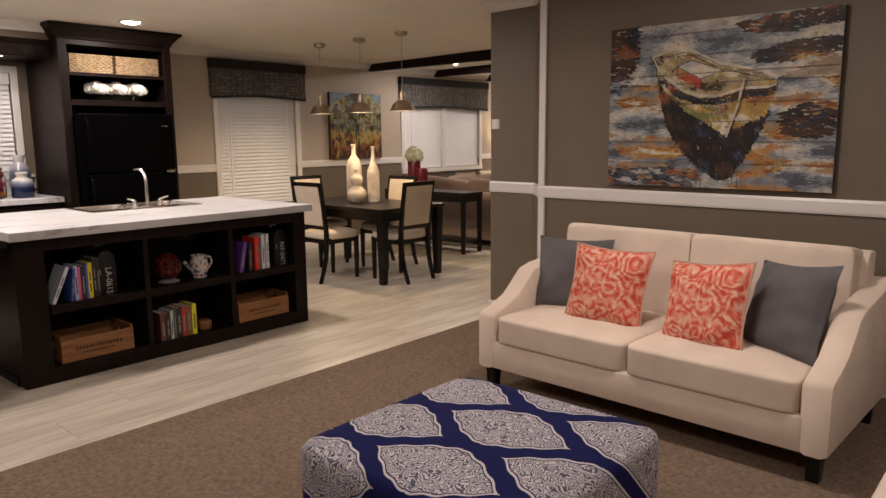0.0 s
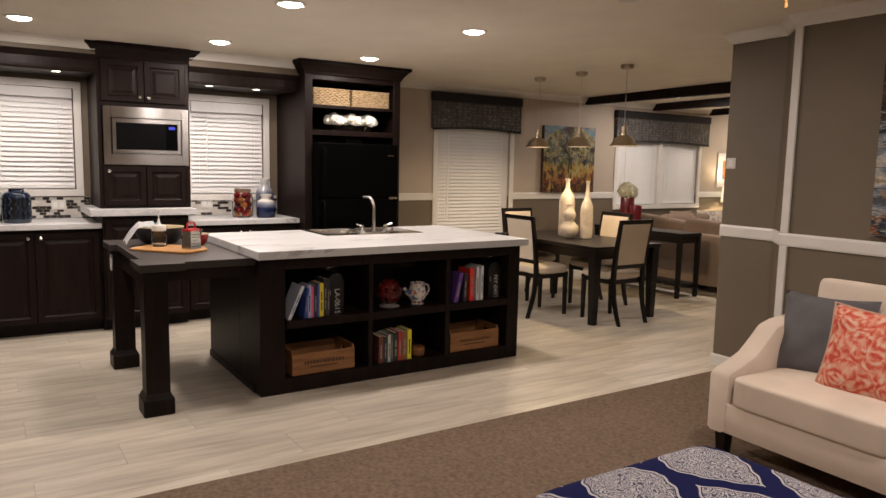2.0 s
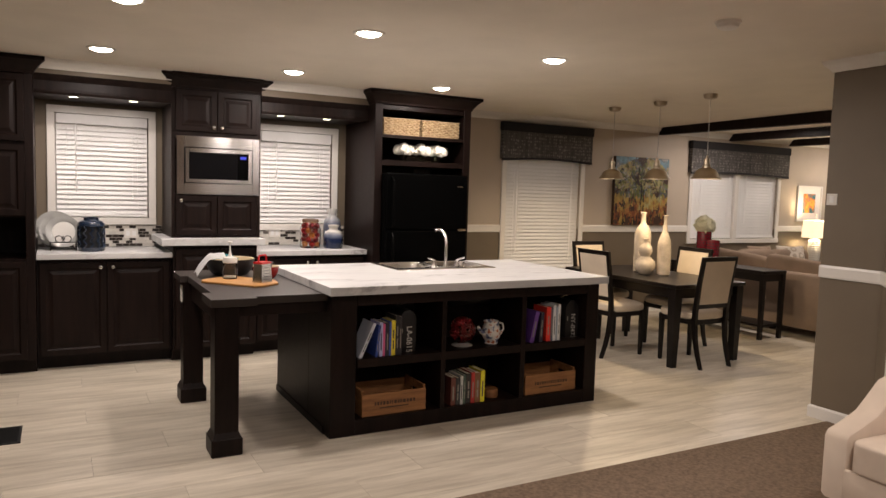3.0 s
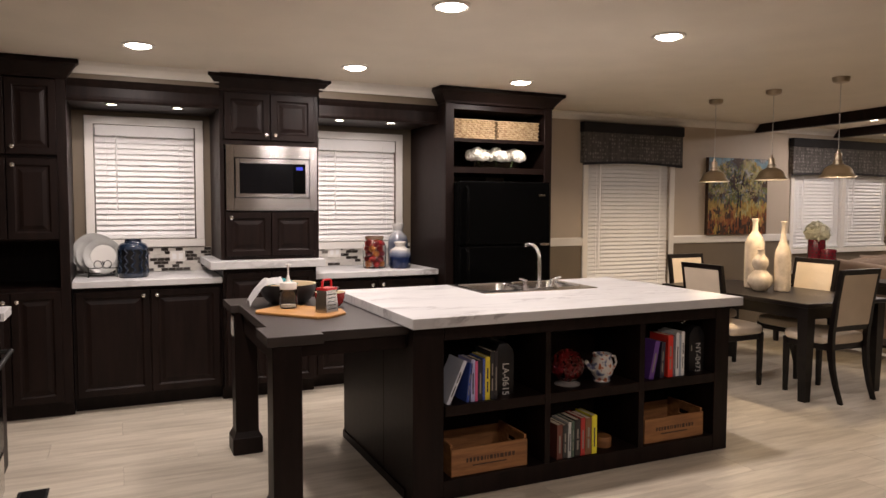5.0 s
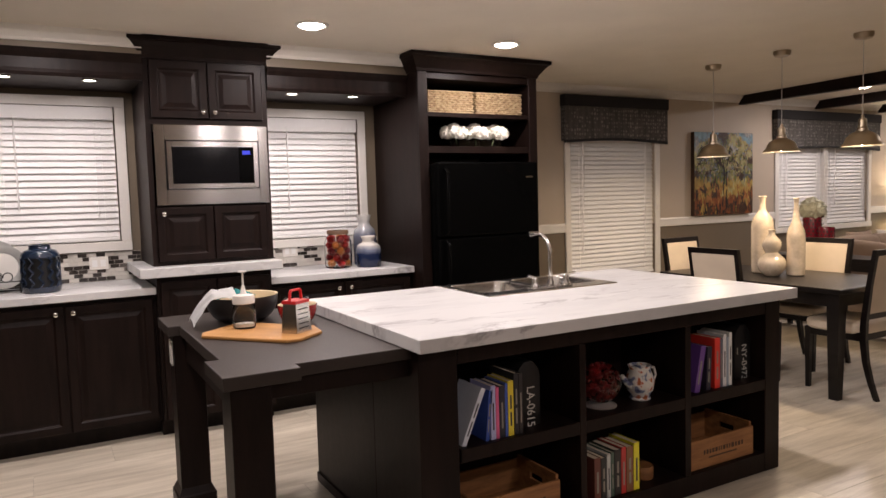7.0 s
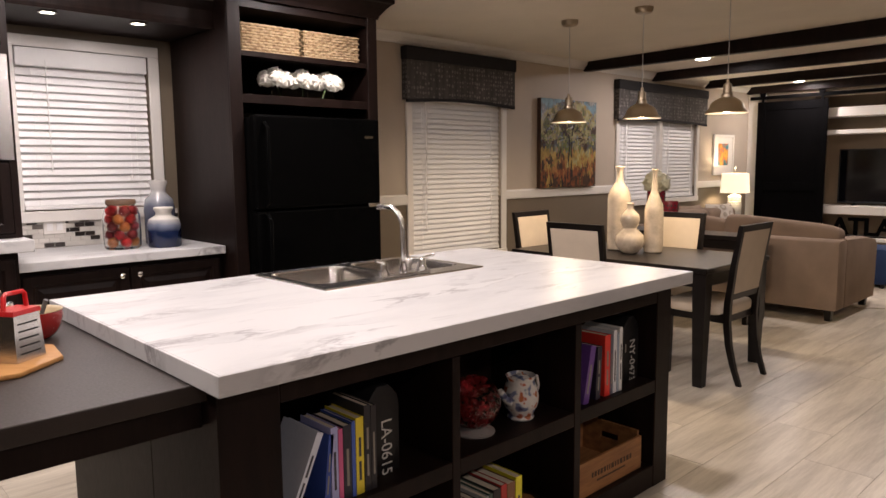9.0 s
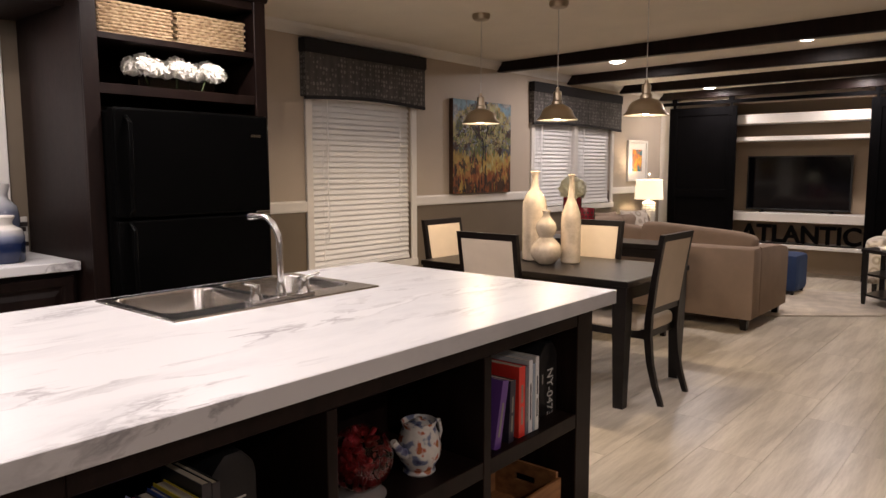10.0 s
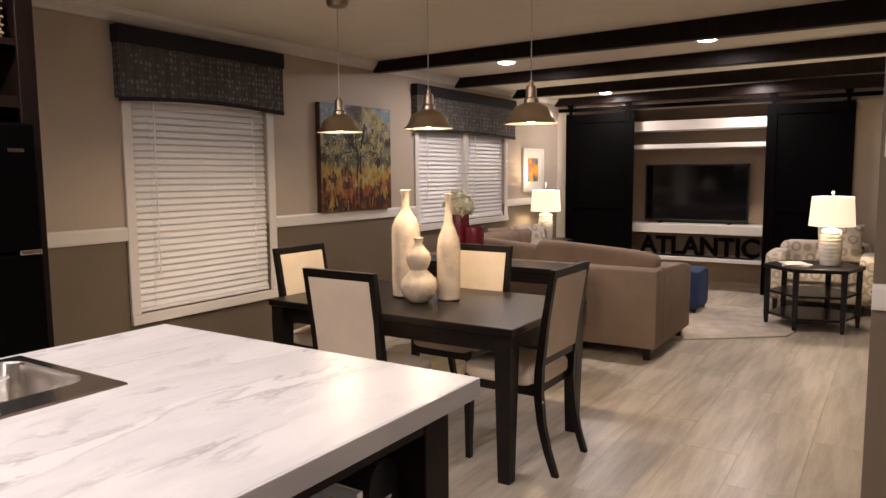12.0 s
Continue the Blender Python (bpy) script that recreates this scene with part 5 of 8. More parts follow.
# ---------- valances ----------
def ring_print(name, scale, jitter, ground, ring, heart, stretch=(1, 1, 1), stripes=0.0):
    """Cloth printed with rows of small rings, each with a dark heart."""
    m = bpy.data.materials.new(name)
    m.use_nodes = True
    n, l = m.node_tree.nodes, m.node_tree.links
    b = n["Principled BSDF"]
    b.inputs["Roughness"].default_value = 0.9
    tc, mp, vo = n.new("ShaderNodeTexCoord"), n.new("ShaderNodeMapping"), n.new("ShaderNodeTexVoronoi")
    mp.inputs["Scale"].default_value = stretch
    l.new(tc.outputs["Object"], mp.inputs[0])
    l.new(mp.outputs[0], vo.inputs["Vector"])
    vo.inputs["Scale"].default_value, vo.inputs["Randomness"].default_value = scale, jitter
    r = n.new("ShaderNodeValToRGB")
    e = r.color_ramp.elements
    e[0].position, e[0].color = 0.10, (*heart, 1)
    e[1].position, e[1].color = 0.62, (*ground, 1)
    for p, c in ((0.16, ground), (0.28, ground), (0.34, ring), (0.44, ring), (0.50, ground)):
        e.new(p).color = (*c, 1)
    l.new(vo.outputs["Distance"], r.inputs[0])
    w = n.new("ShaderNodeTexNoise")
    w.inputs["Scale"].default_value, w.inputs["Detail"].default_value = 5, 6
    l.new(tc.outputs["Object"], w.inputs["Vector"])
    mr = n.new("ShaderNodeMapRange")
    mr.inputs[1].default_value, mr.inputs[2].default_value, mr.inputs[3].default_value, mr.inputs[4].default_value = 0.3, 0.7, 0.75, 1.2
    l.new(w.outputs[0], mr.inputs[0])
    val = mr.outputs[0]
    if stripes:
        wa = n.new("ShaderNodeTexWave")
        wa.bands_direction = "Y"
        wa.inputs["Scale"].default_value, wa.inputs["Distortion"].default_value = 4.2, 0.6
        l.new(tc.outputs["Object"], wa.inputs["Vector"])
        ms = n.new("ShaderNodeMath")
        ms.operation = "MULTIPLY_ADD"
        ms.inputs[1].default_value = stripes
        l.new(wa.outputs["Fac"], ms.inputs[0])
        l.new(val, ms.inputs[2])
        val = ms.outputs[0]
    hs = n.new("ShaderNodeHueSaturation")
    l.new(val, hs.inputs["Value"])
    l.new(r.outputs[0], hs.inputs["Color"])
    l.new(hs.outputs[0], b.inputs["Base Color"])
    f = n.new("ShaderNodeTexNoise")
    f.inputs["Scale"].default_value = 320
    l.new(tc.outputs["Object"], f.inputs["Vector"])
    bp = n.new("ShaderNodeBump")
    bp.inputs["Strength"].default_value, bp.inputs["Distance"].default_value = 0.35, 0.002
    l.new(f.outputs[0], bp.inputs["Height"])
    l.new(bp.outputs[0], b.inputs["Normal"])
    return m


PRINT = ring_print("grey_ring_print", 33, 0.3, (0.075, 0.068, 0.063), (0.185, 0.172, 0.16), (0.14, 0.13, 0.122), (1, 1, 0.8), -0.25)


def valance(y0, y1, z0, z1):
    ob = thing("window_valance", (XW, (y0 + y1) / 2, z0), "grey patterned fabric valance with black bands over a window", "valance", "window valances")
    x1 = XW + 0.065
    n = 16
    def arch(u):
        return z0 + 0.028 * math.sin(math.pi * u)
    bm = bmesh.new()
    pts = [(y0 + (y1 - y0) * i / n, arch(i / n) + 0.022) for i in range(n + 1)] + [(y1, z1 - 0.10), (y0, z1 - 0.10)]
    prism(bm, pts, "x", x1 - 0.02, x1)
    box(bm, (XW + 0.001, y0, z0 + 0.022), (x1 - 0.02, y0 + 0.02, z1 - 0.10))
    box(bm, (XW + 0.001, y1 - 0.02, z0 + 0.022), (x1 - 0.02, y1, z1 - 0.10))
    part("fabric_front", bm, PRINT, ob, "grey scroll-patterned fabric")
    part("top_band", one((XW + 0.001, y0 - 0.012, z1 - 0.105), (x1 + 0.012, y1 + 0.012, z1), 0.008, 2), VALANCE, ob, "black velvet band")
    bm = bmesh.new()
    pts = [(y0 + (y1 - y0) * i / n, arch(i / n)) for i in range(n + 1)]
    pts += [(y, z + 0.024) for y, z in pts[::-1]]
    prism(bm, pts, "x", x1 - 0.022, x1 + 0.004)
    part("bottom_band", bm, VALANCE, ob, "black edging")


valance(4.65, 5.96, 1.893, 2.336)
valance(7.69, 9.72, 1.85, 2.30)

# ---------- wall pictures ----------
def pigment(name, col):
    return mat(name, col, 0.5, var=0.22, scale=16, bscale=150, bump=0.35, depth=0.002, spec=0.35)


def inside(p, poly):
    hit = False
    for (a, b), (c, d) in zip(poly, poly[1:] + poly[:1]):
        if (b > p[1]) != (d > p[1]) and p[0] < (c - a) * (p[1] - b) / (d - b) + a:
            hit = not hit
    return hit


class Canvas:
    """Brush marks of thick paint on a flat canvas; u runs along the canvas, v down it."""
    def __init__(self, w, h, place, palette, seed):
        self.w, self.h, self.place, self.palette = w, h, place, palette
        self.rnd, self.bm, self.n = random.Random(seed), bmesh.new(), 0

    def dab(self, u, v, length, width, ang, ink, lift):
        r = self.rnd
        self.n += 1
        ca, sa = math.cos(ang), math.sin(ang)
        ring = []
        for a, b in ((-0.5, -0.2), (-0.3, -0.5), (0.3, -0.45), (0.5, -0.1), (0.42, 0.4), (-0.1, 0.5), (-0.46, 0.3)):
            p, q = a * length * r.uniform(0.75, 1.2), b * width * r.uniform(0.7, 1.25)
            x, y = u * self.w + p * ca - q * sa, v * self.h + p * sa + q * ca
            ring.append(self.bm.verts.new(self.place(min(max(x, 0.001), self.w - 0.001), min(max(y, 0.001), self.h - 0.001), lift + r.uniform(0, 0.0007))))
        self.bm.faces.new(ring).material_index = ink

    def fill(self, n, zone, ink, length, width, ang, lift, box_=(0, 0, 1, 1)):
        for _ in range(n):
            u, v = self.rnd.uniform(box_[0], box_[2]), self.rnd.uniform(box_[1], box_[3])
            if zone is None or inside((u, v), zone):
                self.dab(u, v, length * self.rnd.uniform(0.5, 1.4), width * self.rnd.uniform(0.6, 1.4), radians(self.rnd.gauss(*ang)), ink(u, v, self.rnd), lift)

    def line(self, pts, ink, width, lift, gap=0.0):
        for (a, b), (c, d) in zip(pts, pts[1:]):
            dx, dy = (c - a) * self.w, (d - b) * self.h
            k = max(1, int(math.hypot(dx, dy) / (width * 1.6)))
            for i in range(k):
                if self.rnd.random() < gap:
                    continue
                f = (i + 0.5) / k
                self.dab(a + (c - a) * f, b + (d - b) * f, width * 2.8, width * self.rnd.uniform(0.7, 1.2), math.atan2(dy, dx) + self.rnd.uniform(-0.15, 0.15), ink, lift)

    def hang(self, parent, label):
        ob = part("brushwork", self.bm, self.palette[0], parent, label)
        for m in self.palette[1:]:
            ob.data.materials.append(m)
        ob["kind"] = "stuff"


def mix_of(*pairs):
    """Picks an ink by weight; neighbouring marks keep to neighbouring inks."""
    total = sum(w for _, w in pairs)
    seed = sum((k + 1) * w for k, w in pairs)
    def pick(r, u=0.0, v=0.0, k=(5.0, 13.0)):
        f = 0.5 + 0.95 * noise.noise(Vector((u * k[0], v * k[1], seed))) + 0.35 * noise.noise(Vector((u * k[0] * 3.1, v * k[1] * 2.7, seed + 9))) + r.gauss(0, 0.07)
        t = min(max(f, 0.0), 0.999) * total
        for k, w in pairs:
            t -= w
            if t <= 0:
                return k
        return pairs[-1][0]
    return pick


INKS = [pigment("oil_" + nm, c) for nm, c in (("black", (0.012, 0.009, 0.009)), ("umber", (0.06, 0.03, 0.017)), ("rust", (0.24, 0.075, 0.022)), ("orange", (0.42, 0.19, 0.06)), ("ochre", (0.42, 0.28, 0.07)), ("cream", (0.60, 0.53, 0.41)), ("pale_grey", (0.43, 0.42, 0.39)), ("grey_blue", (0.21, 0.24, 0.265)), ("slate", (0.09, 0.10, 0.12)), ("olive", (0.16, 0.17, 0.045)), ("tan", (0.33, 0.25, 0.16)), ("red", (0.40, 0.06, 0.03)), ("navy", (0.025, 0.03, 0.05)), ("sky", (0.22, 0.36, 0.44)), ("lemon", (0.44, 0.40, 0.18)))]
BLK, UMB, RUS, ORA, OCH, CRE, PGR, GBL, SLA, OLI, TAN_, RED_, NAV, SKY, LEM = range(15)
BX0, BX1, BZ0, BZ1, BY = -2.28, -0.908, 1.118, 2.125, YB - 0.045
boat = thing("wall_painting", ((BX0 + BX1) / 2, YB, BZ0), "large plank-textured painting of a moored rowing boat", "painting")
part("canvas", one((BX0, BY, BZ0), (BX1, YB - 0.001, BZ1), 0.004), INKS[SLA], boat, "grey ground with dark edges")
cv = Canvas(BX1 - BX0, BZ1 - BZ0, lambda x, y, h: (BX0 + x, BY - h, BZ1 - y), INKS, 21)


def water(u, v, r):
    warm = noise.noise(Vector((u * 2.2 + 5, v * 7.0, 7.0)))
    if v < 0.36:
        return mix_of((SLA, 1.2), (GBL, 4.5), (PGR, 4.5), (CRE, 3.4), (TAN_, 0.8))(r, u, v, (4, 8))
    if v > 0.88 and u < 0.45:
        return mix_of((PGR, 2), (SLA, 3), (NAV, 3), (TAN_, 1.6), (RUS, 1))(r, u, v, (12, 26))
    if warm > 0.17:
        return mix_of((GBL, 1.4), (TAN_, 3), (ORA, 2), (RUS, 1.2), (OCH, 1.6), (CRE, 1.6))(r, u, v)
    return mix_of((SLA, 1.2), (GBL, 4), (PGR, 4.4), (CRE, 2.8), (TAN_, 1.8), (ORA, 0.8))(r, u, v)


cv.fill(3000, None, water, 0.085, 0.026, (0, 12), 0.0004)
cv.fill(9500, None, water, 0.05, 0.009, (0, 14), 0.0010)
for zone, w in (([(0.0, 0.0), (0.145, 0.0), (0.14, 0.20), (0.105, 0.31), (0.0, 0.35)], ((NAV, 1.5), (BLK, 3), (UMB, 5), (RUS, 1.2))), ([(0.58, 0.03), (1, 0.0), (1, 0.085), (0.80, 0.115), (0.64, 0.10)], ((BLK, 4), (UMB, 6), (RUS, 1.6), (OCH, 0.5))), ([(0.66, 0.22), (0.82, 0.165), (1, 0.16), (1, 0.245), (0.80, 0.275), (0.68, 0.27)], ((BLK, 3), (UMB, 5), (RUS, 2.4), (OCH, 1.0))), ([(0.78, 0.56), (0.90, 0.50), (1, 0.51), (1, 0.68), (0.90, 0.70), (0.80, 0.67)], ((BLK, 3), (UMB, 4), (NAV, 2), (OCH, 0.9), (RUS, 0.8))), ([(0.0, 0.32), (0.05, 0.30), (0.12, 0.32), (0.10, 0.40), (0.0, 0.42)], ((SLA, 4), (GBL, 3), (NAV, 2)))):
    pk = mix_of(*w)
    cv.fill(9000, zone, lambda u, v, r, pk=pk: pk(r, u, v, (9, 9)), 0.05, 0.012, (4, 14), 0.0016)
pk = mix_of((SLA, 0.7), (NAV, 2.4), (BLK, 7), (UMB, 4.5), (RUS, 0.25))
cv.fill(13000, [(0.245, 0.30), (0.26, 0.45), (0.29, 0.62), (0.36, 0.76), (0.44, 0.86), (0.54, 0.95), (0.60, 0.92), (0.65, 0.80), (0.70, 0.68), (0.74, 0.54), (0.56, 0.55)], lambda u, v, r: pk(r, u, v, (9, 9)), 0.035, 0.011, (70, 30), 0.0022, (0.2, 0.25, 0.8, 1))
def hull_ink(u, v, r):
    if u > 0.57:
        return mix_of((UMB, 0.8), (RUS, 1), (ORA, 2), (OCH, 5), (CRE, 2.4))(r, u, v)
    if v > 0.50:
        return mix_of((UMB, 0.8), (RUS, 1.4), (TAN_, 2), (OLI, 2.2), (OCH, 2.2), (CRE, 2.4))(r, u, v)
    return mix_of((UMB, 0.7), (OLI, 1.8), (TAN_, 2), (OCH, 1.5), (LEM, 2.4), (CRE, 3))(r, u, v)
cv.fill(11000, [(0.235, 0.25), (0.76, 0.38), (0.75, 0.47), (0.72, 0.57), (0.64, 0.61), (0.56, 0.675), (0.47, 0.60), (0.38, 0.53), (0.30, 0.44), (0.255, 0.34)], hull_ink, 0.034, 0.010, (32, 25), 0.0031, (0.2, 0.2, 0.8, 0.75))
pk2 = mix_of((BLK, 2), (NAV, 2), (UMB, 3), (RED_, 0.9))
cv.fill(5200, [(0.25, 0.31), (0.33, 0.40), (0.42, 0.455), (0.50, 0.465), (0.63, 0.425), (0.76, 0.405), (0.757, 0.455), (0.64, 0.47), (0.52, 0.50), (0.42, 0.49), (0.33, 0.44), (0.255, 0.35)], lambda u, v, r: pk2(r, u, v, (9, 9)), 0.024, 0.008, (15, 20), 0.0039, (0.2, 0.25, 0.8, 0.6))
pk3 = mix_of((UMB, 1.0), (OLI, 0.8), (TAN_, 4), (OCH, 1.0), (LEM, 1.2), (CRE, 2))
cv.fill(6500, [(0.235, 0.21), (0.30, 0.17), (0.37, 0.165), (0.43, 0.21), (0.51, 0.265), (0.62, 0.305), (0.71, 0.335), (0.745, 0.37), (0.72, 0.395), (0.62, 0.395), (0.52, 0.43), (0.45, 0.43), (0.37, 0.39), (0.28, 0.31)], lambda u, v, r: pk3(r, u, v, (14, 14)), 0.03, 0.01, (28, 18), 0.0047, (0.2, 0.1, 0.8, 0.5))
pk4, pk5 = mix_of((RED_, 2), (ORA, 2), (RUS, 3)), mix_of((CRE, 4), (PGR, 3), (TAN_, 1))
cv.fill(5200, [(0.335, 0.265), (0.445, 0.345), (0.445, 0.40), (0.335, 0.325)], lambda u, v, r: pk4(r, u, v), 0.02, 0.009, (35, 15), 0.0055, (0.3, 0.2, 0.6, 0.45))
cv.fill(5200, [(0.335, 0.265), (0.40, 0.23), (0.545, 0.305), (0.445, 0.345)], lambda u, v, r: pk5(r, u, v), 0.02, 0.009, (25, 15), 0.0057, (0.3, 0.2, 0.6, 0.45))
RIM_PTS = [(0.215, 0.20), (0.28, 0.165), (0.37, 0.155), (0.44, 0.20), (0.52, 0.255), (0.62, 0.29), (0.72, 0.325), (0.76, 0.355), (0.765, 0.395), (0.735, 0.41), (0.63, 0.41), (0.52, 0.45), (0.44, 0.445), (0.36, 0.405), (0.28, 0.325), (0.235, 0.255), (0.215, 0.20)]
cv.line(RIM_PTS, CRE, 0.016, 0.0066, 0.06)
cv.line([(a + 0.004, b + 0.018) for a, b in RIM_PTS[7:]], UMB, 0.007, 0.0074, 0.15)
cv.line([(0.27, 0.20), (0.37, 0.18), (0.43, 0.225), (0.52, 0.285), (0.62, 0.325), (0.73, 0.365)], UMB, 0.006, 0.0074, 0.3)
for pts in ([(0.335, 0.265), (0.445, 0.345), (0.545, 0.305), (0.40, 0.23), (0.335, 0.265)], [(0.445, 0.345), (0.445, 0.405)], [(0.335, 0.265), (0.335, 0.33)], [(0.34, 0.20), (0.33, 0.24)], [(0.205, 0.19), (0.235, 0.27), (0.25, 0.36), (0.28, 0.45)]):
    cv.line(pts, UMB, 0.006, 0.0076, 0.2)
cv.line([(0.632, 0.36), (0.612, 0.50), (0.568, 0.69)], CRE, 0.013, 0.0082, 0.08)
cv.line([(0.643, 0.37), (0.62, 0.52), (0.575, 0.70)], BLK, 0.006, 0.0086, 0.2)
cv.line([(0.02, 0.455), (0.09, 0.45), (0.15, 0.425), (0.20, 0.40)], BLK, 0.005, 0.002, 0.15)
for u in (0.44, 0.46, 0.53, 0.60, 0.62):
    cv.line([(u, 0.86), (u + 0.004, 0.98)], SLA, 0.006, 0.003, 0.3)
cv.hang(boat, "thick brush marks in grey, gold and rust")
for v in (0.07, 0.2, 0.31, 0.37, 0.49, 0.6, 0.72, 0.85):
    part("plank_joint", one((BX0 + 0.002, BY - 0.0098, BZ1 - v * (BZ1 - BZ0) - 0.0014), (BX1 - 0.002, BY - 0.0094, BZ1 - v * (BZ1 - BZ0) + 0.0014)), INKS[UMB], boat)

TY_0, TY_1, TZ0, TZ1 = 6.362, 7.283, 1.151, 2.026
tree = thing("wall_painting", (XW, 6.73, TZ0), "canvas painting of slim trees in gold and grey-blue", "painting")
part("canvas", one((XW + 0.001, TY_0, TZ0), (XW + 0.05, TY_1, TZ1), 0.003), INKS[UMB], tree, "dark canvas edge")
tv_ = Canvas(TY_1 - TY_0, TZ1 - TZ0, lambda x, y, h: (XW + 0.05 + h, TY_0 + x, TZ1 - y), INKS, 8)


def meadow(u, v, r):
    f = noise.noise(Vector((u * 5, v * 5, 1.5))) + r.uniform(-0.18, 0.18)
    edge = min(u, 1 - u)
    if v > 0.86 or (edge < 0.05 and v > 0.7):
        return mix_of((UMB, 5), (RUS, 2), (BLK, 2), (OCH, 0.7))(r, u, v, (8, 8))
    if v > 0.58:
        if f > 0.28 or v > 0.78:
            return mix_of((UMB, 2.4), (RUS, 2.6), (ORA, 2), (OCH, 2.4))(r, u, v, (8, 8))
        return mix_of((UMB, 0.6), (OLI, 1), (ORA, 1.8), (OCH, 5), (LEM, 1.8))(r, u, v, (8, 8))
    crown = ((u - 0.52) / 0.47) ** 2 + ((v - 0.34) / 0.33) ** 2
    if crown > 1.05 and v < 0.4:
        return mix_of((SKY, 4), (GBL, 2), (PGR, 1.5), (LEM, 0.8))(r, u, v, (8, 8))
    if f > 0.12:
        return mix_of((UMB, 0.6), (OLI, 2.4), (TAN_, 1.6), (OCH, 1), (LEM, 3.4), (PGR, 1))(r, u, v, (8, 8))
    if f < -0.12 or v > 0.46:
        return mix_of((UMB, 2.4), (SLA, 2.4), (OLI, 2.6), (GBL, 1.4), (TAN_, 1), (LEM, 1))(r, u, v, (8, 8))
    return mix_of((UMB, 1.2), (SLA, 1.2), (OLI, 3), (TAN_, 1.6), (LEM, 2.2))(r, u, v, (8, 8))


tv_.fill(8000, None, meadow, 0.04, 0.016, (80, 40), 0.0006)
tv_.fill(1500, [(0, 0.56), (1, 0.56), (1, 0.97), (0, 0.97)], meadow, 0.08, 0.020, (88, 10), 0.0016)
for pts, w in (([(0.47, 0.90), (0.48, 0.70), (0.50, 0.50), (0.47, 0.30), (0.42, 0.16)], 0.02), ([(0.53, 0.92), (0.535, 0.70), (0.53, 0.50), (0.56, 0.30), (0.60, 0.18)], 0.022), ([(0.50, 0.52), (0.40, 0.44), (0.28, 0.46)], 0.009), ([(0.53, 0.50), (0.66, 0.43), (0.78, 0.45)], 0.009), ([(0.50, 0.45), (0.36, 0.34), (0.27, 0.24)], 0.008), ([(0.55, 0.40), (0.68, 0.30), (0.74, 0.20)], 0.008), ([(0.52, 0.42), (0.52, 0.12)], 0.007)):
    tv_.line(pts, BLK, w, 0.0026, 0.12)
tv_.fill(700, [(0.1, 0.12), (0.9, 0.12), (0.95, 0.52), (0.05, 0.52)], lambda u, v, r: mix_of((UMB, 1.2), (GBL, 1), (OLI, 3), (TAN_, 1.5), (LEM, 3), (PGR, 1.2))(r, u, v, (15, 15)), 0.03, 0.018, (60, 50), 0.0034)
tv_.fill(90, [(0.40, 0.40), (0.55, 0.40), (0.55, 0.56), (0.40, 0.56)], lambda u, v, r: mix_of((RED_, 2), (RUS, 2), (TAN_, 1))(r, u, v, (8, 8)), 0.03, 0.014, (80, 30), 0.0044)
tv_.hang(tree, "thick brush marks in gold, olive and blue-grey")

sm = thing("framed_picture", (XW, 10.31, 1.22), "small bright print in a white frame with mat", "picture")
part("frame", boxes(((XW + 0.001, 10.02, 1.22), (XW + 0.03, 10.05, 1.76)), ((XW + 0.001, 10.58, 1.22), (XW + 0.03, 10.61, 1.76)), ((XW + 0.001, 10.05, 1.22), (XW + 0.03, 10.58, 1.25)), ((XW + 0.001, 10.05, 1.73), (XW + 0.03, 10.58, 1.76)), bev=0.002), TRIM, sm)
part("mat_board", one((XW + 0.001, 10.05, 1.25), (XW + 0.012, 10.58, 1.73)), TRIM, sm)
part("print", one((XW + 0.012, 10.17, 1.35), (XW + 0.014, 10.46, 1.64)), ramp_mat("bright_print", [(0.0, (0.02, 0.05, 0.12)), (0.3, (0.05, 0.2, 0.22)), (0.5, (0.5, 0.12, 0.03)), (0.7, (0.6, 0.35, 0.05)), (1.0, (0.1, 0.03, 0.03))], 9), sm, "print in red, gold and blue")

# ---------- console table behind the sofa ----------
con = thing("console_table", (-6.1, 7.03, 0), "glossy black console table with lower shelf behind a sofa", "table")
KX0, KX1, KY0, KY1 = -6.80, -5.43, 6.84, 7.22
part("top", one((KX0, KY0, 0.72), (KX1, KY1, 0.757), 0.004), BLACKWOOD, con)
part("apron", boxes(((KX0 + 0.04, KY0 + 0.02, 0.64), (KX1 - 0.04, KY0 + 0.04, 0.72)), ((KX0 + 0.04, KY1 - 0.04, 0.64), (KX1 - 0.04, KY1 - 0.02, 0.72)), ((KX1 - 0.035, KY0 + 0.05, 0.64), (KX1 - 0.02, KY1 - 0.05, 0.72))), BLACKWOOD, con)
part("lower_shelf", one((KX0 + 0.02, KY0 + 0.02, 0.14), (KX1 - 0.02, KY1 - 0.02, 0.165), 0.003), BLACKWOOD, con)
for x in (KX0 + 0.03, KX1 - 0.03):
    for y in (KY0 + 0.03, KY1 - 0.03):
        part("leg", post(bmesh.new(), [(x, y, 0, 0.04, 0.04), (x, y, 0.72, 0.05, 0.05)]), BLACKWOOD, con)

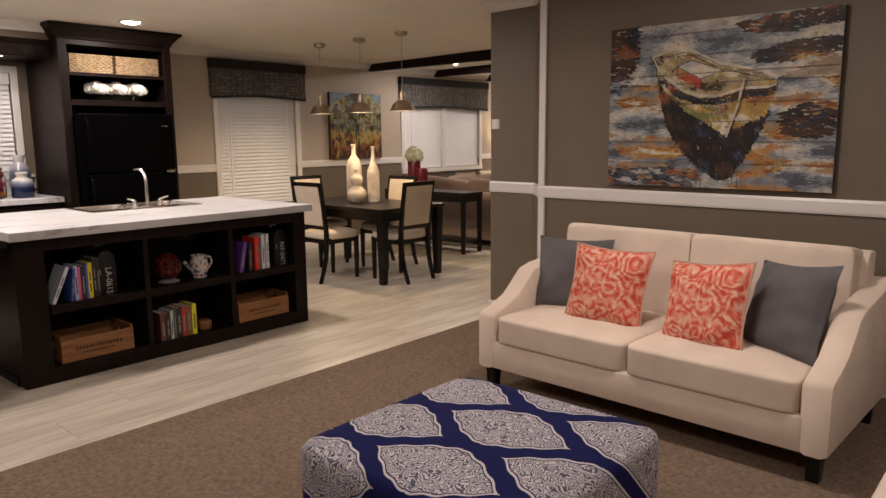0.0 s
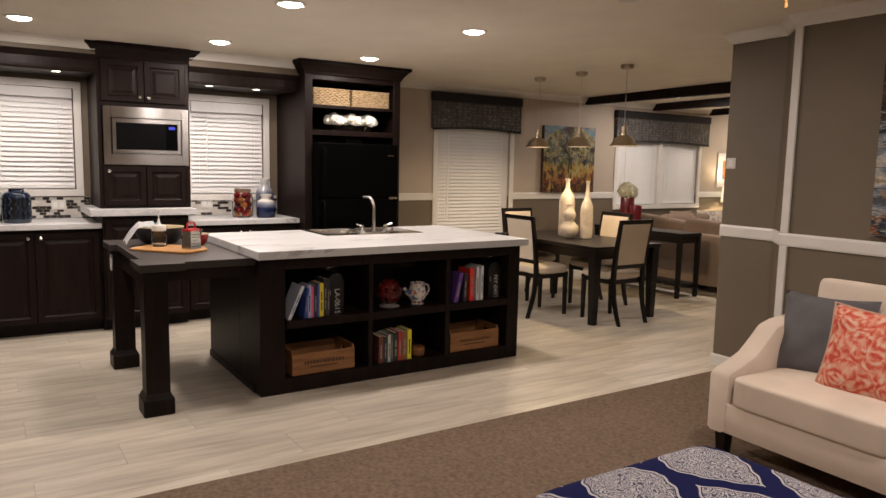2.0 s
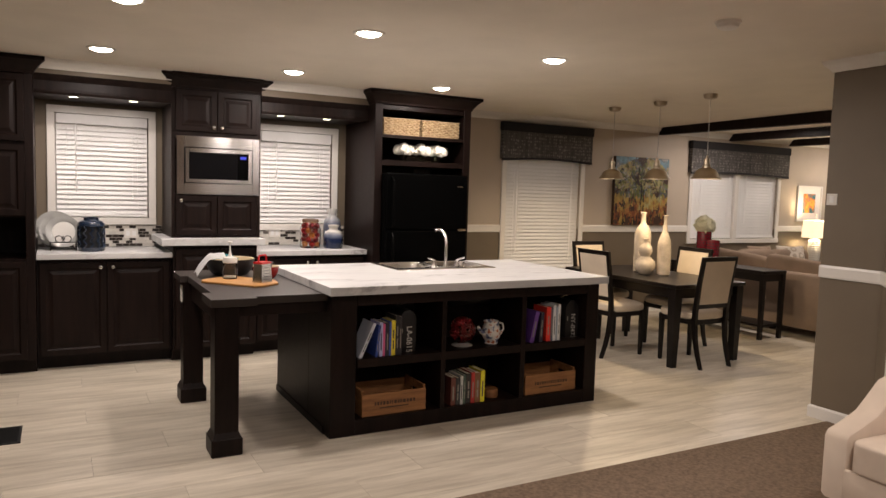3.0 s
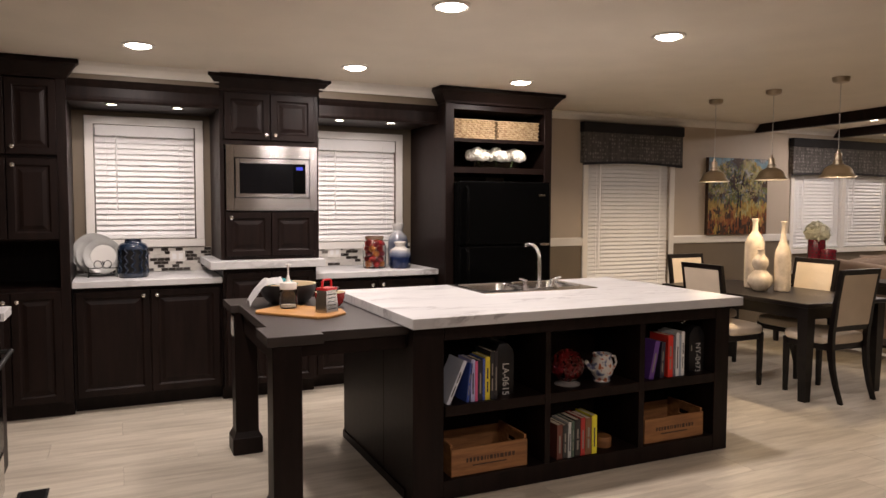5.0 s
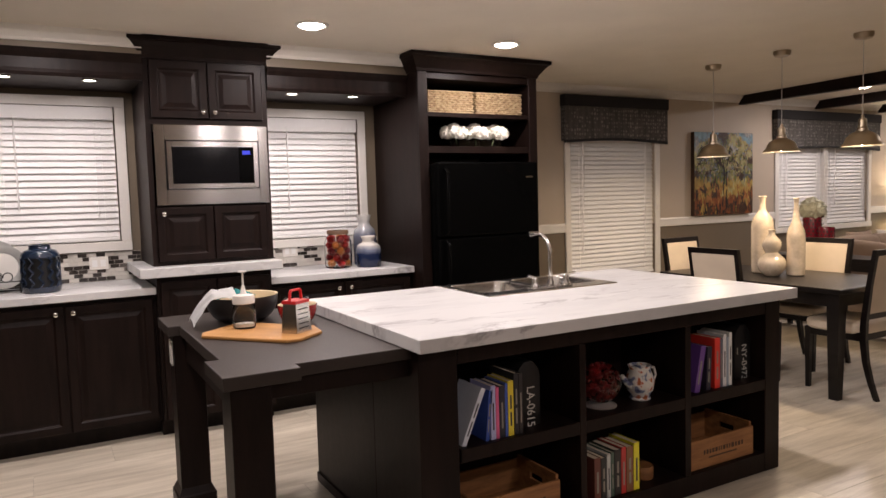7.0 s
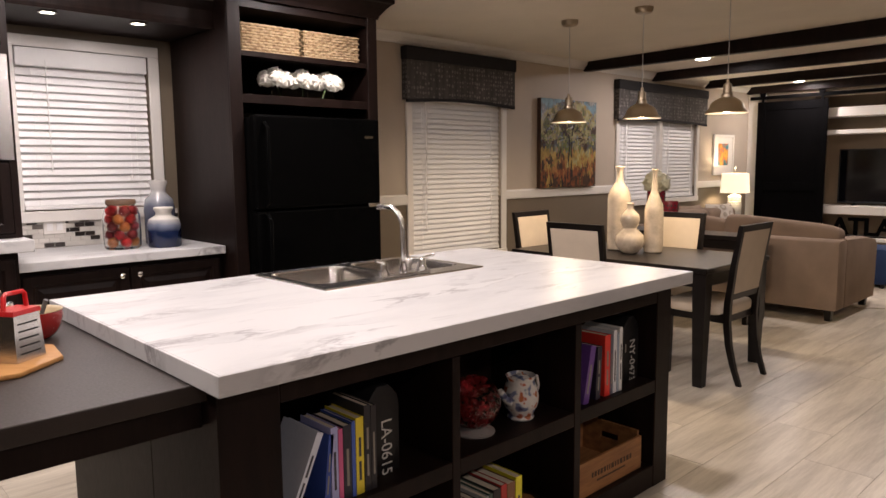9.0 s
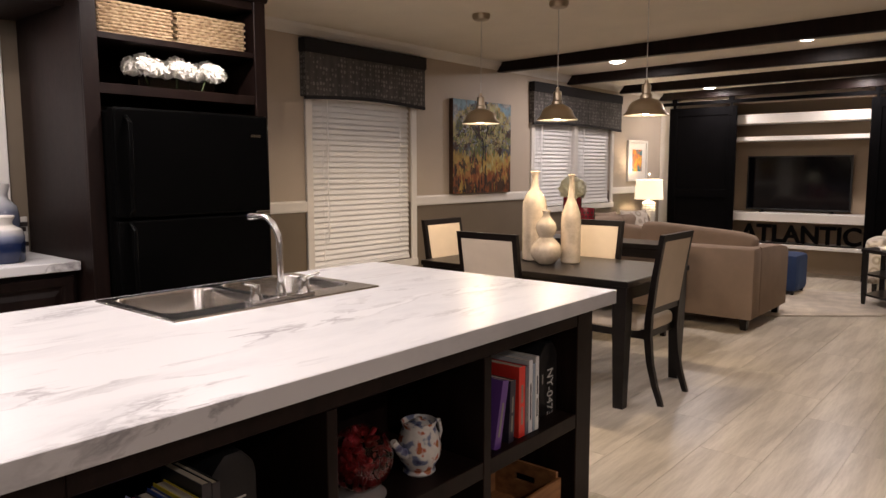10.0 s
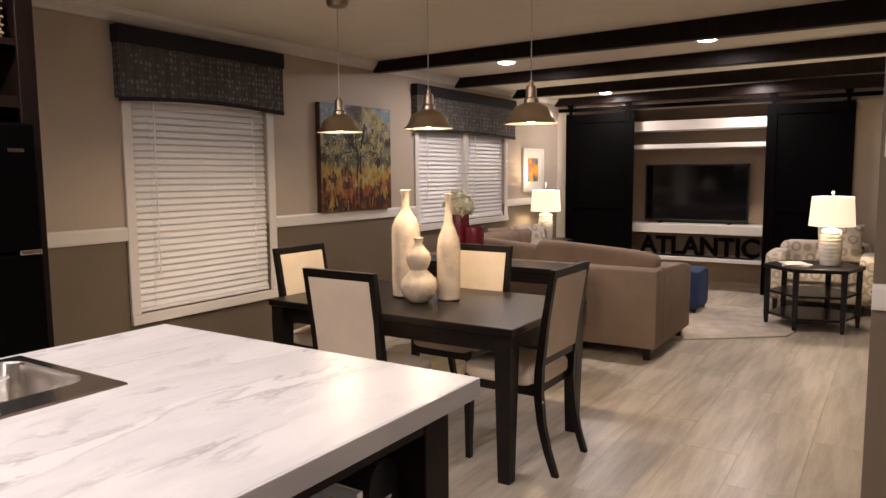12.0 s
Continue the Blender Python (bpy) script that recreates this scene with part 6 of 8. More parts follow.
RED = mat("dark_red_glaze", (0.20, 0.008, 0.022), 0.22, var=0.2, bump=0.02, coat=0.5)
for x, y, r, h, label in ((-6.43, 7.03, 0.085, 0.37, "tall pierced dark red ceramic vase"), (-6.265, 7.0, 0.075, 0.275, "short pierced dark red ceramic vase")):
    ob = thing("pierced_vase", (x, y, 0.7575), label, "vase", "dark red vases")
    bm = bmesh.new()
    z0 = 0.7575
    lathe(bm, [(0, 0), (r * 0.96, 0), (r, 0.01), (r, h - 0.01), (r * 0.96, h), (r * 0.88, h), (r * 0.88, 0.02), (0, 0.02)], (x, y, z0), 28)
    part("body", bm, RED, ob, "", True)
    # no holes are cut: black discs on the wall paint the shade inside them
    bm = bmesh.new()
    rows = int(h / 0.035)
    for i in range(rows):
        for k in range(14):
            a = 2 * math.pi * (k + 0.5 * (i % 2)) / 14
            bmesh.ops.create_circle(bm, cap_ends=True, segments=8, radius=0.009, matrix=Matrix.Translation((x + (r + 0.0012) * math.cos(a), y + (r + 0.0012) * math.sin(a), z0 + 0.03 + i * 0.034)) @ Matrix.Rotation(a, 4, "Z") @ Matrix.Rotation(radians(90), 4, "Y"))
    hl = part("piercings", bm, VALANCE, ob, "black discs standing in for the shaded holes")
    hl["kind"] = "stuff"


def bloom(bm, c, r, n, seed, petal=0.02):
    """A rounded head of many small tilted petals round a full heart."""
    rnd = random.Random(seed)
    bmesh.ops.create_icosphere(bm, subdivisions=2, radius=r * 0.86, matrix=Matrix.Translation(c))
    for i in range(n):
        zz = rnd.uniform(-0.55, 1)
        a = rnd.uniform(0, 2 * math.pi)
        s = math.sqrt(max(0, 1 - zz * zz))
        d = Vector((s * math.cos(a), s * math.sin(a), zz))
        p = Vector(c) + d * r * rnd.uniform(0.82, 1.05)
        q = (d + Vector((rnd.uniform(-0.45, 0.45), rnd.uniform(-0.45, 0.45), rnd.uniform(-0.3, 0.45)))).normalized()
        u = q.orthogonal().normalized()
        u = Matrix.Rotation(rnd.uniform(0, 6.28), 3, q) @ u
        w = q.cross(u)
        k = petal * rnd.uniform(0.7, 1.2)
        vs = [bm.verts.new(p + u * k * x + w * k * y + q * k * z) for x, y, z in ((-1, 0, 0.25), (0, -0.8, -0.1), (1, 0, 0.25), (0, 0.8, -0.1))]
        bm.faces.new(vs[:3])
        bm.faces.new((vs[0], vs[2], vs[3]))
    return bm


PETAL = mat("white_petals", (0.84, 0.81, 0.72), 0.7, var=0.1, bump=0)
PETALG = mat("greenish_petals", (0.84, 0.82, 0.62), 0.7, var=0.15, bump=0)
STEM = mat("green_stem", (0.06, 0.09, 0.03), 0.7)
fl = thing("hydrangea", (-6.43, 7.03, 1.0), "pale green hydrangea head in a red vase", "flowers")
bm = bmesh.new()
bloom(bm, (-6.43, 7.03, 1.195), 0.115, 300, 5, 0.03)
part("bloom", bm, PETALG, fl)["kind"] = "stuff"
part("stem", tube(bmesh.new(), [(-6.43, 7.03, 0.78), (-6.43, 7.03, 1.20)], 0.006, 8), STEM, fl)

# ---------- sectional of the family room ----------
SHIFT = 0.045
sec = thing("sectional_sofa", (-6.1, 7.95, 0), "taupe fabric corner sofa with loose back cushions", "sofa")
GX0, GX1, GY0, GY1 = -7.22, -4.935, 7.465, 8.50
part("base", one((GX0, GY0 + 0.02, 0.10), (GX1 - 0.18, GY1 - 0.04, 0.30), 0.02, 2), TAUPEFAB, sec, "", True)
part("side_base", one((GX0, GY1 - 0.04, 0.10), (-6.30, 9.75, 0.30), 0.02, 2), TAUPEFAB, sec, "", True)
bm = bmesh.new()
prism(bm, [(GY0, 0.10), (GY0 + 0.20, 0.10), (GY0 + 0.21, 0.68), (GY0 + 0.17, 0.71), (GY0 + 0.02, 0.71), (GY0, 0.69)], "x", GX0, GX1 - 0.002, 0.015)
part("back", bm, TAUPEFAB, sec, "", True)
part("side_back", one((GX0, GY0 + 0.21, 0.10), (GX0 + 0.2, 9.75, 0.70), 0.02, 2), TAUPEFAB, sec, "", True)
bm = bmesh.new()
prism(bm, [(GY0 + 0.21, 0.10), (GY1, 0.10), (GY1 + 0.02, 0.60), (GY1 - 0.03, 0.655), (GY1 - 0.25, 0.69), (GY0 + 0.21, 0.71)], "x", GX1 - 0.18, GX1, 0.02)
part("arm", bm, TAUPEFAB, sec, "padded side arm", True)
for a, b in ((-6.30, -5.72), (-5.72, -5.14)):
    part("seat_cushion", soft(bmesh.new(), ((a + b) / 2, 8.06, 0.385), ((b - a) / 2 - 0.004, 0.40, 0.085), 8, 10, 0.02), TAUPEFAB, sec, "", True)
for a, b in ((8.50, 9.12), (9.12, 9.74)):
    part("seat_cushion", soft(bmesh.new(), (-6.68, (a + b) / 2, 0.385), (0.36, (b - a) / 2 - 0.004, 0.085), 8, 10, 0.02), TAUPEFAB, sec, "", True)
for a, b, zz, tw in ((-6.92, -6.02, 0.70, 2), (-6.06, -5.01, 0.69, 2)):
    part("back_cushion", soft(bmesh.new(), ((a + b) / 2, GY0 + 0.28, zz), ((b - a) / 2, 0.105, 0.165), 7, 16, 0, Matrix.Rotation(radians(2 * tw), 3, "Y") @ Matrix.Rotation(radians(-9), 3, "X")), TAUPEFAB, sec, "plump loose back cushion", True)
for a, b in ((8.30, 9.0), (9.02, 9.7)):
    part("back_cushion", soft(bmesh.new(), (GX0 + 0.28, (a + b) / 2, 0.66), (0.12, (b - a) / 2, 0.19), 4.5, 12), TAUPEFAB, sec, "plump loose back cushion", True)
for x, y in ((GX1 - 0.08, GY0 + 0.06), (GX1 - 0.08, GY1 - 0.06), (-7.1, GY0 + 0.06), (-6.4, 9.66)):
    part("foot", post(bmesh.new(), [(x, y, 0, 0.05, 0.05), (x, y, 0.102, 0.065, 0.065)]), BLACKWOOD, sec)
SPOT = ring_print("dotted_print", 8.0, 0.35, (0.58, 0.52, 0.45), (0.36, 0.31, 0.25), (0.03, 0.028, 0.03))
pillow(pose(-6.93, 8.75, 0.72, -18, 0, 82), 0.42, 0.36, 0.15, TAUPEFAB, "taupe throw pillow on the corner sofa", 6)
pillow(pose(-6.86, 9.30, 0.72, -18, 0, 70), 0.44, 0.36, 0.15, SPOT, "pale dotted throw pillow on the corner sofa", 7)

# rug, cube, end tables and lamps
RUG = mat("cream_shag_rug", (0.74, 0.66, 0.56), 0.95, var=0.12, scale=7, bscale=90, bump=1.0, depth=0.02, spec=0.1)
bm = bmesh.new()
prism(bm, [(-6.75, 8.45), (-4.99, 8.28), (-4.20, 8.92), (-4.02, 10.1), (-6.75, 10.2)], "z", 0.0, 0.014, 0.004)
solid("area_rug", bm, RUG, "cream shag area rug on pale plank floor", "rug", smooth=True)
BLUE = mat("blue_ottoman_fabric", (0.012, 0.035, 0.11), 0.8, var=0.15, bscale=300, bump=0.3)
cub = thing("cube_ottoman", (-5.37, 9.75, 0.014), "small cube ottoman in deep blue fabric", "ottoman")
part("cushion", soft(bmesh.new(), (-5.33, 9.74, 0.25), (0.24, 0.24, 0.20), 14, 8, 0.01), BLUE, cub, "", True)
for sx in (-1, 1):
    for sy in (-1, 1):
        part("foot", post(bmesh.new(), [(-5.33 + sx * 0.19, 9.74 + sy * 0.19, 0.0141, 0.03, 0.03), (-5.33 + sx * 0.19, 9.74 + sy * 0.19, 0.06, 0.04, 0.04)]), BLACKWOOD, cub)


def hexagon(cx, cy, r, off=0):
    return [(cx + r * math.cos(radians(60 * k + off)), cy + r * math.sin(radians(60 * k + off))) for k in range(6)]


def end_table(cx, cy, r, h, label):
    ob = thing("end_table", (cx, cy, 0), label, "table", "end tables")
    part("top", prism(bmesh.new(), hexagon(cx, cy, r, 15), "z", h - 0.035, h, 0.004), BLACKWOOD, ob)
    for z in (0.10, 0.31):
        part("shelf", prism(bmesh.new(), hexagon(cx, cy, r - 0.05, 15), "z", z, z + 0.022), BLACKWOOD, ob)
    for x, y in hexagon(cx, cy, r - 0.045, 15):
        part("leg", post(bmesh.new(), [(x, y, 0, 0.03, 0.03), (x, y, 0.12, 0.045, 0.045), (x, y, h - 0.034, 0.05, 0.05)]), BLACKWOOD, ob)


end_table(-4.07, 9.55, 0.435, 0.58, "black hexagonal end table with two lower shelves")
end_table(-7.02, 10.16, 0.28, 0.645, "black hexagonal end table in the corner")
SHADE = bpy.data.materials.new("lamp_shade_linen")
SHADE.use_nodes = True
_b = SHADE.node_tree.nodes["Principled BSDF"]
_b.inputs["Base Color"].default_value = (0.85, 0.78, 0.64, 1)
_b.inputs["Roughness"].default_value = 0.9
_b.inputs["Emission Color"].default_value = (1.0, 0.80, 0.52, 1)
_b.inputs["Emission Strength"].default_value = 0.95
LAMPBASE = mat("white_ribbed_ceramic", (0.72, 0.69, 0.63), 0.25, var=0.04, bump=0.02)


def table_lamp(x, y, z, s, label):
    ob = thing("table_lamp", (x, y, z), label, "lamp", "table lamps")
    prof = [(0, 0), (0.085, 0)]
    for i in range(9):
        zz = 0.01 + i * 0.034
        r = 0.088 + 0.012 * math.sin(math.pi * i / 8)
        prof += [(r, zz), (r + 0.006, zz + 0.017), (r, zz + 0.032)]
    prof += [(0.06, 0.33), (0.02, 0.335), (0.012, 0.36), (0, 0.36)]
    part("base", lathe(bmesh.new(), [(r * s * 0.93, h * s) for r, h in prof], (x, y, z + 0.0005), 32), LAMPBASE, ob, "ribbed white ceramic base", True)
    part("shade", lathe(bmesh.new(), [(r * s * 0.93, h * s) for r, h in ((0.205, 0.36), (0.185, 0.625), (0.182, 0.625), (0.202, 0.36))], (x, y, z), 36), SHADE, ob, "glowing cream linen drum shade", True)
    part("finial", lathe(bmesh.new(), [(0, 0.63), (0.004, 0.63), (0.004, 0.66), (0.014, 0.67), (0.012, 0.69), (0, 0.695)], (x, y, z), 14), LAMPBASE, ob, "", True)
    part("harp", tube(bmesh.new(), [(x, y, z + 0.35 * s), (x, y, z + 0.63 * s)], 0.003, 6), NICKEL, ob)
    bulb_lamp("table_lamp_light", x, y, z + 0.47 * s, LAMP_W, 0.04, (1.0, 0.80, 0.58))


table_lamp(-3.94, 9.60, 0.58, 1.02, "white ribbed table lamp with glowing drum shade, lit")
table_lamp(-7.06, 10.10, 0.645, 0.96, "white ribbed table lamp with glowing drum shade, lit")
bk = thing("magazine_stack", (-4.22, 9.46, 0.5805), "small stack of pale magazines on the end table", "magazines")
for k in range(3):
    bm = one((-0.11, -0.14, 0), (0.11, 0.14, 0.006), 0.001)
    bmesh.ops.transform(bm, matrix=pose(-4.22, 9.46, 0.5805 + k * 0.0065, 0, 0, 10 + 9 * k), verts=bm.verts[:])
    part("magazine", bm, (TRIM, CHAIRFAB, TRIM)[k], bk)

# patterned armchair
ac = thing("armchair", (-4.12, 10.50, 0), "armchair in pale dotted fabric beside the end table", "armchair")
part("base", one((-4.54, 10.20, 0.12), (-3.62, 10.88, 0.32), 0.03, 2), SPOT, ac, "", True)
part("back", soft(bmesh.new(), (-4.08, 10.84, 0.42), (0.44, 0.10, 0.28), 9, 10), SPOT, ac, "", True)
for x in (-4.50, -3.64):
    part("arm", soft(bmesh.new(), (x, 10.50, 0.37), (0.085, 0.34, 0.24), 9, 10), SPOT, ac, "", True)
part("seat_cushion", soft(bmesh.new(), (-4.07, 10.46, 0.40), (0.345, 0.30, 0.085), 8, 10, 0.02), SPOT, ac, "", True)
for sx in (-0.36, 0.42):
    for y in (10.26, 10.82):
        part("foot", post(bmesh.new(), [(-4.12 + sx, y, 0, 0.04, 0.04), (-4.12 + sx, y, 0.125, 0.05, 0.05)]), BLACKWOOD, ac)
pillow(pose(-3.93, 10.64, 0.70, -20, 0, 5), 0.44, 0.42, 0.15, SPOT, "pale dotted throw pillow on the armchair", 9)

# ---------- television recess and sliding doors ----------
unit = thing("built_in_shelves", (-5.576, YF + 0.4, 0), "white painted shelves built into the television recess", "shelves")
for z, t, d in ((0.353, 0.045, 0.465), (0.694, 0.106, 0.465), (1.746, 0.055, 0.40), (1.973, 0.12, 0.40)):
    part("shelf", one((-6.462, YF + 0.05, z), (-4.690, YF + 0.05 + d - 0.005, z + t), 0.003), TRIM, unit)
tv = thing("television", (-5.661, YF + 0.38, 0.801), "flat black television standing on a white shelf, off", "television")
TVY = YF + 0.38
part("bezel", boxes(((-6.305 + SHIFT, TVY, 0.828), (-6.289 + SHIFT, TVY + 0.04, 1.553)), ((-5.042 + SHIFT, TVY, 0.828), (-5.026 + SHIFT, TVY + 0.04, 1.553)), ((-6.289 + SHIFT, TVY, 0.828), (-5.042 + SHIFT, TVY + 0.04, 0.849)), ((-6.289 + SHIFT, TVY, 1.537), (-5.042 + SHIFT, TVY + 0.04, 1.553)), bev=0.002), BLACKPLASTIC, tv)
part("screen", one((-6.289 + SHIFT, TVY + 0.004, 0.849), (-5.042 + SHIFT, TVY + 0.035, 1.537)), SCREEN, tv, "dark glossy screen")
for x in (-6.046, -5.190):
    part("foot", boxes(((x - 0.015, TVY - 0.08, 0.800), (x + 0.015, TVY + 0.14, 0.814)), ((x - 0.012, TVY + 0.01, 0.814), (x + 0.012, TVY + 0.03, 0.828))), BLACKPLASTIC, tv)

BARN = mat("black_door_paint", (0.0022, 0.002, 0.0023), 0.65, spec=0.03, var=0.2, scale=5, bscale=60, stretch=(6, 6, 0.8), bump=0.1)
trk = thing("door_track", (-5.513, YF - 0.05, 2.242), "black steel sliding door track on the far wall", "track")
part("rail", one((-7.309, YF - 0.075, 2.248), (XP - 0.02, YF - 0.066, 2.295), 0.002), BARN, trk)
for x in (-7.098, -6.041, -5.037, -3.927):
    part("standoff", one((x - 0.012, YF - 0.066, 2.258), (x + 0.012, YF - 0.0005, 2.285)), BARN, trk)
for x0, x1 in ((-7.203, -6.289), (-4.746, -3.864)):
    ob = thing("barn_door", ((x0 + x1) / 2, YF - 0.07, 0.01), "black sliding barn door hung from a steel track", "door", "sliding barn doors")
    y0, y1 = YF - 0.062, YF - 0.022
    part("panel", one((x0 + 0.005, y0 + 0.012, 0.02), (x1 - 0.005, y1 - 0.002, 2.211)), BARN, ob)
    for a, b in ((x0, x0 + 0.11), (x1 - 0.11, x1)):
        part("stile", one((a, y0, 0.015), (b, y0 + 0.012, 2.216), 0.002), BARN, ob)
    for z in (0.015, 0.995, 2.100):
        part("rail", one((x0 + 0.11, y0, z), (x1 - 0.11, y0 + 0.012, z + 0.11), 0.002), BARN, ob)
    for x in (x0 + 0.07, x1 - 0.07):
        hg = part("hanger", one((x - 0.02, y0 - 0.006, 2.084), (x + 0.02, y0 - 0.001, 2.348), 0.001), BARN, ob)
        bm = bmesh.new()
        lathe(bm, [(0, -0.008), (0.04, -0.008), (0.04, 0.008), (0, 0.008)], seg=20)
        bmesh.ops.transform(bm, matrix=pose(x, y0 - 0.016, 2.322, 90, 0, 0), verts=bm.verts[:])
        part("wheel", bm, BARN, hg, "", True)


def lettering(text, m, size, material, parent, extrude=0.002, name="lettering", bold=0.0):
    cu = bpy.data.curves.new(name, "FONT")
    cu.body, cu.size, cu.extrude, cu.offset = text, size, extrude, bold
    cu.align_x, cu.align_y = "CENTER", "CENTER"
    cu.materials.append(material)
    ob = new(name, cu)
    ob.parent = parent
    ob.matrix_parent_inverse = parent.matrix_basis.inverted() if parent.parent is None else Matrix()
    ob.matrix_basis = m
    return ob


sg = thing("word_sign", (-5.587, YF + 0.12, 0.400), "row of large black letters standing on a shelf", "sign")
lettering("ATLANTIC", pose(-5.512, YF + 0.14, 0.522, 90, 0, 0) @ Matrix.Diagonal((0.96, 1, 1, 1)), 0.314, BARN, sg, 0.02, "letters", 0.008)
part("foot_bar", one((-6.165, YF + 0.11, 0.401), (-4.86, YF + 0.17, 0.410)), BARN, sg)


# ---------- island cubbies ----------
XSPINE = -4.418


def book(y, z, t, h, d, col, lean=0.0, label="", x=XSPINE):
    ob = thing("book", (0, 0, 0), label, "book", "books in the island cubbies")
    c = mat("book_cover", tuple(min(0.75, 1.3 * v) for v in col), 0.4, var=0.08, bump=0.02)
    part("cover", boxes(((-0.002, 0, 0), (0, t, h)), ((-d, 0, 0), (-0.002, 0.0022, h)), ((-d, t - 0.0022, 0), (-0.002, t, h))), c, ob)
    part("page_block", one((-d + 0.004, 0.0024, 0.003), (-0.0025, t - 0.0024, h - 0.003)), PAGES, ob, "cream page block")
    if t > 0.014:
        rnd = random.Random(int(1000 * y))
        k = rnd.choice((1, 2))
        for i in range(k):
            zz = h * (0.18 + 0.62 * i / k)
            part("title_bar", one((0.0, t * 0.36, zz), (0.0008, t * 0.66, zz + h * 0.5 / k)), (TITLE_L if sum(col) < 0.7 else TITLE_D), ob)
    ob.matrix_basis = pose(x, y, z, -lean, 0, 0)
    return ob


PAGES = mat("book_pages", (0.62, 0.54, 0.40), 0.8, var=0.1, bscale=200, bump=0.2)
TITLE_L = mat("pale_spine_print", (0.26, 0.24, 0.2), 0.5, bump=0)
TITLE_D = mat("dark_spine_print", (0.05, 0.05, 0.06), 0.5, bump=0)
S1, S0 = 0.4745, 0.0985
book(1.773, S1 + 0.002, 0.020, 0.235, 0.17, (0.50, 0.52, 0.60), 24, "pale grey-blue book leaning in a cubby")
book(1.883, S1, 0.016, 0.20, 0.15, (0.03, 0.06, 0.25), 6, "dark blue book standing in a cubby")
book(1.910, S1, 0.022, 0.215, 0.15, (0.33, 0.33, 0.52), 0, "lavender book standing in a cubby")
book(1.934, S1, 0.014, 0.205, 0.15, (0.50, 0.09, 0.20), 0, "pink book standing in a cubby")
book(1.950, S1, 0.026, 0.21, 0.15, (0.02, 0.02, 0.03), 0, "black book standing in a cubby")
book(1.978, S1, 0.012, 0.215, 0.15, (0.05, 0.09, 0.32), 0, "blue book standing in a cubby")
book(1.992, S1, 0.026, 0.222, 0.15, (0.62, 0.46, 0.03), 0, "yellow book standing in a cubby")
book(2.021, S1, 0.022, 0.25, 0.17, (0.015, 0.015, 0.018), 0, "tall black book standing in a cubby")
book(2.045, S1, 0.018, 0.245, 0.17, (0.02, 0.018, 0.02), 0, "tall black book standing in a cubby")
book(3.055, S1 + 0.002, 0.034, 0.225, 0.16, (0.10, 0.04, 0.20), 12, "purple book leaning in a cubby")
book(3.135, S1, 0.03, 0.21, 0.16, (0.02, 0.016, 0.03), 3, "black book standing in a cubby")
book(3.195, S1, 0.036, 0.245, 0.16, (0.55, 0.03, 0.02), 0, "bright red book standing in a cubby")
book(3.234, S1, 0.018, 0.24, 0.16, (0.10, 0.10, 0.13), 0, "grey book standing in a cubby")
book(3.255, S1, 0.022, 0.255, 0.16, (0.62, 0.62, 0.62), 0, "white book standing in a cubby")
book(3.28, S1, 0.014, 0.24, 0.16, (0.25, 0.30, 0.36), 0, "blue-grey book standing in a cubby")
book(3.297, S1, 0.02, 0.26, 0.17, (0.60, 0.58, 0.56), 0, "white book standing in a cubby")
for y, t, h, c, lab in ((2.43, 0.035, 0.19, (0.10, 0.03, 0.02), "dark brown book standing in a cubby"), (2.468, 0.03, 0.185, (0.02, 0.02, 0.02), "black book standing in a cubby"), (2.502, 0.02, 0.195, (0.38, 0.38, 0.36), "grey book standing in a cubby"), (2.525, 0.018, 0.20, (0.05, 0.08, 0.06), "dark green book standing in a cubby"), (2.546, 0.036, 0.205, (0.018, 0.015, 0.015), "black book standing in a cubby"), (2.585, 0.028, 0.21, (0.34, 0.025, 0.02), "red book standing in a cubby"), (2.616, 0.04, 0.205, (0.16, 0.07, 0.03), "brown book standing in a cubby"), (2.66, 0.032, 0.215, (0.66, 0.52, 0.02), "yellow book standing in a cubby")):
    book(y, S0, t, h, 0.16, c, 0, lab, XSPINE + 0.005)

DARKTIN = mat("black_tin", (0.016, 0.015, 0.015), 0.45, 0.4, var=0.2, bump=0.05)
STENCIL = mat("white_stencil", (0.62, 0.60, 0.55), 0.7, var=0.15, bump=0)


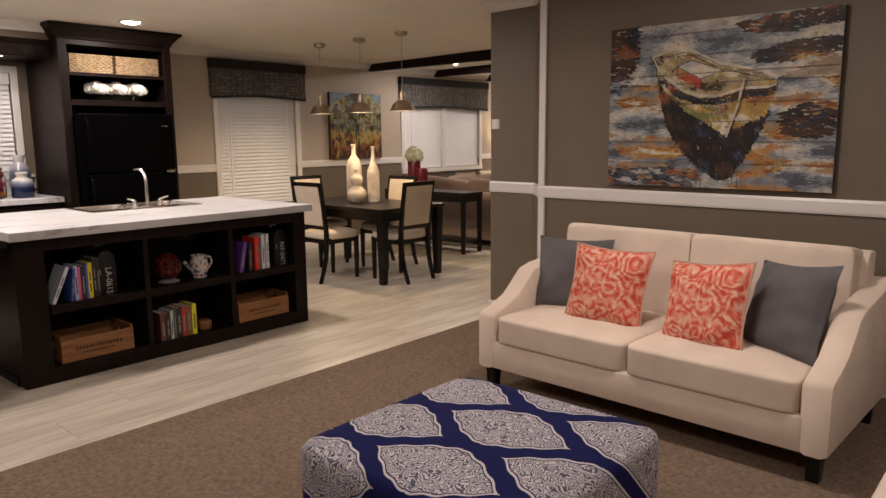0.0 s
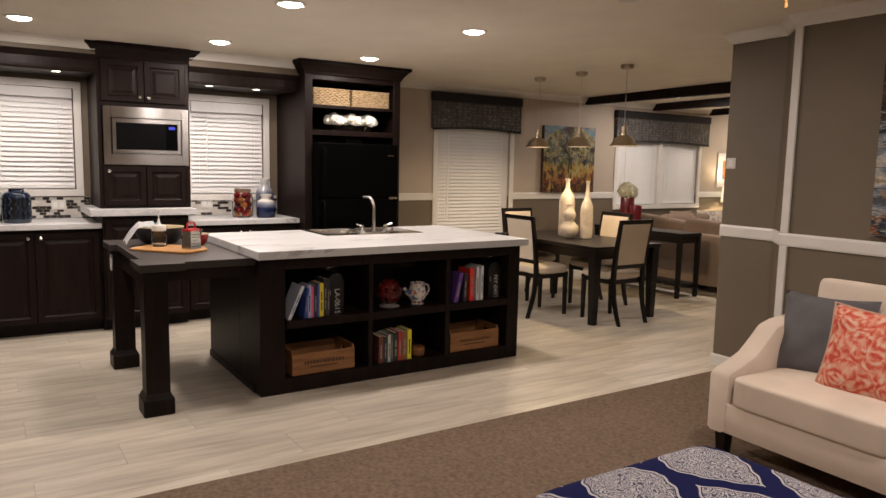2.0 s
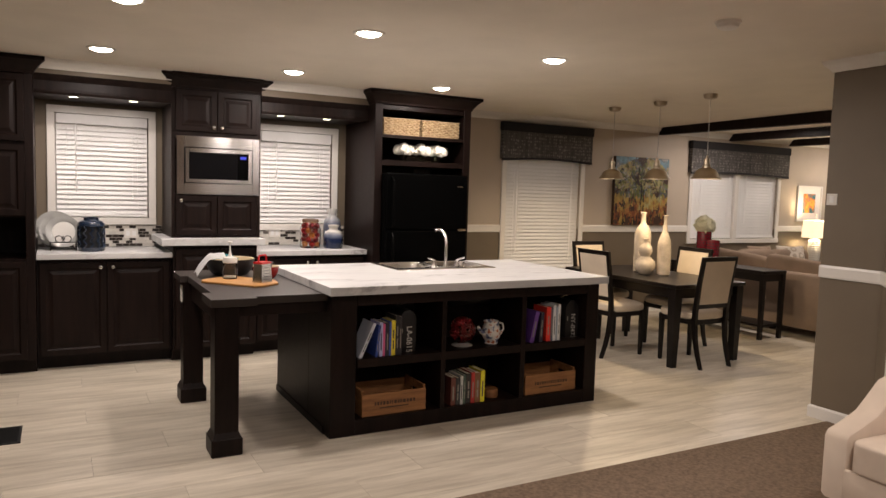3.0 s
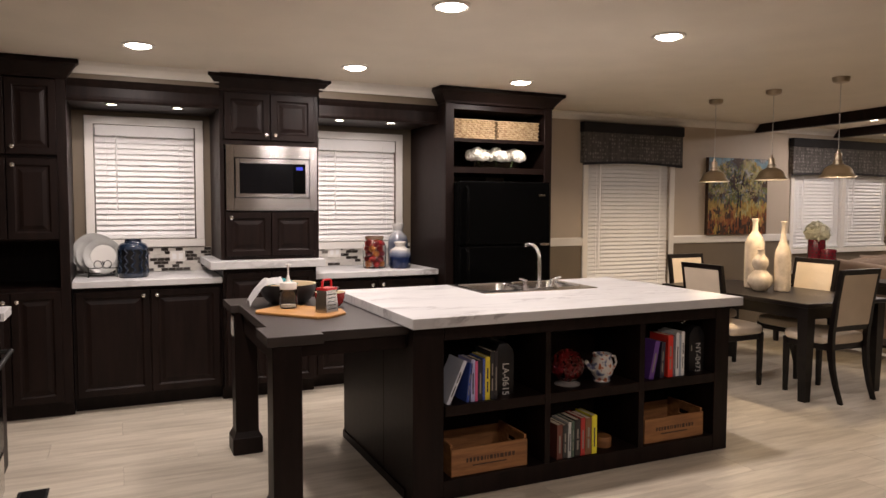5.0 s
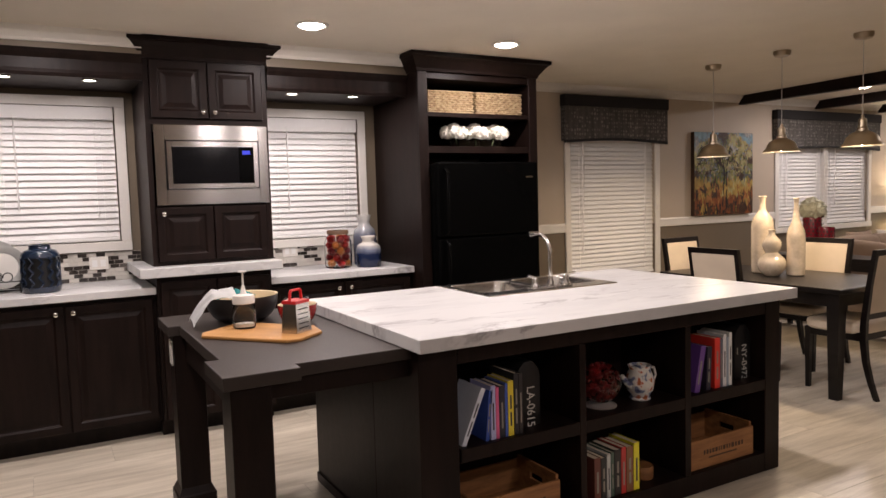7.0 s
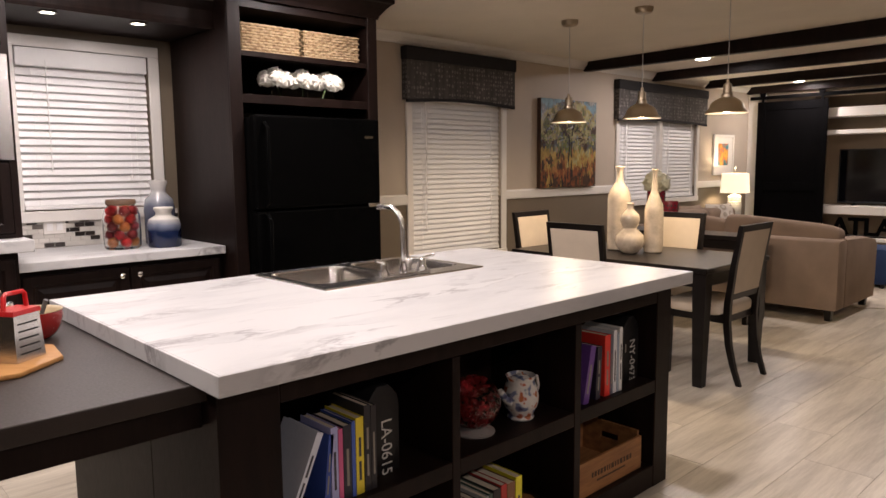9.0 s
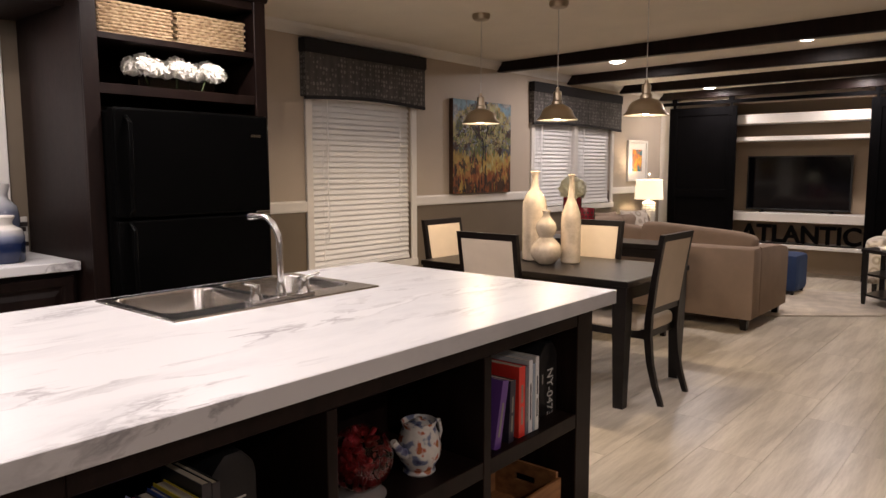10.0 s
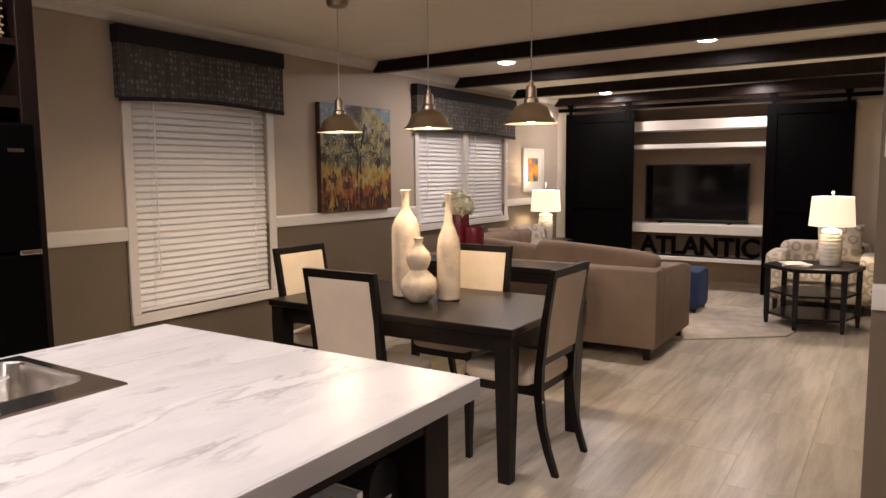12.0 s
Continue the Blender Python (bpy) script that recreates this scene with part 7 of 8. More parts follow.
def canteen(y0, y1, text, label):
    """A flat tin bottle with sloping shoulders, a neck and a wire bail."""
    ob = thing("tin_bottle", (-4.56, (y0 + y1) / 2, S1), label, "bottle", "tin bottles in the island cubbies")
    ym, h = (y0 + y1) / 2, 0.21
    bm = bmesh.new()
    prism(bm, [(y0, S1), (y1, S1), (y1, S1 + h), (y1 - 0.006, S1 + h + 0.025), (y1 - 0.022, S1 + h + 0.045), (ym + 0.022, S1 + h + 0.062), (ym - 0.022, S1 + h + 0.062), (y0 + 0.022, S1 + h + 0.045), (y0 + 0.006, S1 + h + 0.025), (y0, S1 + h)], "x", -4.66, -4.47, 0.006)
    part("body", bm, DARKTIN, ob, "", True)
    part("code_line", one((-4.4698, y0 + 0.014, S1 + 0.125), (-4.4692, y0 + 0.022, S1 + 0.16)), TITLE_L, ob)
    part("bail", tube(bmesh.new(), [(-4.56, ym - 0.03, S1 + h + 0.05), (-4.55, ym - 0.05, S1 + h + 0.075), (-4.53, ym - 0.03, S1 + h + 0.095), (-4.52, ym, S1 + h + 0.10)], 0.0025, 6), STEEL, ob, "bent wire bail", True)
    lettering(text, pose(-4.4695, ym + 0.008, S1 + 0.082, 90, 0, 90) @ pose(0, 0, 0, 0, 0, -90) @ Matrix.Diagonal((1.0, 1.12, 1, 1)), 0.050, STENCIL, ob, 0.0004, "stencil")


canteen(2.07, 2.192, "LA-0615", "black tin bottle with white stencilled code on a shelf")
canteen(3.405, 3.525, "NY-0473", "black tin bottle with white stencilled code on a shelf")

# crystal-red globe and painted jug
gl = thing("glass_globe", (-4.52, 2.565, S1), "clear glass globe of dark red petals on a stand", "ornament")
part("stand", lathe(bmesh.new(), [(0, 0), (0.07, 0), (0.072, 0.006), (0.05, 0.012), (0.04, 0.02), (0, 0.02)], (-4.52, 2.565, S1 + 0.0002), 28), mat("grey_stand", (0.30, 0.27, 0.25), 0.3), gl, "pale round stand", True)
ball = [(0.0, 0.016)] + [(0.092 * math.sin(radians(a)), 0.108 - 0.092 * math.cos(radians(a))) for a in range(12, 180, 12)] + [(0, 0.2)]
part("globe", lathe(bmesh.new(), ball, (-4.52, 2.565, S1), 32), glass("pink_glass", (0.93, 0.72, 0.74), 0.02), gl, "clear pinkish glass ball", True)
bm = bmesh.new()
rnd = random.Random(17)
for k in range(150):
    a, h, q = rnd.uniform(0, 6.283), rnd.uniform(-1, 0.72), rnd.uniform(0.45, 0.93)
    w = math.sqrt(1 - h * h) * q
    m = pose(-4.52 + 0.082 * w * math.cos(a), 2.565 + 0.082 * w * math.sin(a), S1 + 0.108 + 0.078 * h * q, rnd.uniform(0, 180), rnd.uniform(0, 180), rnd.uniform(0, 180))
    bmesh.ops.create_icosphere(bm, subdivisions=1, radius=rnd.uniform(0.008, 0.016), matrix=m @ Matrix.Diagonal((1.0, 0.75, 0.35, 1.0)))
part("shards", bm, mat("dark_red_petals", (0.36, 0.02, 0.025), 0.45, var=0.35, scale=30, bump=0.1), gl, "dried dark red petals")["kind"] = "stuff"
JUG = ramp_mat("painted_jug_glaze", [(0.0, (0.05, 0.05, 0.10)), (0.3, (0.16, 0.18, 0.26)), (0.42, (0.52, 0.50, 0.46)), (0.7, (0.58, 0.55, 0.5)), (0.84, (0.38, 0.09, 0.04)), (1.0, (0.3, 0.16, 0.05))], 24, detail=2, rough=0.2, gain=1.1, bump=0)
jg = thing("painted_jug", (-4.50, 2.785, S1), "white jug painted with blue and rust flowers", "jug")
jc = (-4.50, 2.785, S1 + 0.0002)
part("body", lathe(bmesh.new(), [(0, 0), (0.045, 0), (0.05, 0.006), (0.046, 0.016), (0.062, 0.05), (0.067, 0.08), (0.06, 0.115), (0.05, 0.14), (0.055, 0.158), (0.051, 0.16), (0.045, 0.14), (0, 0.13)], jc, 30), JUG, jg, "", True)
part("spout", tube(bmesh.new(), [(-4.50, 2.735, S1 + 0.07), (-4.50, 2.70, S1 + 0.09), (-4.50, 2.675, S1 + 0.125)], [0.02, 0.013, 0.010], 10), JUG, jg, "", True)
part("handle", tube(bmesh.new(), [(-4.50, 2.835, S1 + 0.145), (-4.50, 2.875, S1 + 0.135), (-4.50, 2.885, S1 + 0.10), (-4.50, 2.87, S1 + 0.07), (-4.50, 2.848, S1 + 0.055)], 0.007, 8), JUG, jg, "", True)
part("lid_knob", lathe(bmesh.new(), [(0, 0.14), (0.046, 0.142), (0.03, 0.155), (0.01, 0.16), (0.01, 0.168), (0, 0.17)], jc, 20), JUG, jg, "", True)

CRATE = mat("crate_wood", (0.30, 0.135, 0.045), 0.6, var=0.22, scale=5, bscale=30, stretch=(5, 0.8, 8), bump=0.25, col2=(0.17, 0.07, 0.022))
STAMP = mat("dark_stamp_ink", (0.06, 0.03, 0.015), 0.8, bump=0)


def crate(y0, y1, label):
    ob = thing("wooden_crate", (-4.58, (y0 + y1) / 2, S0), label, "crate", "wooden crates in the island")
    x0, x1, z0, z1, t = -4.72, -4.415, S0, S0 + 0.142, 0.014
    part("front_board", one((x1 - t, y0, z0), (x1, y1, z1), 0.002), CRATE, ob)
    part("back_board", one((x0, y0, z0), (x0 + t, y1, z1), 0.002), CRATE, ob)
    for a, b in ((y0, y0 + t), (y1 - t, y1)):
        ym = (x0 + x1) / 2
        bm = boxes(((x0 + t, a, z0), (x1 - t, b, z0 + 0.085)), ((x0 + t, a, z0 + 0.115), (x1 - t, b, z1 + 0.02)), ((x0 + t, a, z0 + 0.085), (ym - 0.045, b, z0 + 0.115)), ((ym + 0.045, a, z0 + 0.085), (x1 - t, b, z0 + 0.115)))
        part("end_board", bm, CRATE, ob, "end board with a cut hand hole")
    part("bottom", one((x0 + t, y0 + t, z0), (x1 - t, y1 - t, z0 + 0.012)), CRATE, ob)
    w = y1 - y0
    rnd = random.Random(3)
    y = y0 + 0.19 * w
    while y < y0 + 0.80 * w:
        bw = 0.008 + 0.012 * rnd.random()
        part("stamp_bar", one((x1, y, z0 + 0.066), (x1 + 0.0006, y + bw, z0 + 0.088)), STAMP, ob)
        y += bw + 0.007
    part("stamp_bar", one((x1, y0 + 0.27 * w, z0 + 0.044), (x1 + 0.0006, y0 + 0.72 * w, z0 + 0.051)), STAMP, ob)


crate(1.80, 2.245, "open wooden crate with faded dark stamping")
crate(3.03, 3.475, "open wooden crate with faded dark stamping")
bm = bmesh.new()
lathe(bm, [(0, 0), (0.045, 0), (0.048, 0.01), (0.048, 0.05), (0.045, 0.06), (0, 0.06)], (-4.50, 2.80, S0), 24)
solid("wooden_block", bm, CRATE, "small round wooden block beside books", "ornament", smooth=True)

# ---------- on the table leaf ----------
LT = 0.8865
MAPLE = mat("maple_board", (0.45, 0.23, 0.07), 0.5, var=0.12, scale=4, bscale=26, stretch=(1.2, 9, 9), bump=0.06, col2=(0.36, 0.17, 0.045))
bm = bmesh.new()
prism(bm, [(-0.24, -0.10), (-0.20, -0.155), (0.20, -0.155), (0.24, -0.11), (0.24, 0.05), (0.14, 0.155), (-0.22, 0.155), (-0.24, 0.13)], "z", 0, 0.014, 0.004)
cb = solid("cutting_board", bm, MAPLE, "golden maple cutting board on the dark table leaf", "cutting board", smooth=True)
cb.matrix_basis = pose(-5.04, 1.205, LT, 0, 0, 40)
BT = LT + 0.0145
GL = glass("clear_glass")
pb = thing("pump_bottle", (-5.16, 1.15, BT), "clear glass pump bottle with a white plastic top", "bottle")
pc = (-5.16, 1.15, BT)
part("glass_body", lathe(bmesh.new(), [(0, 0), (0.044, 0), (0.048, 0.006), (0.05, 0.05), (0.046, 0.10), (0.043, 0.105), (0.041, 0.10), (0.045, 0.05), (0.042, 0.008), (0, 0.008)], pc, 28), GL, pb, "clear glass", True)
part("contents", lathe(bmesh.new(), [(0, 0.0085), (0.040, 0.0085), (0.040, 0.022), (0, 0.022)], pc, 24), TRIM, pb, "", True)
part("cap", lathe(bmesh.new(), [(0.046, 0.1055), (0.047, 0.125), (0.044, 0.14), (0.015, 0.146), (0.010, 0.16), (0.007, 0.18), (0, 0.18)], pc, 24), TRIM, pb, "white plastic cap", True)
part("plunger", lathe(bmesh.new(), [(0.004, 0.18), (0.004, 0.235), (0.018, 0.238), (0.018, 0.243), (0, 0.244)], pc, 16), TRIM, pb, "", True)
gr = thing("box_grater", (-4.93, 1.305, BT), "steel box grater with a red plastic handle", "grater")
gx, gy = -4.93, 1.305
bm = post(bmesh.new(), [(gx, gy, BT, 0.078, 0.098), (gx, gy, BT + 0.122, 0.064, 0.084)])
bmesh.ops.rotate(bm, verts=bm.verts[:], cent=(gx, gy, 0), matrix=Matrix.Rotation(radians(35), 3, "Z"))
gb = part("body", bm, STEEL, gr, "tapered steel body")
bm = bmesh.new()
post(bm, [(gx, gy, BT + 0.119, 0.071, 0.092), (gx, gy, BT + 0.131, 0.07, 0.09)])
tube(bm, [(gx, gy - 0.038, BT + 0.127), (gx, gy - 0.034, BT + 0.165), (gx, gy - 0.028, BT + 0.172), (gx, gy + 0.028, BT + 0.172), (gx, gy + 0.034, BT + 0.165), (gx, gy + 0.038, BT + 0.127)], 0.006, 8)
bmesh.ops.rotate(bm, verts=bm.verts[:], cent=(gx, gy, 0), matrix=Matrix.Rotation(radians(35), 3, "Z"))
REDPL = mat("red_plastic", (0.50, 0.012, 0.015), 0.3, var=0.05, bump=0)
part("handle", bm, REDPL, gr, "red plastic handle", True)
# black bars laid on the closed steel paint the shade within the slots
bm = bmesh.new()
for i in range(5):
    box(bm, (gx + 0.0375 - i * 0.00109, gy - 0.032, BT + 0.018 + i * 0.019), (gx + 0.0392 - i * 0.00109, gy + 0.032, BT + 0.022 + i * 0.019))
bmesh.ops.rotate(bm, verts=bm.verts[:], cent=(gx, gy, 0), matrix=Matrix.Rotation(radians(35), 3, "Z"))
part("grating_slots", bm, BLACKPLASTIC, gr)["kind"] = "stuff"


def round_bowl(name, c, r, h, outer, inner, label, cat="bowl"):
    ob = thing(name, c, label, cat)
    prof = [(0, 0), (r * 0.45, 0)] + [(r * (0.45 + 0.55 * math.sin(radians(a))), h * (1 - math.cos(radians(a)))) for a in range(10, 91, 16)] + [(r, h)]
    part("outside", lathe(bmesh.new(), prof, c, 32), outer, ob, "", True)
    inn = [(r - 0.001, h + 0.001), (r * 0.94, h - 0.002)] + [(r * 0.92 * (0.40 + 0.60 * math.sin(radians(a))), 0.006 + h * (1 - math.cos(radians(a)))) for a in range(80, 5, -15)] + [(0, 0.006)]
    part("inside", lathe(bmesh.new(), inn, c, 32), inner, ob, "", True)
    return ob


REDGLAZE = mat("red_bowl_glaze", (0.30, 0.02, 0.018), 0.25, var=0.1, bump=0)
CREAMGLAZE = mat("cream_bowl_glaze", (0.62, 0.50, 0.32), 0.35, var=0.08, bump=0)
DARKGLAZE = mat("black_bowl_glaze", (0.02, 0.018, 0.018), 0.35, var=0.1, bump=0)
round_bowl("small_bowl", (-5.21, 1.40, LT), 0.088, 0.085, REDGLAZE, CREAMGLAZE, "small red bowl with pale inside and utensils")
round_bowl("mixing_bowl", (-5.44, 1.21, LT), 0.165, 0.12, DARKGLAZE, CREAMGLAZE, "large dark bowl with cream inside holding towels")
ut = thing("kitchen_tongs", (-5.21, 1.40, LT + 0.03), "grey kitchen utensil standing in the red bowl", "utensil")
part("blade", tube(bmesh.new(), [(-5.21, 1.40, LT + 0.02), (-5.205, 1.36, LT + 0.09), (-5.20, 1.345, LT + 0.115)], [0.006, 0.010, 0.012], 8), SINKSTEEL, ut, "", True)
part("grip", tube(bmesh.new(), [(-5.21, 1.415, LT + 0.02), (-5.19, 1.435, LT + 0.10), (-5.185, 1.44, LT + 0.115)], [0.005, 0.007, 0.008], 8), GREYFAB, ut, "", True)


def cloth(name, c, w, d, material, label, seed, drape):
    """A loosely folded cloth that sags over a rim."""
    bm = bmesh.new()
    n = 18
    g = []
    for i in range(n + 1):
        row = []
        for j in range(n + 1):
            u, v = i / n * 2 - 1, j / n * 2 - 1
            z = drape(u, v) + 0.016 * noise.noise(Vector((u * 2.8 + seed, v * 2.0, seed))) + 0.005 * noise.noise(Vector((u * 7 + seed, v * 4, seed)))
            row.append(bm.verts.new((c[0] + u * w / 2 + 0.01 * noise.noise(Vector((v * 2, u, seed + 3))), c[1] + v * d / 2, c[2] + z)))
        g.append(row)
    for i in range(n):
        for j in range(n):
            bm.faces.new((g[i][j], g[i + 1][j], g[i + 1][j + 1], g[i][j + 1]))
    bmesh.ops.solidify(bm, geom=bm.faces[:], thickness=0.006)
    return solid(name, bm, material, label, "towel", smooth=True)


cloth("dish_towel", (-5.41, 1.16, LT + 0.128), 0.17, 0.17, mat("teal_cloth", (0.03, 0.26, 0.27), 0.9, var=0.1, bscale=200, bump=0.3), "teal dish towel bunched in a bowl", 2, lambda u, v: 0.018 * (1 - u * u) * (1 - v * v))
cloth("dish_towel", (-5.36, 1.06, LT + 0.13), 0.13, 0.19, mat("white_cloth", (0.78, 0.78, 0.78), 0.9, var=0.06, bscale=200, bump=0.3), "white dish towel hanging over the bowl rim", 5, lambda u, v: 0.03 * (1 - u * u) - 0.115 * max(0.0, -v) ** 1.4)

# ---------- on the kitchen worktops ----------
PLATE = mat("grey_plate_glaze", (0.42, 0.42, 0.40), 0.25, var=0.08, scale=12, bump=0)
PLATEW = mat("white_plate_glaze", (0.62, 0.60, 0.56), 0.22, var=0.05, bump=0)
rack = thing("plate_stand", (-7.08, 0.19, CT), "black wrought wire plate stand on the worktop", "plate rack")
IRON = mat("black_iron", (0.012, 0.012, 0.012), 0.5, 0.6, bump=0.05)
for y in (0.10, 0.29):
    part("side_wire", tube(bmesh.new(), [(-7.22, y, CT + 0.16), (-7.21, y, CT + 0.004), (-6.99, y, CT + 0.004), (-6.975, y, CT + 0.06), (-6.985, y, CT + 0.075)], 0.004, 8), IRON, rack, "", True)
part("cross_wire", tube(bmesh.new(), [(-7.05, 0.10, CT + 0.012), (-7.05, 0.29, CT + 0.012)], 0.004, 8), IRON, rack)
part("cross_wire", tube(bmesh.new(), [(-7.18, 0.10, CT + 0.012), (-7.18, 0.29, CT + 0.012)], 0.004, 8), IRON, rack)
for s in (-1, 1):
    part("scroll", tube(bmesh.new(), [(-6.985, 0.195 + s * (0.03 + 0.028 * math.cos(radians(a)) * (1 - a / 700)), CT + 0.10 + 0.028 * math.sin(radians(a)) * (1 - a / 700)) for a in range(200, -240, -30)], 0.003, 6), IRON, rack, "", True)
part("cross_wire", tube(bmesh.new(), [(-6.985, 0.10, CT + 0.07), (-6.985, 0.29, CT + 0.07)], 0.003, 8), IRON, rack)
for k, (x, r, y) in enumerate(((-7.165, 0.15, 0.135), (-7.13, 0.145, 0.16), (-7.06, 0.132, 0.20))):
    ob = thing("plate", (x, y, CT + 0.02), "grey rimmed dinner plate standing in a wire rack", "plate", "plates in the rack")
    rot = pose(x, y, CT + 0.022 + r * 0.97, 0, 76, 0)
    bm = lathe(bmesh.new(), [(0, 0), (r * 0.6, 0), (r * 0.68, 0.004), (r * 0.74, 0.012), (r, 0.020), (r, 0.024), (r * 0.72, 0.016), (r * 0.66, 0.008), (0, 0.006)], seg=40)
    bmesh.ops.transform(bm, matrix=rot, verts=bm.verts[:])
    part("rim", bm, PLATE, ob, "", True)
    bm = lathe(bmesh.new(), [(0, 0.0075), (r * 0.64, 0.0085), (r * 0.64, 0.0065), (0, 0.0065)], seg=36)
    bmesh.ops.transform(bm, matrix=rot, verts=bm.verts[:])
    part("centre", bm, PLATEW, ob, "white plate centre", True)

LANT = mat("navy_ceramic", (0.012, 0.022, 0.045), 0.2, var=0.2, bump=0.02, coat=0.4)
lan = thing("lattice_lantern", (-6.95, 0.40, CT), "dark navy ceramic lantern with cut lattice sides", "lantern")
lc = (-6.95, 0.40, CT + 0.0003)
part("bottom", lathe(bmesh.new(), [(0, 0), (0.095, 0), (0.102, 0.008), (0.103, 0.035), (0.095, 0.035), (0, 0.02)], lc, 36), LANT, lan, "", True)
part("shoulder", lathe(bmesh.new(), [(0.095, 0.205), (0.103, 0.205), (0.102, 0.225), (0.085, 0.248), (0.06, 0.256), (0.056, 0.27), (0.062, 0.28), (0.054, 0.281), (0.05, 0.256), (0.08, 0.236)], lc, 36), LANT, lan, "", True)
# added black tube: the shade of the hollow behind the lattice, as colour
part("shade_core", lathe(bmesh.new(), [(0.088, 0.03), (0.088, 0.21)], lc, 24), BLACKPLASTIC, lan, "black core standing in for the shaded inside", True)
for i in range(12):
    a = 2 * math.pi * i / 12
    def on(aa, z, r=0.099):
        return (lc[0] + r * math.cos(aa), lc[1] + r * math.sin(aa), lc[2] + z)
    part("lattice_bar", tube(bmesh.new(), [on(a + (0.13 if k % 2 else -0.13), 0.03 + 0.03 * k) for k in range(7)], 0.0075, 6), LANT, lan, "", True)

jr = thing("fruit_jar", (-7.0, 2.29, CT), "large clear glass jar filled with red and orange fruit", "jar")
jc2 = (-7.0, 2.29, CT + 0.0003)
part("glass", lathe(bmesh.new(), [(0, 0), (0.085, 0), (0.097, 0.012), (0.1, 0.10), (0.097, 0.19), (0.085, 0.225), (0.07, 0.24), (0.07, 0.26), (0.074, 0.272), (0.066, 0.272), (0.064, 0.24), (0.08, 0.22), (0.092, 0.19), (0.095, 0.10), (0.092, 0.016), (0, 0.008)], jc2, 36), GL, jr, "", True)
part("rim_band", lathe(bmesh.new(), [(0.0712, 0.243), (0.078, 0.246), (0.079, 0.266), (0.0755, 0.2735), (0.0745, 0.2725)], jc2, 32), mat("brown_jar_band", (0.16, 0.09, 0.05), 0.5, var=0.2), jr, "brown band round the neck", True)
rnd = random.Random(11)
FR = [mat("red_fruit_skin", (0.55, 0.02, 0.02), 0.3, var=0.3, bump=0.02), mat("orange_fruit_skin", (0.62, 0.20, 0.03), 0.4, var=0.2, bump=0.05), mat("dark_red_fruit_skin", (0.38, 0.012, 0.02), 0.3, var=0.3, bump=0.02)]
for i in range(5):
    for k in range(5):
        a = 2 * math.pi * (k + 0.5 * (i % 2)) / 5 + rnd.uniform(-0.1, 0.1)
        bm = bmesh.new()
        bmesh.ops.create_icosphere(bm, subdivisions=2, radius=0.03, matrix=Matrix.Translation((jc2[0] + 0.06 * math.cos(a), jc2[1] + 0.06 * math.sin(a), jc2[2] + 0.038 + i * 0.043)))
        part("fruit", bm, FR[(i * 2 + k) % 3], jr, "", True)

OMBRE = ramp_mat("ombre_glaze", [(0.0, (0.005, 0.009, 0.034)), (0.45, (0.008, 0.016, 0.052)), (0.58, (0.16, 0.18, 0.24)), (0.7, (0.52, 0.50, 0.46)), (1.0, (0.60, 0.57, 0.52))], 8, detail=2, rough=0.2, grad=("Z", CT, CT + 0.22, 0.9), bump=0)
OMBRE2 = ramp_mat("ombre_glaze_tall", [(0.0, (0.05, 0.06, 0.10)), (0.45, (0.10, 0.11, 0.15)), (0.6, (0.3, 0.31, 0.33)), (0.8, (0.42, 0.41, 0.4)), (1.0, (0.5, 0.48, 0.45))], 8, detail=2, rough=0.2, grad=("Z", CT + 0.1, CT + 0.38, 0.9), bump=0)
for x, y, m_, s, h, lab in ((-6.92, 2.495, OMBRE, 1.0, 0.225, "stubby ceramic vase shaded from navy to white"), (-7.10, 2.545, OMBRE2, 0.95, 0.375, "taller ceramic vase shaded from slate to white")):
    bm = bmesh.new()
    lathe(bm, [(0, 0), (0.085 * s, 0), (0.09 * s, 0.008), (0.092 * s, h * 0.55), (0.082 * s, h * 0.70), (0.045 * s, h * 0.80), (0.042 * s, h * 0.86), (0.055 * s, h * 0.97), (0.052 * s, h), (0.046 * s, h * 0.98), (0.036 * s, h * 0.86), (0, h * 0.7)], (x, y, CT + 0.0003), 36)
    solid("ombre_vase", bm, m_, lab, "vase", smooth=True, group="ombre vases")

# outlets on the backsplash
for y in (0.735, 2.035):
    ob = thing("outlet", (XW + 0.016, y, 1.03), "white double outlet plate on mosaic tile", "outlet", "wall outlets")
    part("plate", one((XW + 0.013, y - 0.058, 1.015), (XW + 0.019, y + 0.058, 1.10), 0.002), TRIM, ob)
    for s in (-0.025, 0.025):
        part("socket", one((XW + 0.019, y + s - 0.016, 1.035), (XW + 0.0205, y + s + 0.016, 1.08), 0.001), BLIND, ob)

# ---------- above the refrigerator ----------
STRAW = mat("seagrass", (0.47, 0.35, 0.20), 0.85, var=0.25, scale=38, bscale=150, bump=0.5, col2=(0.25, 0.16, 0.08))

# darker copy of the seagrass: shade between the rope rows, put into the colour
STRAWD = mat("seagrass_shade", (0.20, 0.125, 0.055), 0.9, var=0.25, scale=30)


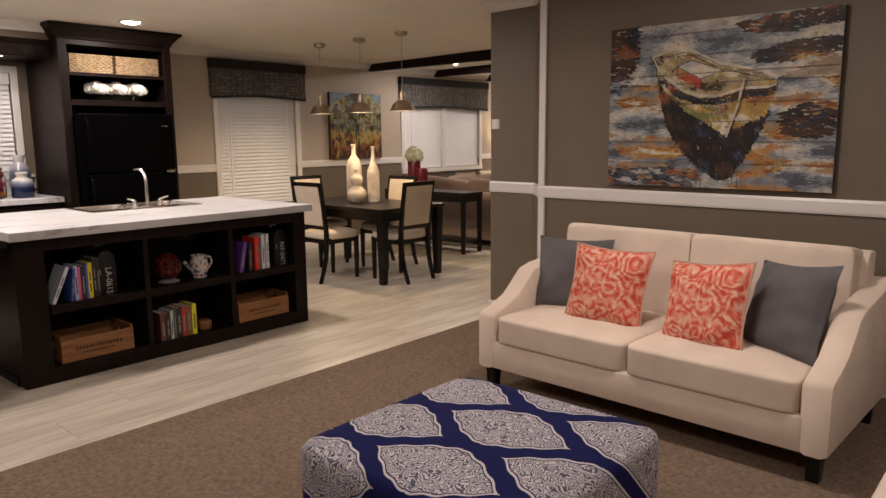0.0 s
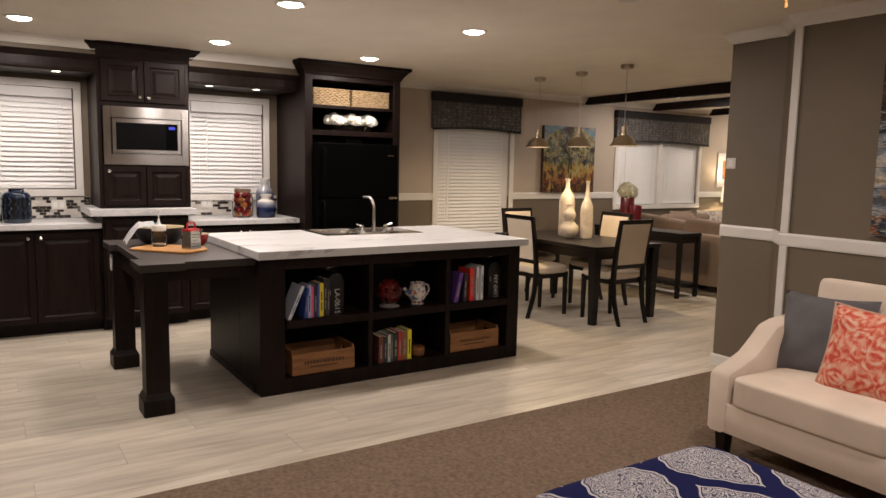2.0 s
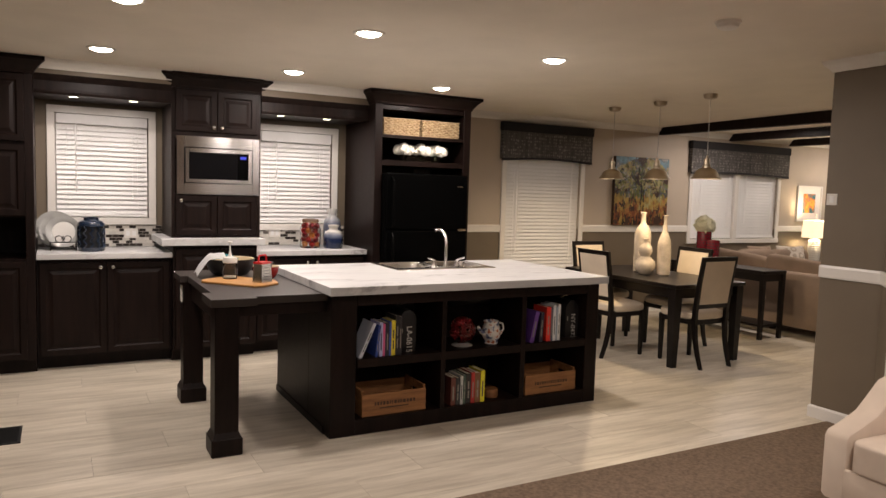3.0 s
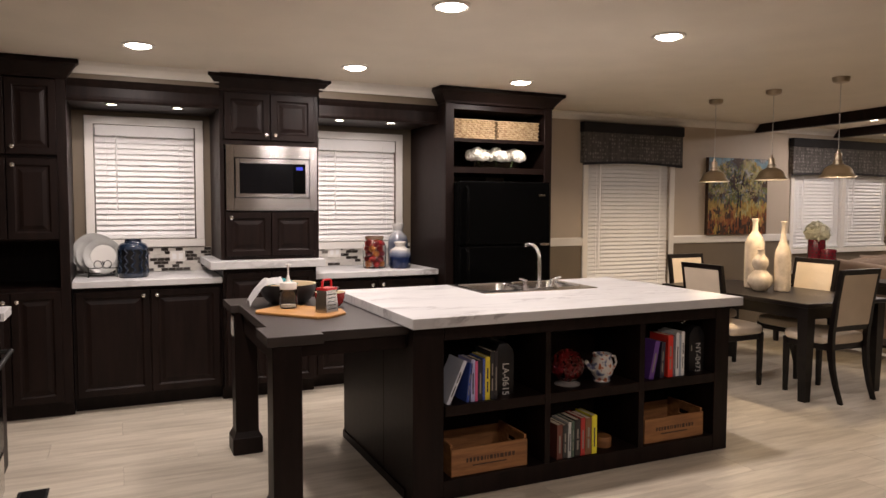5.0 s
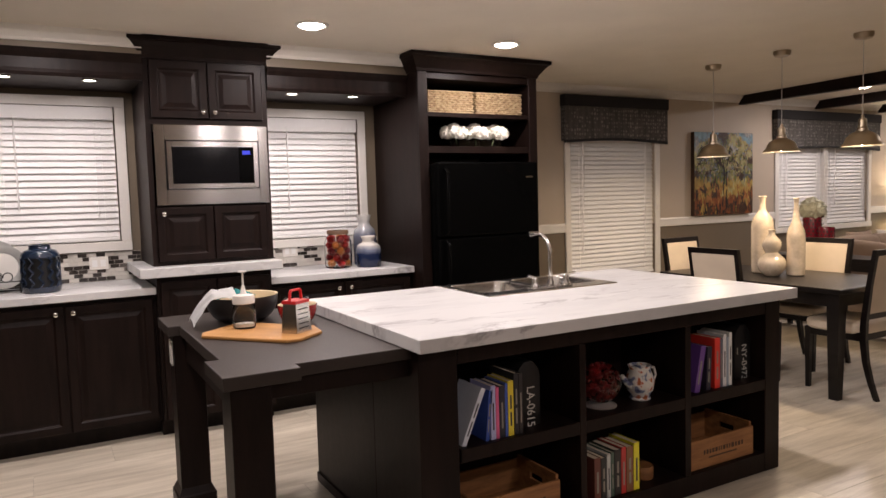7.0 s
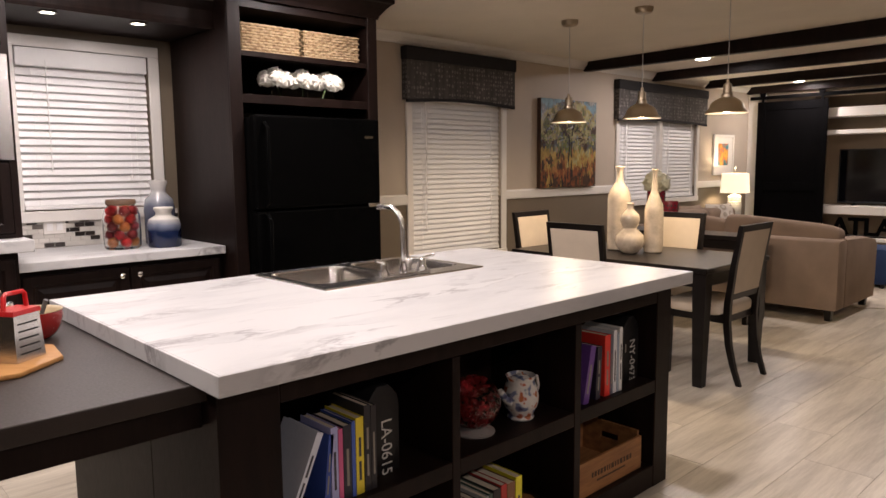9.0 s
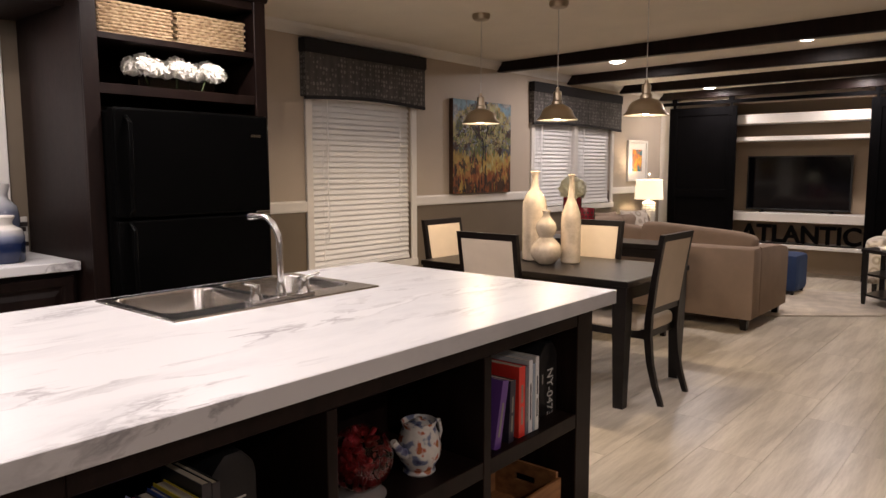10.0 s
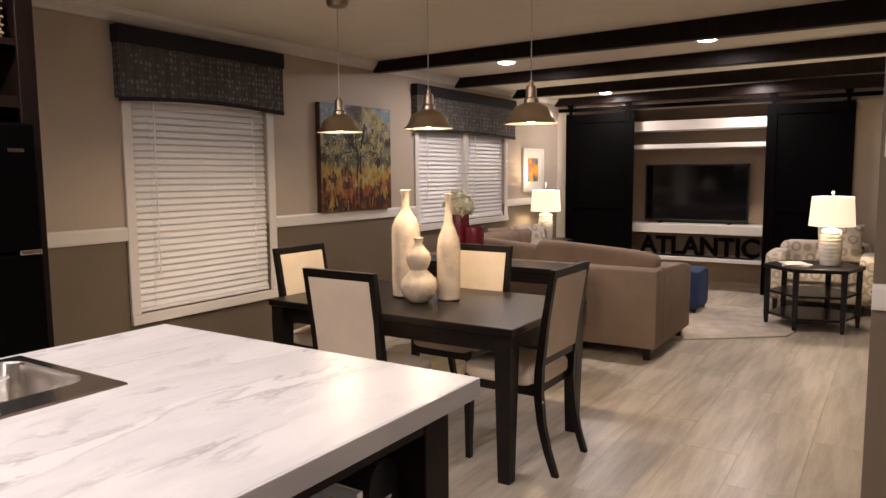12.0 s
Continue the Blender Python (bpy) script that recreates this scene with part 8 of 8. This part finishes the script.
def basket(y0, y1, x1, z0, h, label):
    """A woven box: rope rows laid in and out round upright stakes."""
    ob = thing("woven_basket", (x1 - 0.12, (y0 + y1) / 2, z0), label, "basket", "woven baskets")
    x0 = x1 - 0.26
    # added core in the shade colour, seen through the gaps of the weave
    part("shade_core", boxes(((x0 + 0.008, y0 + 0.008, z0), (x1 - 0.008, y1 - 0.008, z0 + h - 0.015))), STRAWD, ob)
    rows = 10
    for r in range(rows):
        z = z0 + h * (r + 0.5) / rows
        n = 30
        loop = []
        for (ax, ay), (bx, by), m in (((x1, y0), (x1, y1), n), ((x1, y1), (x0, y1), 20), ((x0, y1), (x0, y0), n), ((x0, y0), (x1, y0), 20)):
            dx, dy = bx - ax, by - ay
            ln = math.hypot(dx, dy)
            nx, ny = dy / ln, -dx / ln
            for k in range(m):
                o = 0.005 * (1 if (k // 2 + r) % 2 else -1)
                loop.append((ax + dx * k / m + nx * o, ay + dy * k / m + ny * o, z))
        loop.append(loop[0])
        part("weave_band", tube(bmesh.new(), loop, h / rows * 0.46, 6), STRAW, ob, "", True)


basket(2.88, 3.255, -6.65, 2.0355, 0.165, "rectangular woven seagrass basket on a high shelf")
basket(3.295, 3.695, -6.65, 2.0355, 0.165, "rectangular woven seagrass basket on a high shelf")
tr = thing("flower_arrangement", (-6.70, 3.30, 1.7955), "white hydrangea blooms in a low clear glass trough", "flowers")
part("trough", boxes(((-6.76, 3.12, 1.7957), (-6.64, 3.50, 1.80)), ((-6.76, 3.12, 1.80), (-6.755, 3.50, 1.845)), ((-6.645, 3.12, 1.80), (-6.64, 3.50, 1.845)), ((-6.755, 3.12, 1.80), (-6.645, 3.125, 1.845)), ((-6.755, 3.495, 1.80), (-6.645, 3.50, 1.845))), GL, tr, "clear glass trough")
for k, y in enumerate((3.12, 3.305, 3.48)):
    for s in range(3):
        bm = bmesh.new()
        bloom(bm, (-6.70 + (0.0, 0.035, -0.035)[s], y + (0.0, 0.038, -0.038)[s], 1.905 + (0.012, -0.012, -0.006)[s]), 0.052, 110, 20 + k * 3 + s, 0.02)
        part("bloom", bm, PETAL, tr, "white hydrangea head")["kind"] = "stuff"
    part("stem", tube(bmesh.new(), [(-6.70, y * 0.8 + 0.66, 1.801), (-6.70, y, 1.88)], 0.004, 6), STEM, tr)

# switch on the end of the partition
sw = thing("light_switch", (-3.43, 4.84, 1.54), "white switch plate on the taupe partition end", "switch")
part("plate", one((-3.468, 4.833, 1.50), (-3.392, 4.8395, 1.578), 0.002), TRIM, sw)
part("rocker", one((-3.446, 4.829, 1.515), (-3.414, 4.8328, 1.563), 0.001), BLIND, sw)

# ceiling fittings
sd = thing("smoke_detector", (-3.15, 3.375, zc(-3.15)), "round white smoke detector on the ceiling", "smoke detector")
part("base", lathe(bmesh.new(), [(0.068, 0.004), (0.068, -0.012), (0.06, -0.018), (0, -0.018)], (-3.15, 3.375, zc(-3.15)), 28), TRIM, sd, "", True)
part("cover", lathe(bmesh.new(), [(0.058, -0.0185), (0.055, -0.034), (0.04, -0.042), (0, -0.043)], (-3.15, 3.375, zc(-3.15)), 28), TRIM, sd, "", True)
pl = thing("pull_chain", (-2.0, 3.11, zc(-2.0)), "beaded pull chain with a turned wooden knob", "pull chain")
part("chain", tube(bmesh.new(), [(-2.0, 3.11, zc(-2.0) + 0.002), (-2.0, 3.11, 2.225)], 0.0016, 6), NICKEL, pl)
part("knob", lathe(bmesh.new(), [(0, 0.0), (0.007, 0.003), (0.010, 0.015), (0.006, 0.03), (0.009, 0.036), (0.004, 0.044), (0, 0.045)], (-2.0, 3.11, 2.182), 16), MAPLE, pl, "", True)

# ---------- mosaic backsplash ----------
TILEW = mat("white_mosaic_tile", (0.62, 0.59, 0.54), 0.15, var=0.06, bump=0.02, rand=0.08)
TILED = mat("dark_mosaic_tile", (0.045, 0.038, 0.034), 0.12, var=0.2, bump=0.02, rand=0.3)
TILEG = mat("grey_mosaic_tile", (0.16, 0.14, 0.125), 0.15, var=0.2, bump=0.02, rand=0.2)
MORTAR = mat("white_mortar", (0.58, 0.55, 0.5), 0.8)
tile_cache = {}
rnd = random.Random(4)
for name, y0, y1 in (("backsplash_1", 0.006, 0.994), ("backsplash_2", 1.702, 2.755)):
    bs = structure(name, one((XW + 0.0005, y0, CT + 0.001), (XW + 0.009, y1, 1.128)), MORTAR, "mosaic tile backsplash in white, grey and black", "backsplash")
    for r in range(7):
        z = CT + 0.004 + r * 0.0268
        y = y0 + 0.001 - (0.028 if r % 2 else 0.0)
        while y < y1 - 0.004:
            w = 0.055
            a, b = max(y, y0 + 0.001), min(y + w - 0.003, y1 - 0.001)
            if b - a > 0.006:
                p = rnd.random()
                mt = TILED if p < 0.30 else TILEG if p < 0.40 else TILEW
                key = (round(b - a, 4), mt.name)
                if key not in tile_cache:
                    tile_cache[key] = mesh_of("tile", one((0, 0, 0), (0.0035, key[0], 0.0238), 0.0006), mt)
                ob = new("tile", tile_cache[key])
                ob.parent = bs
                ob.matrix_basis = pose(XW + 0.009, a, z)
            y += w


# ---------- vinyl planks, last ----------
PW, PL = 0.30, 1.20
k = 0
me_cache = {}
x = XW
row = 0
while x < -3.35:
    x1 = min(x + PW, -3.345)
    y = -0.9 - (0.40 * row) % PL
    while y < YF + 0.7:
        a, b = max(y, -0.9), min(y + PL, YF + 0.7)
        if b - a > 0.02:
            key = (round(x1 - x, 4), round(b - a, 4))
            if key not in me_cache:
                w2, l2 = key[0] / 2 - 0.0008, key[1] / 2 - 0.0008
                bm = bmesh.new()
                box(bm, (-w2, -l2, -0.006), (w2, l2, 0.0))
                me_cache[key] = mesh_of("plank", bm, VINYL)
            ob = new("plank", me_cache[key])
            ob.parent = floor
            ob.matrix_basis = pose((x + x1) / 2, (a + b) / 2, 0)
        y += PL
    x += PW
    row += 1
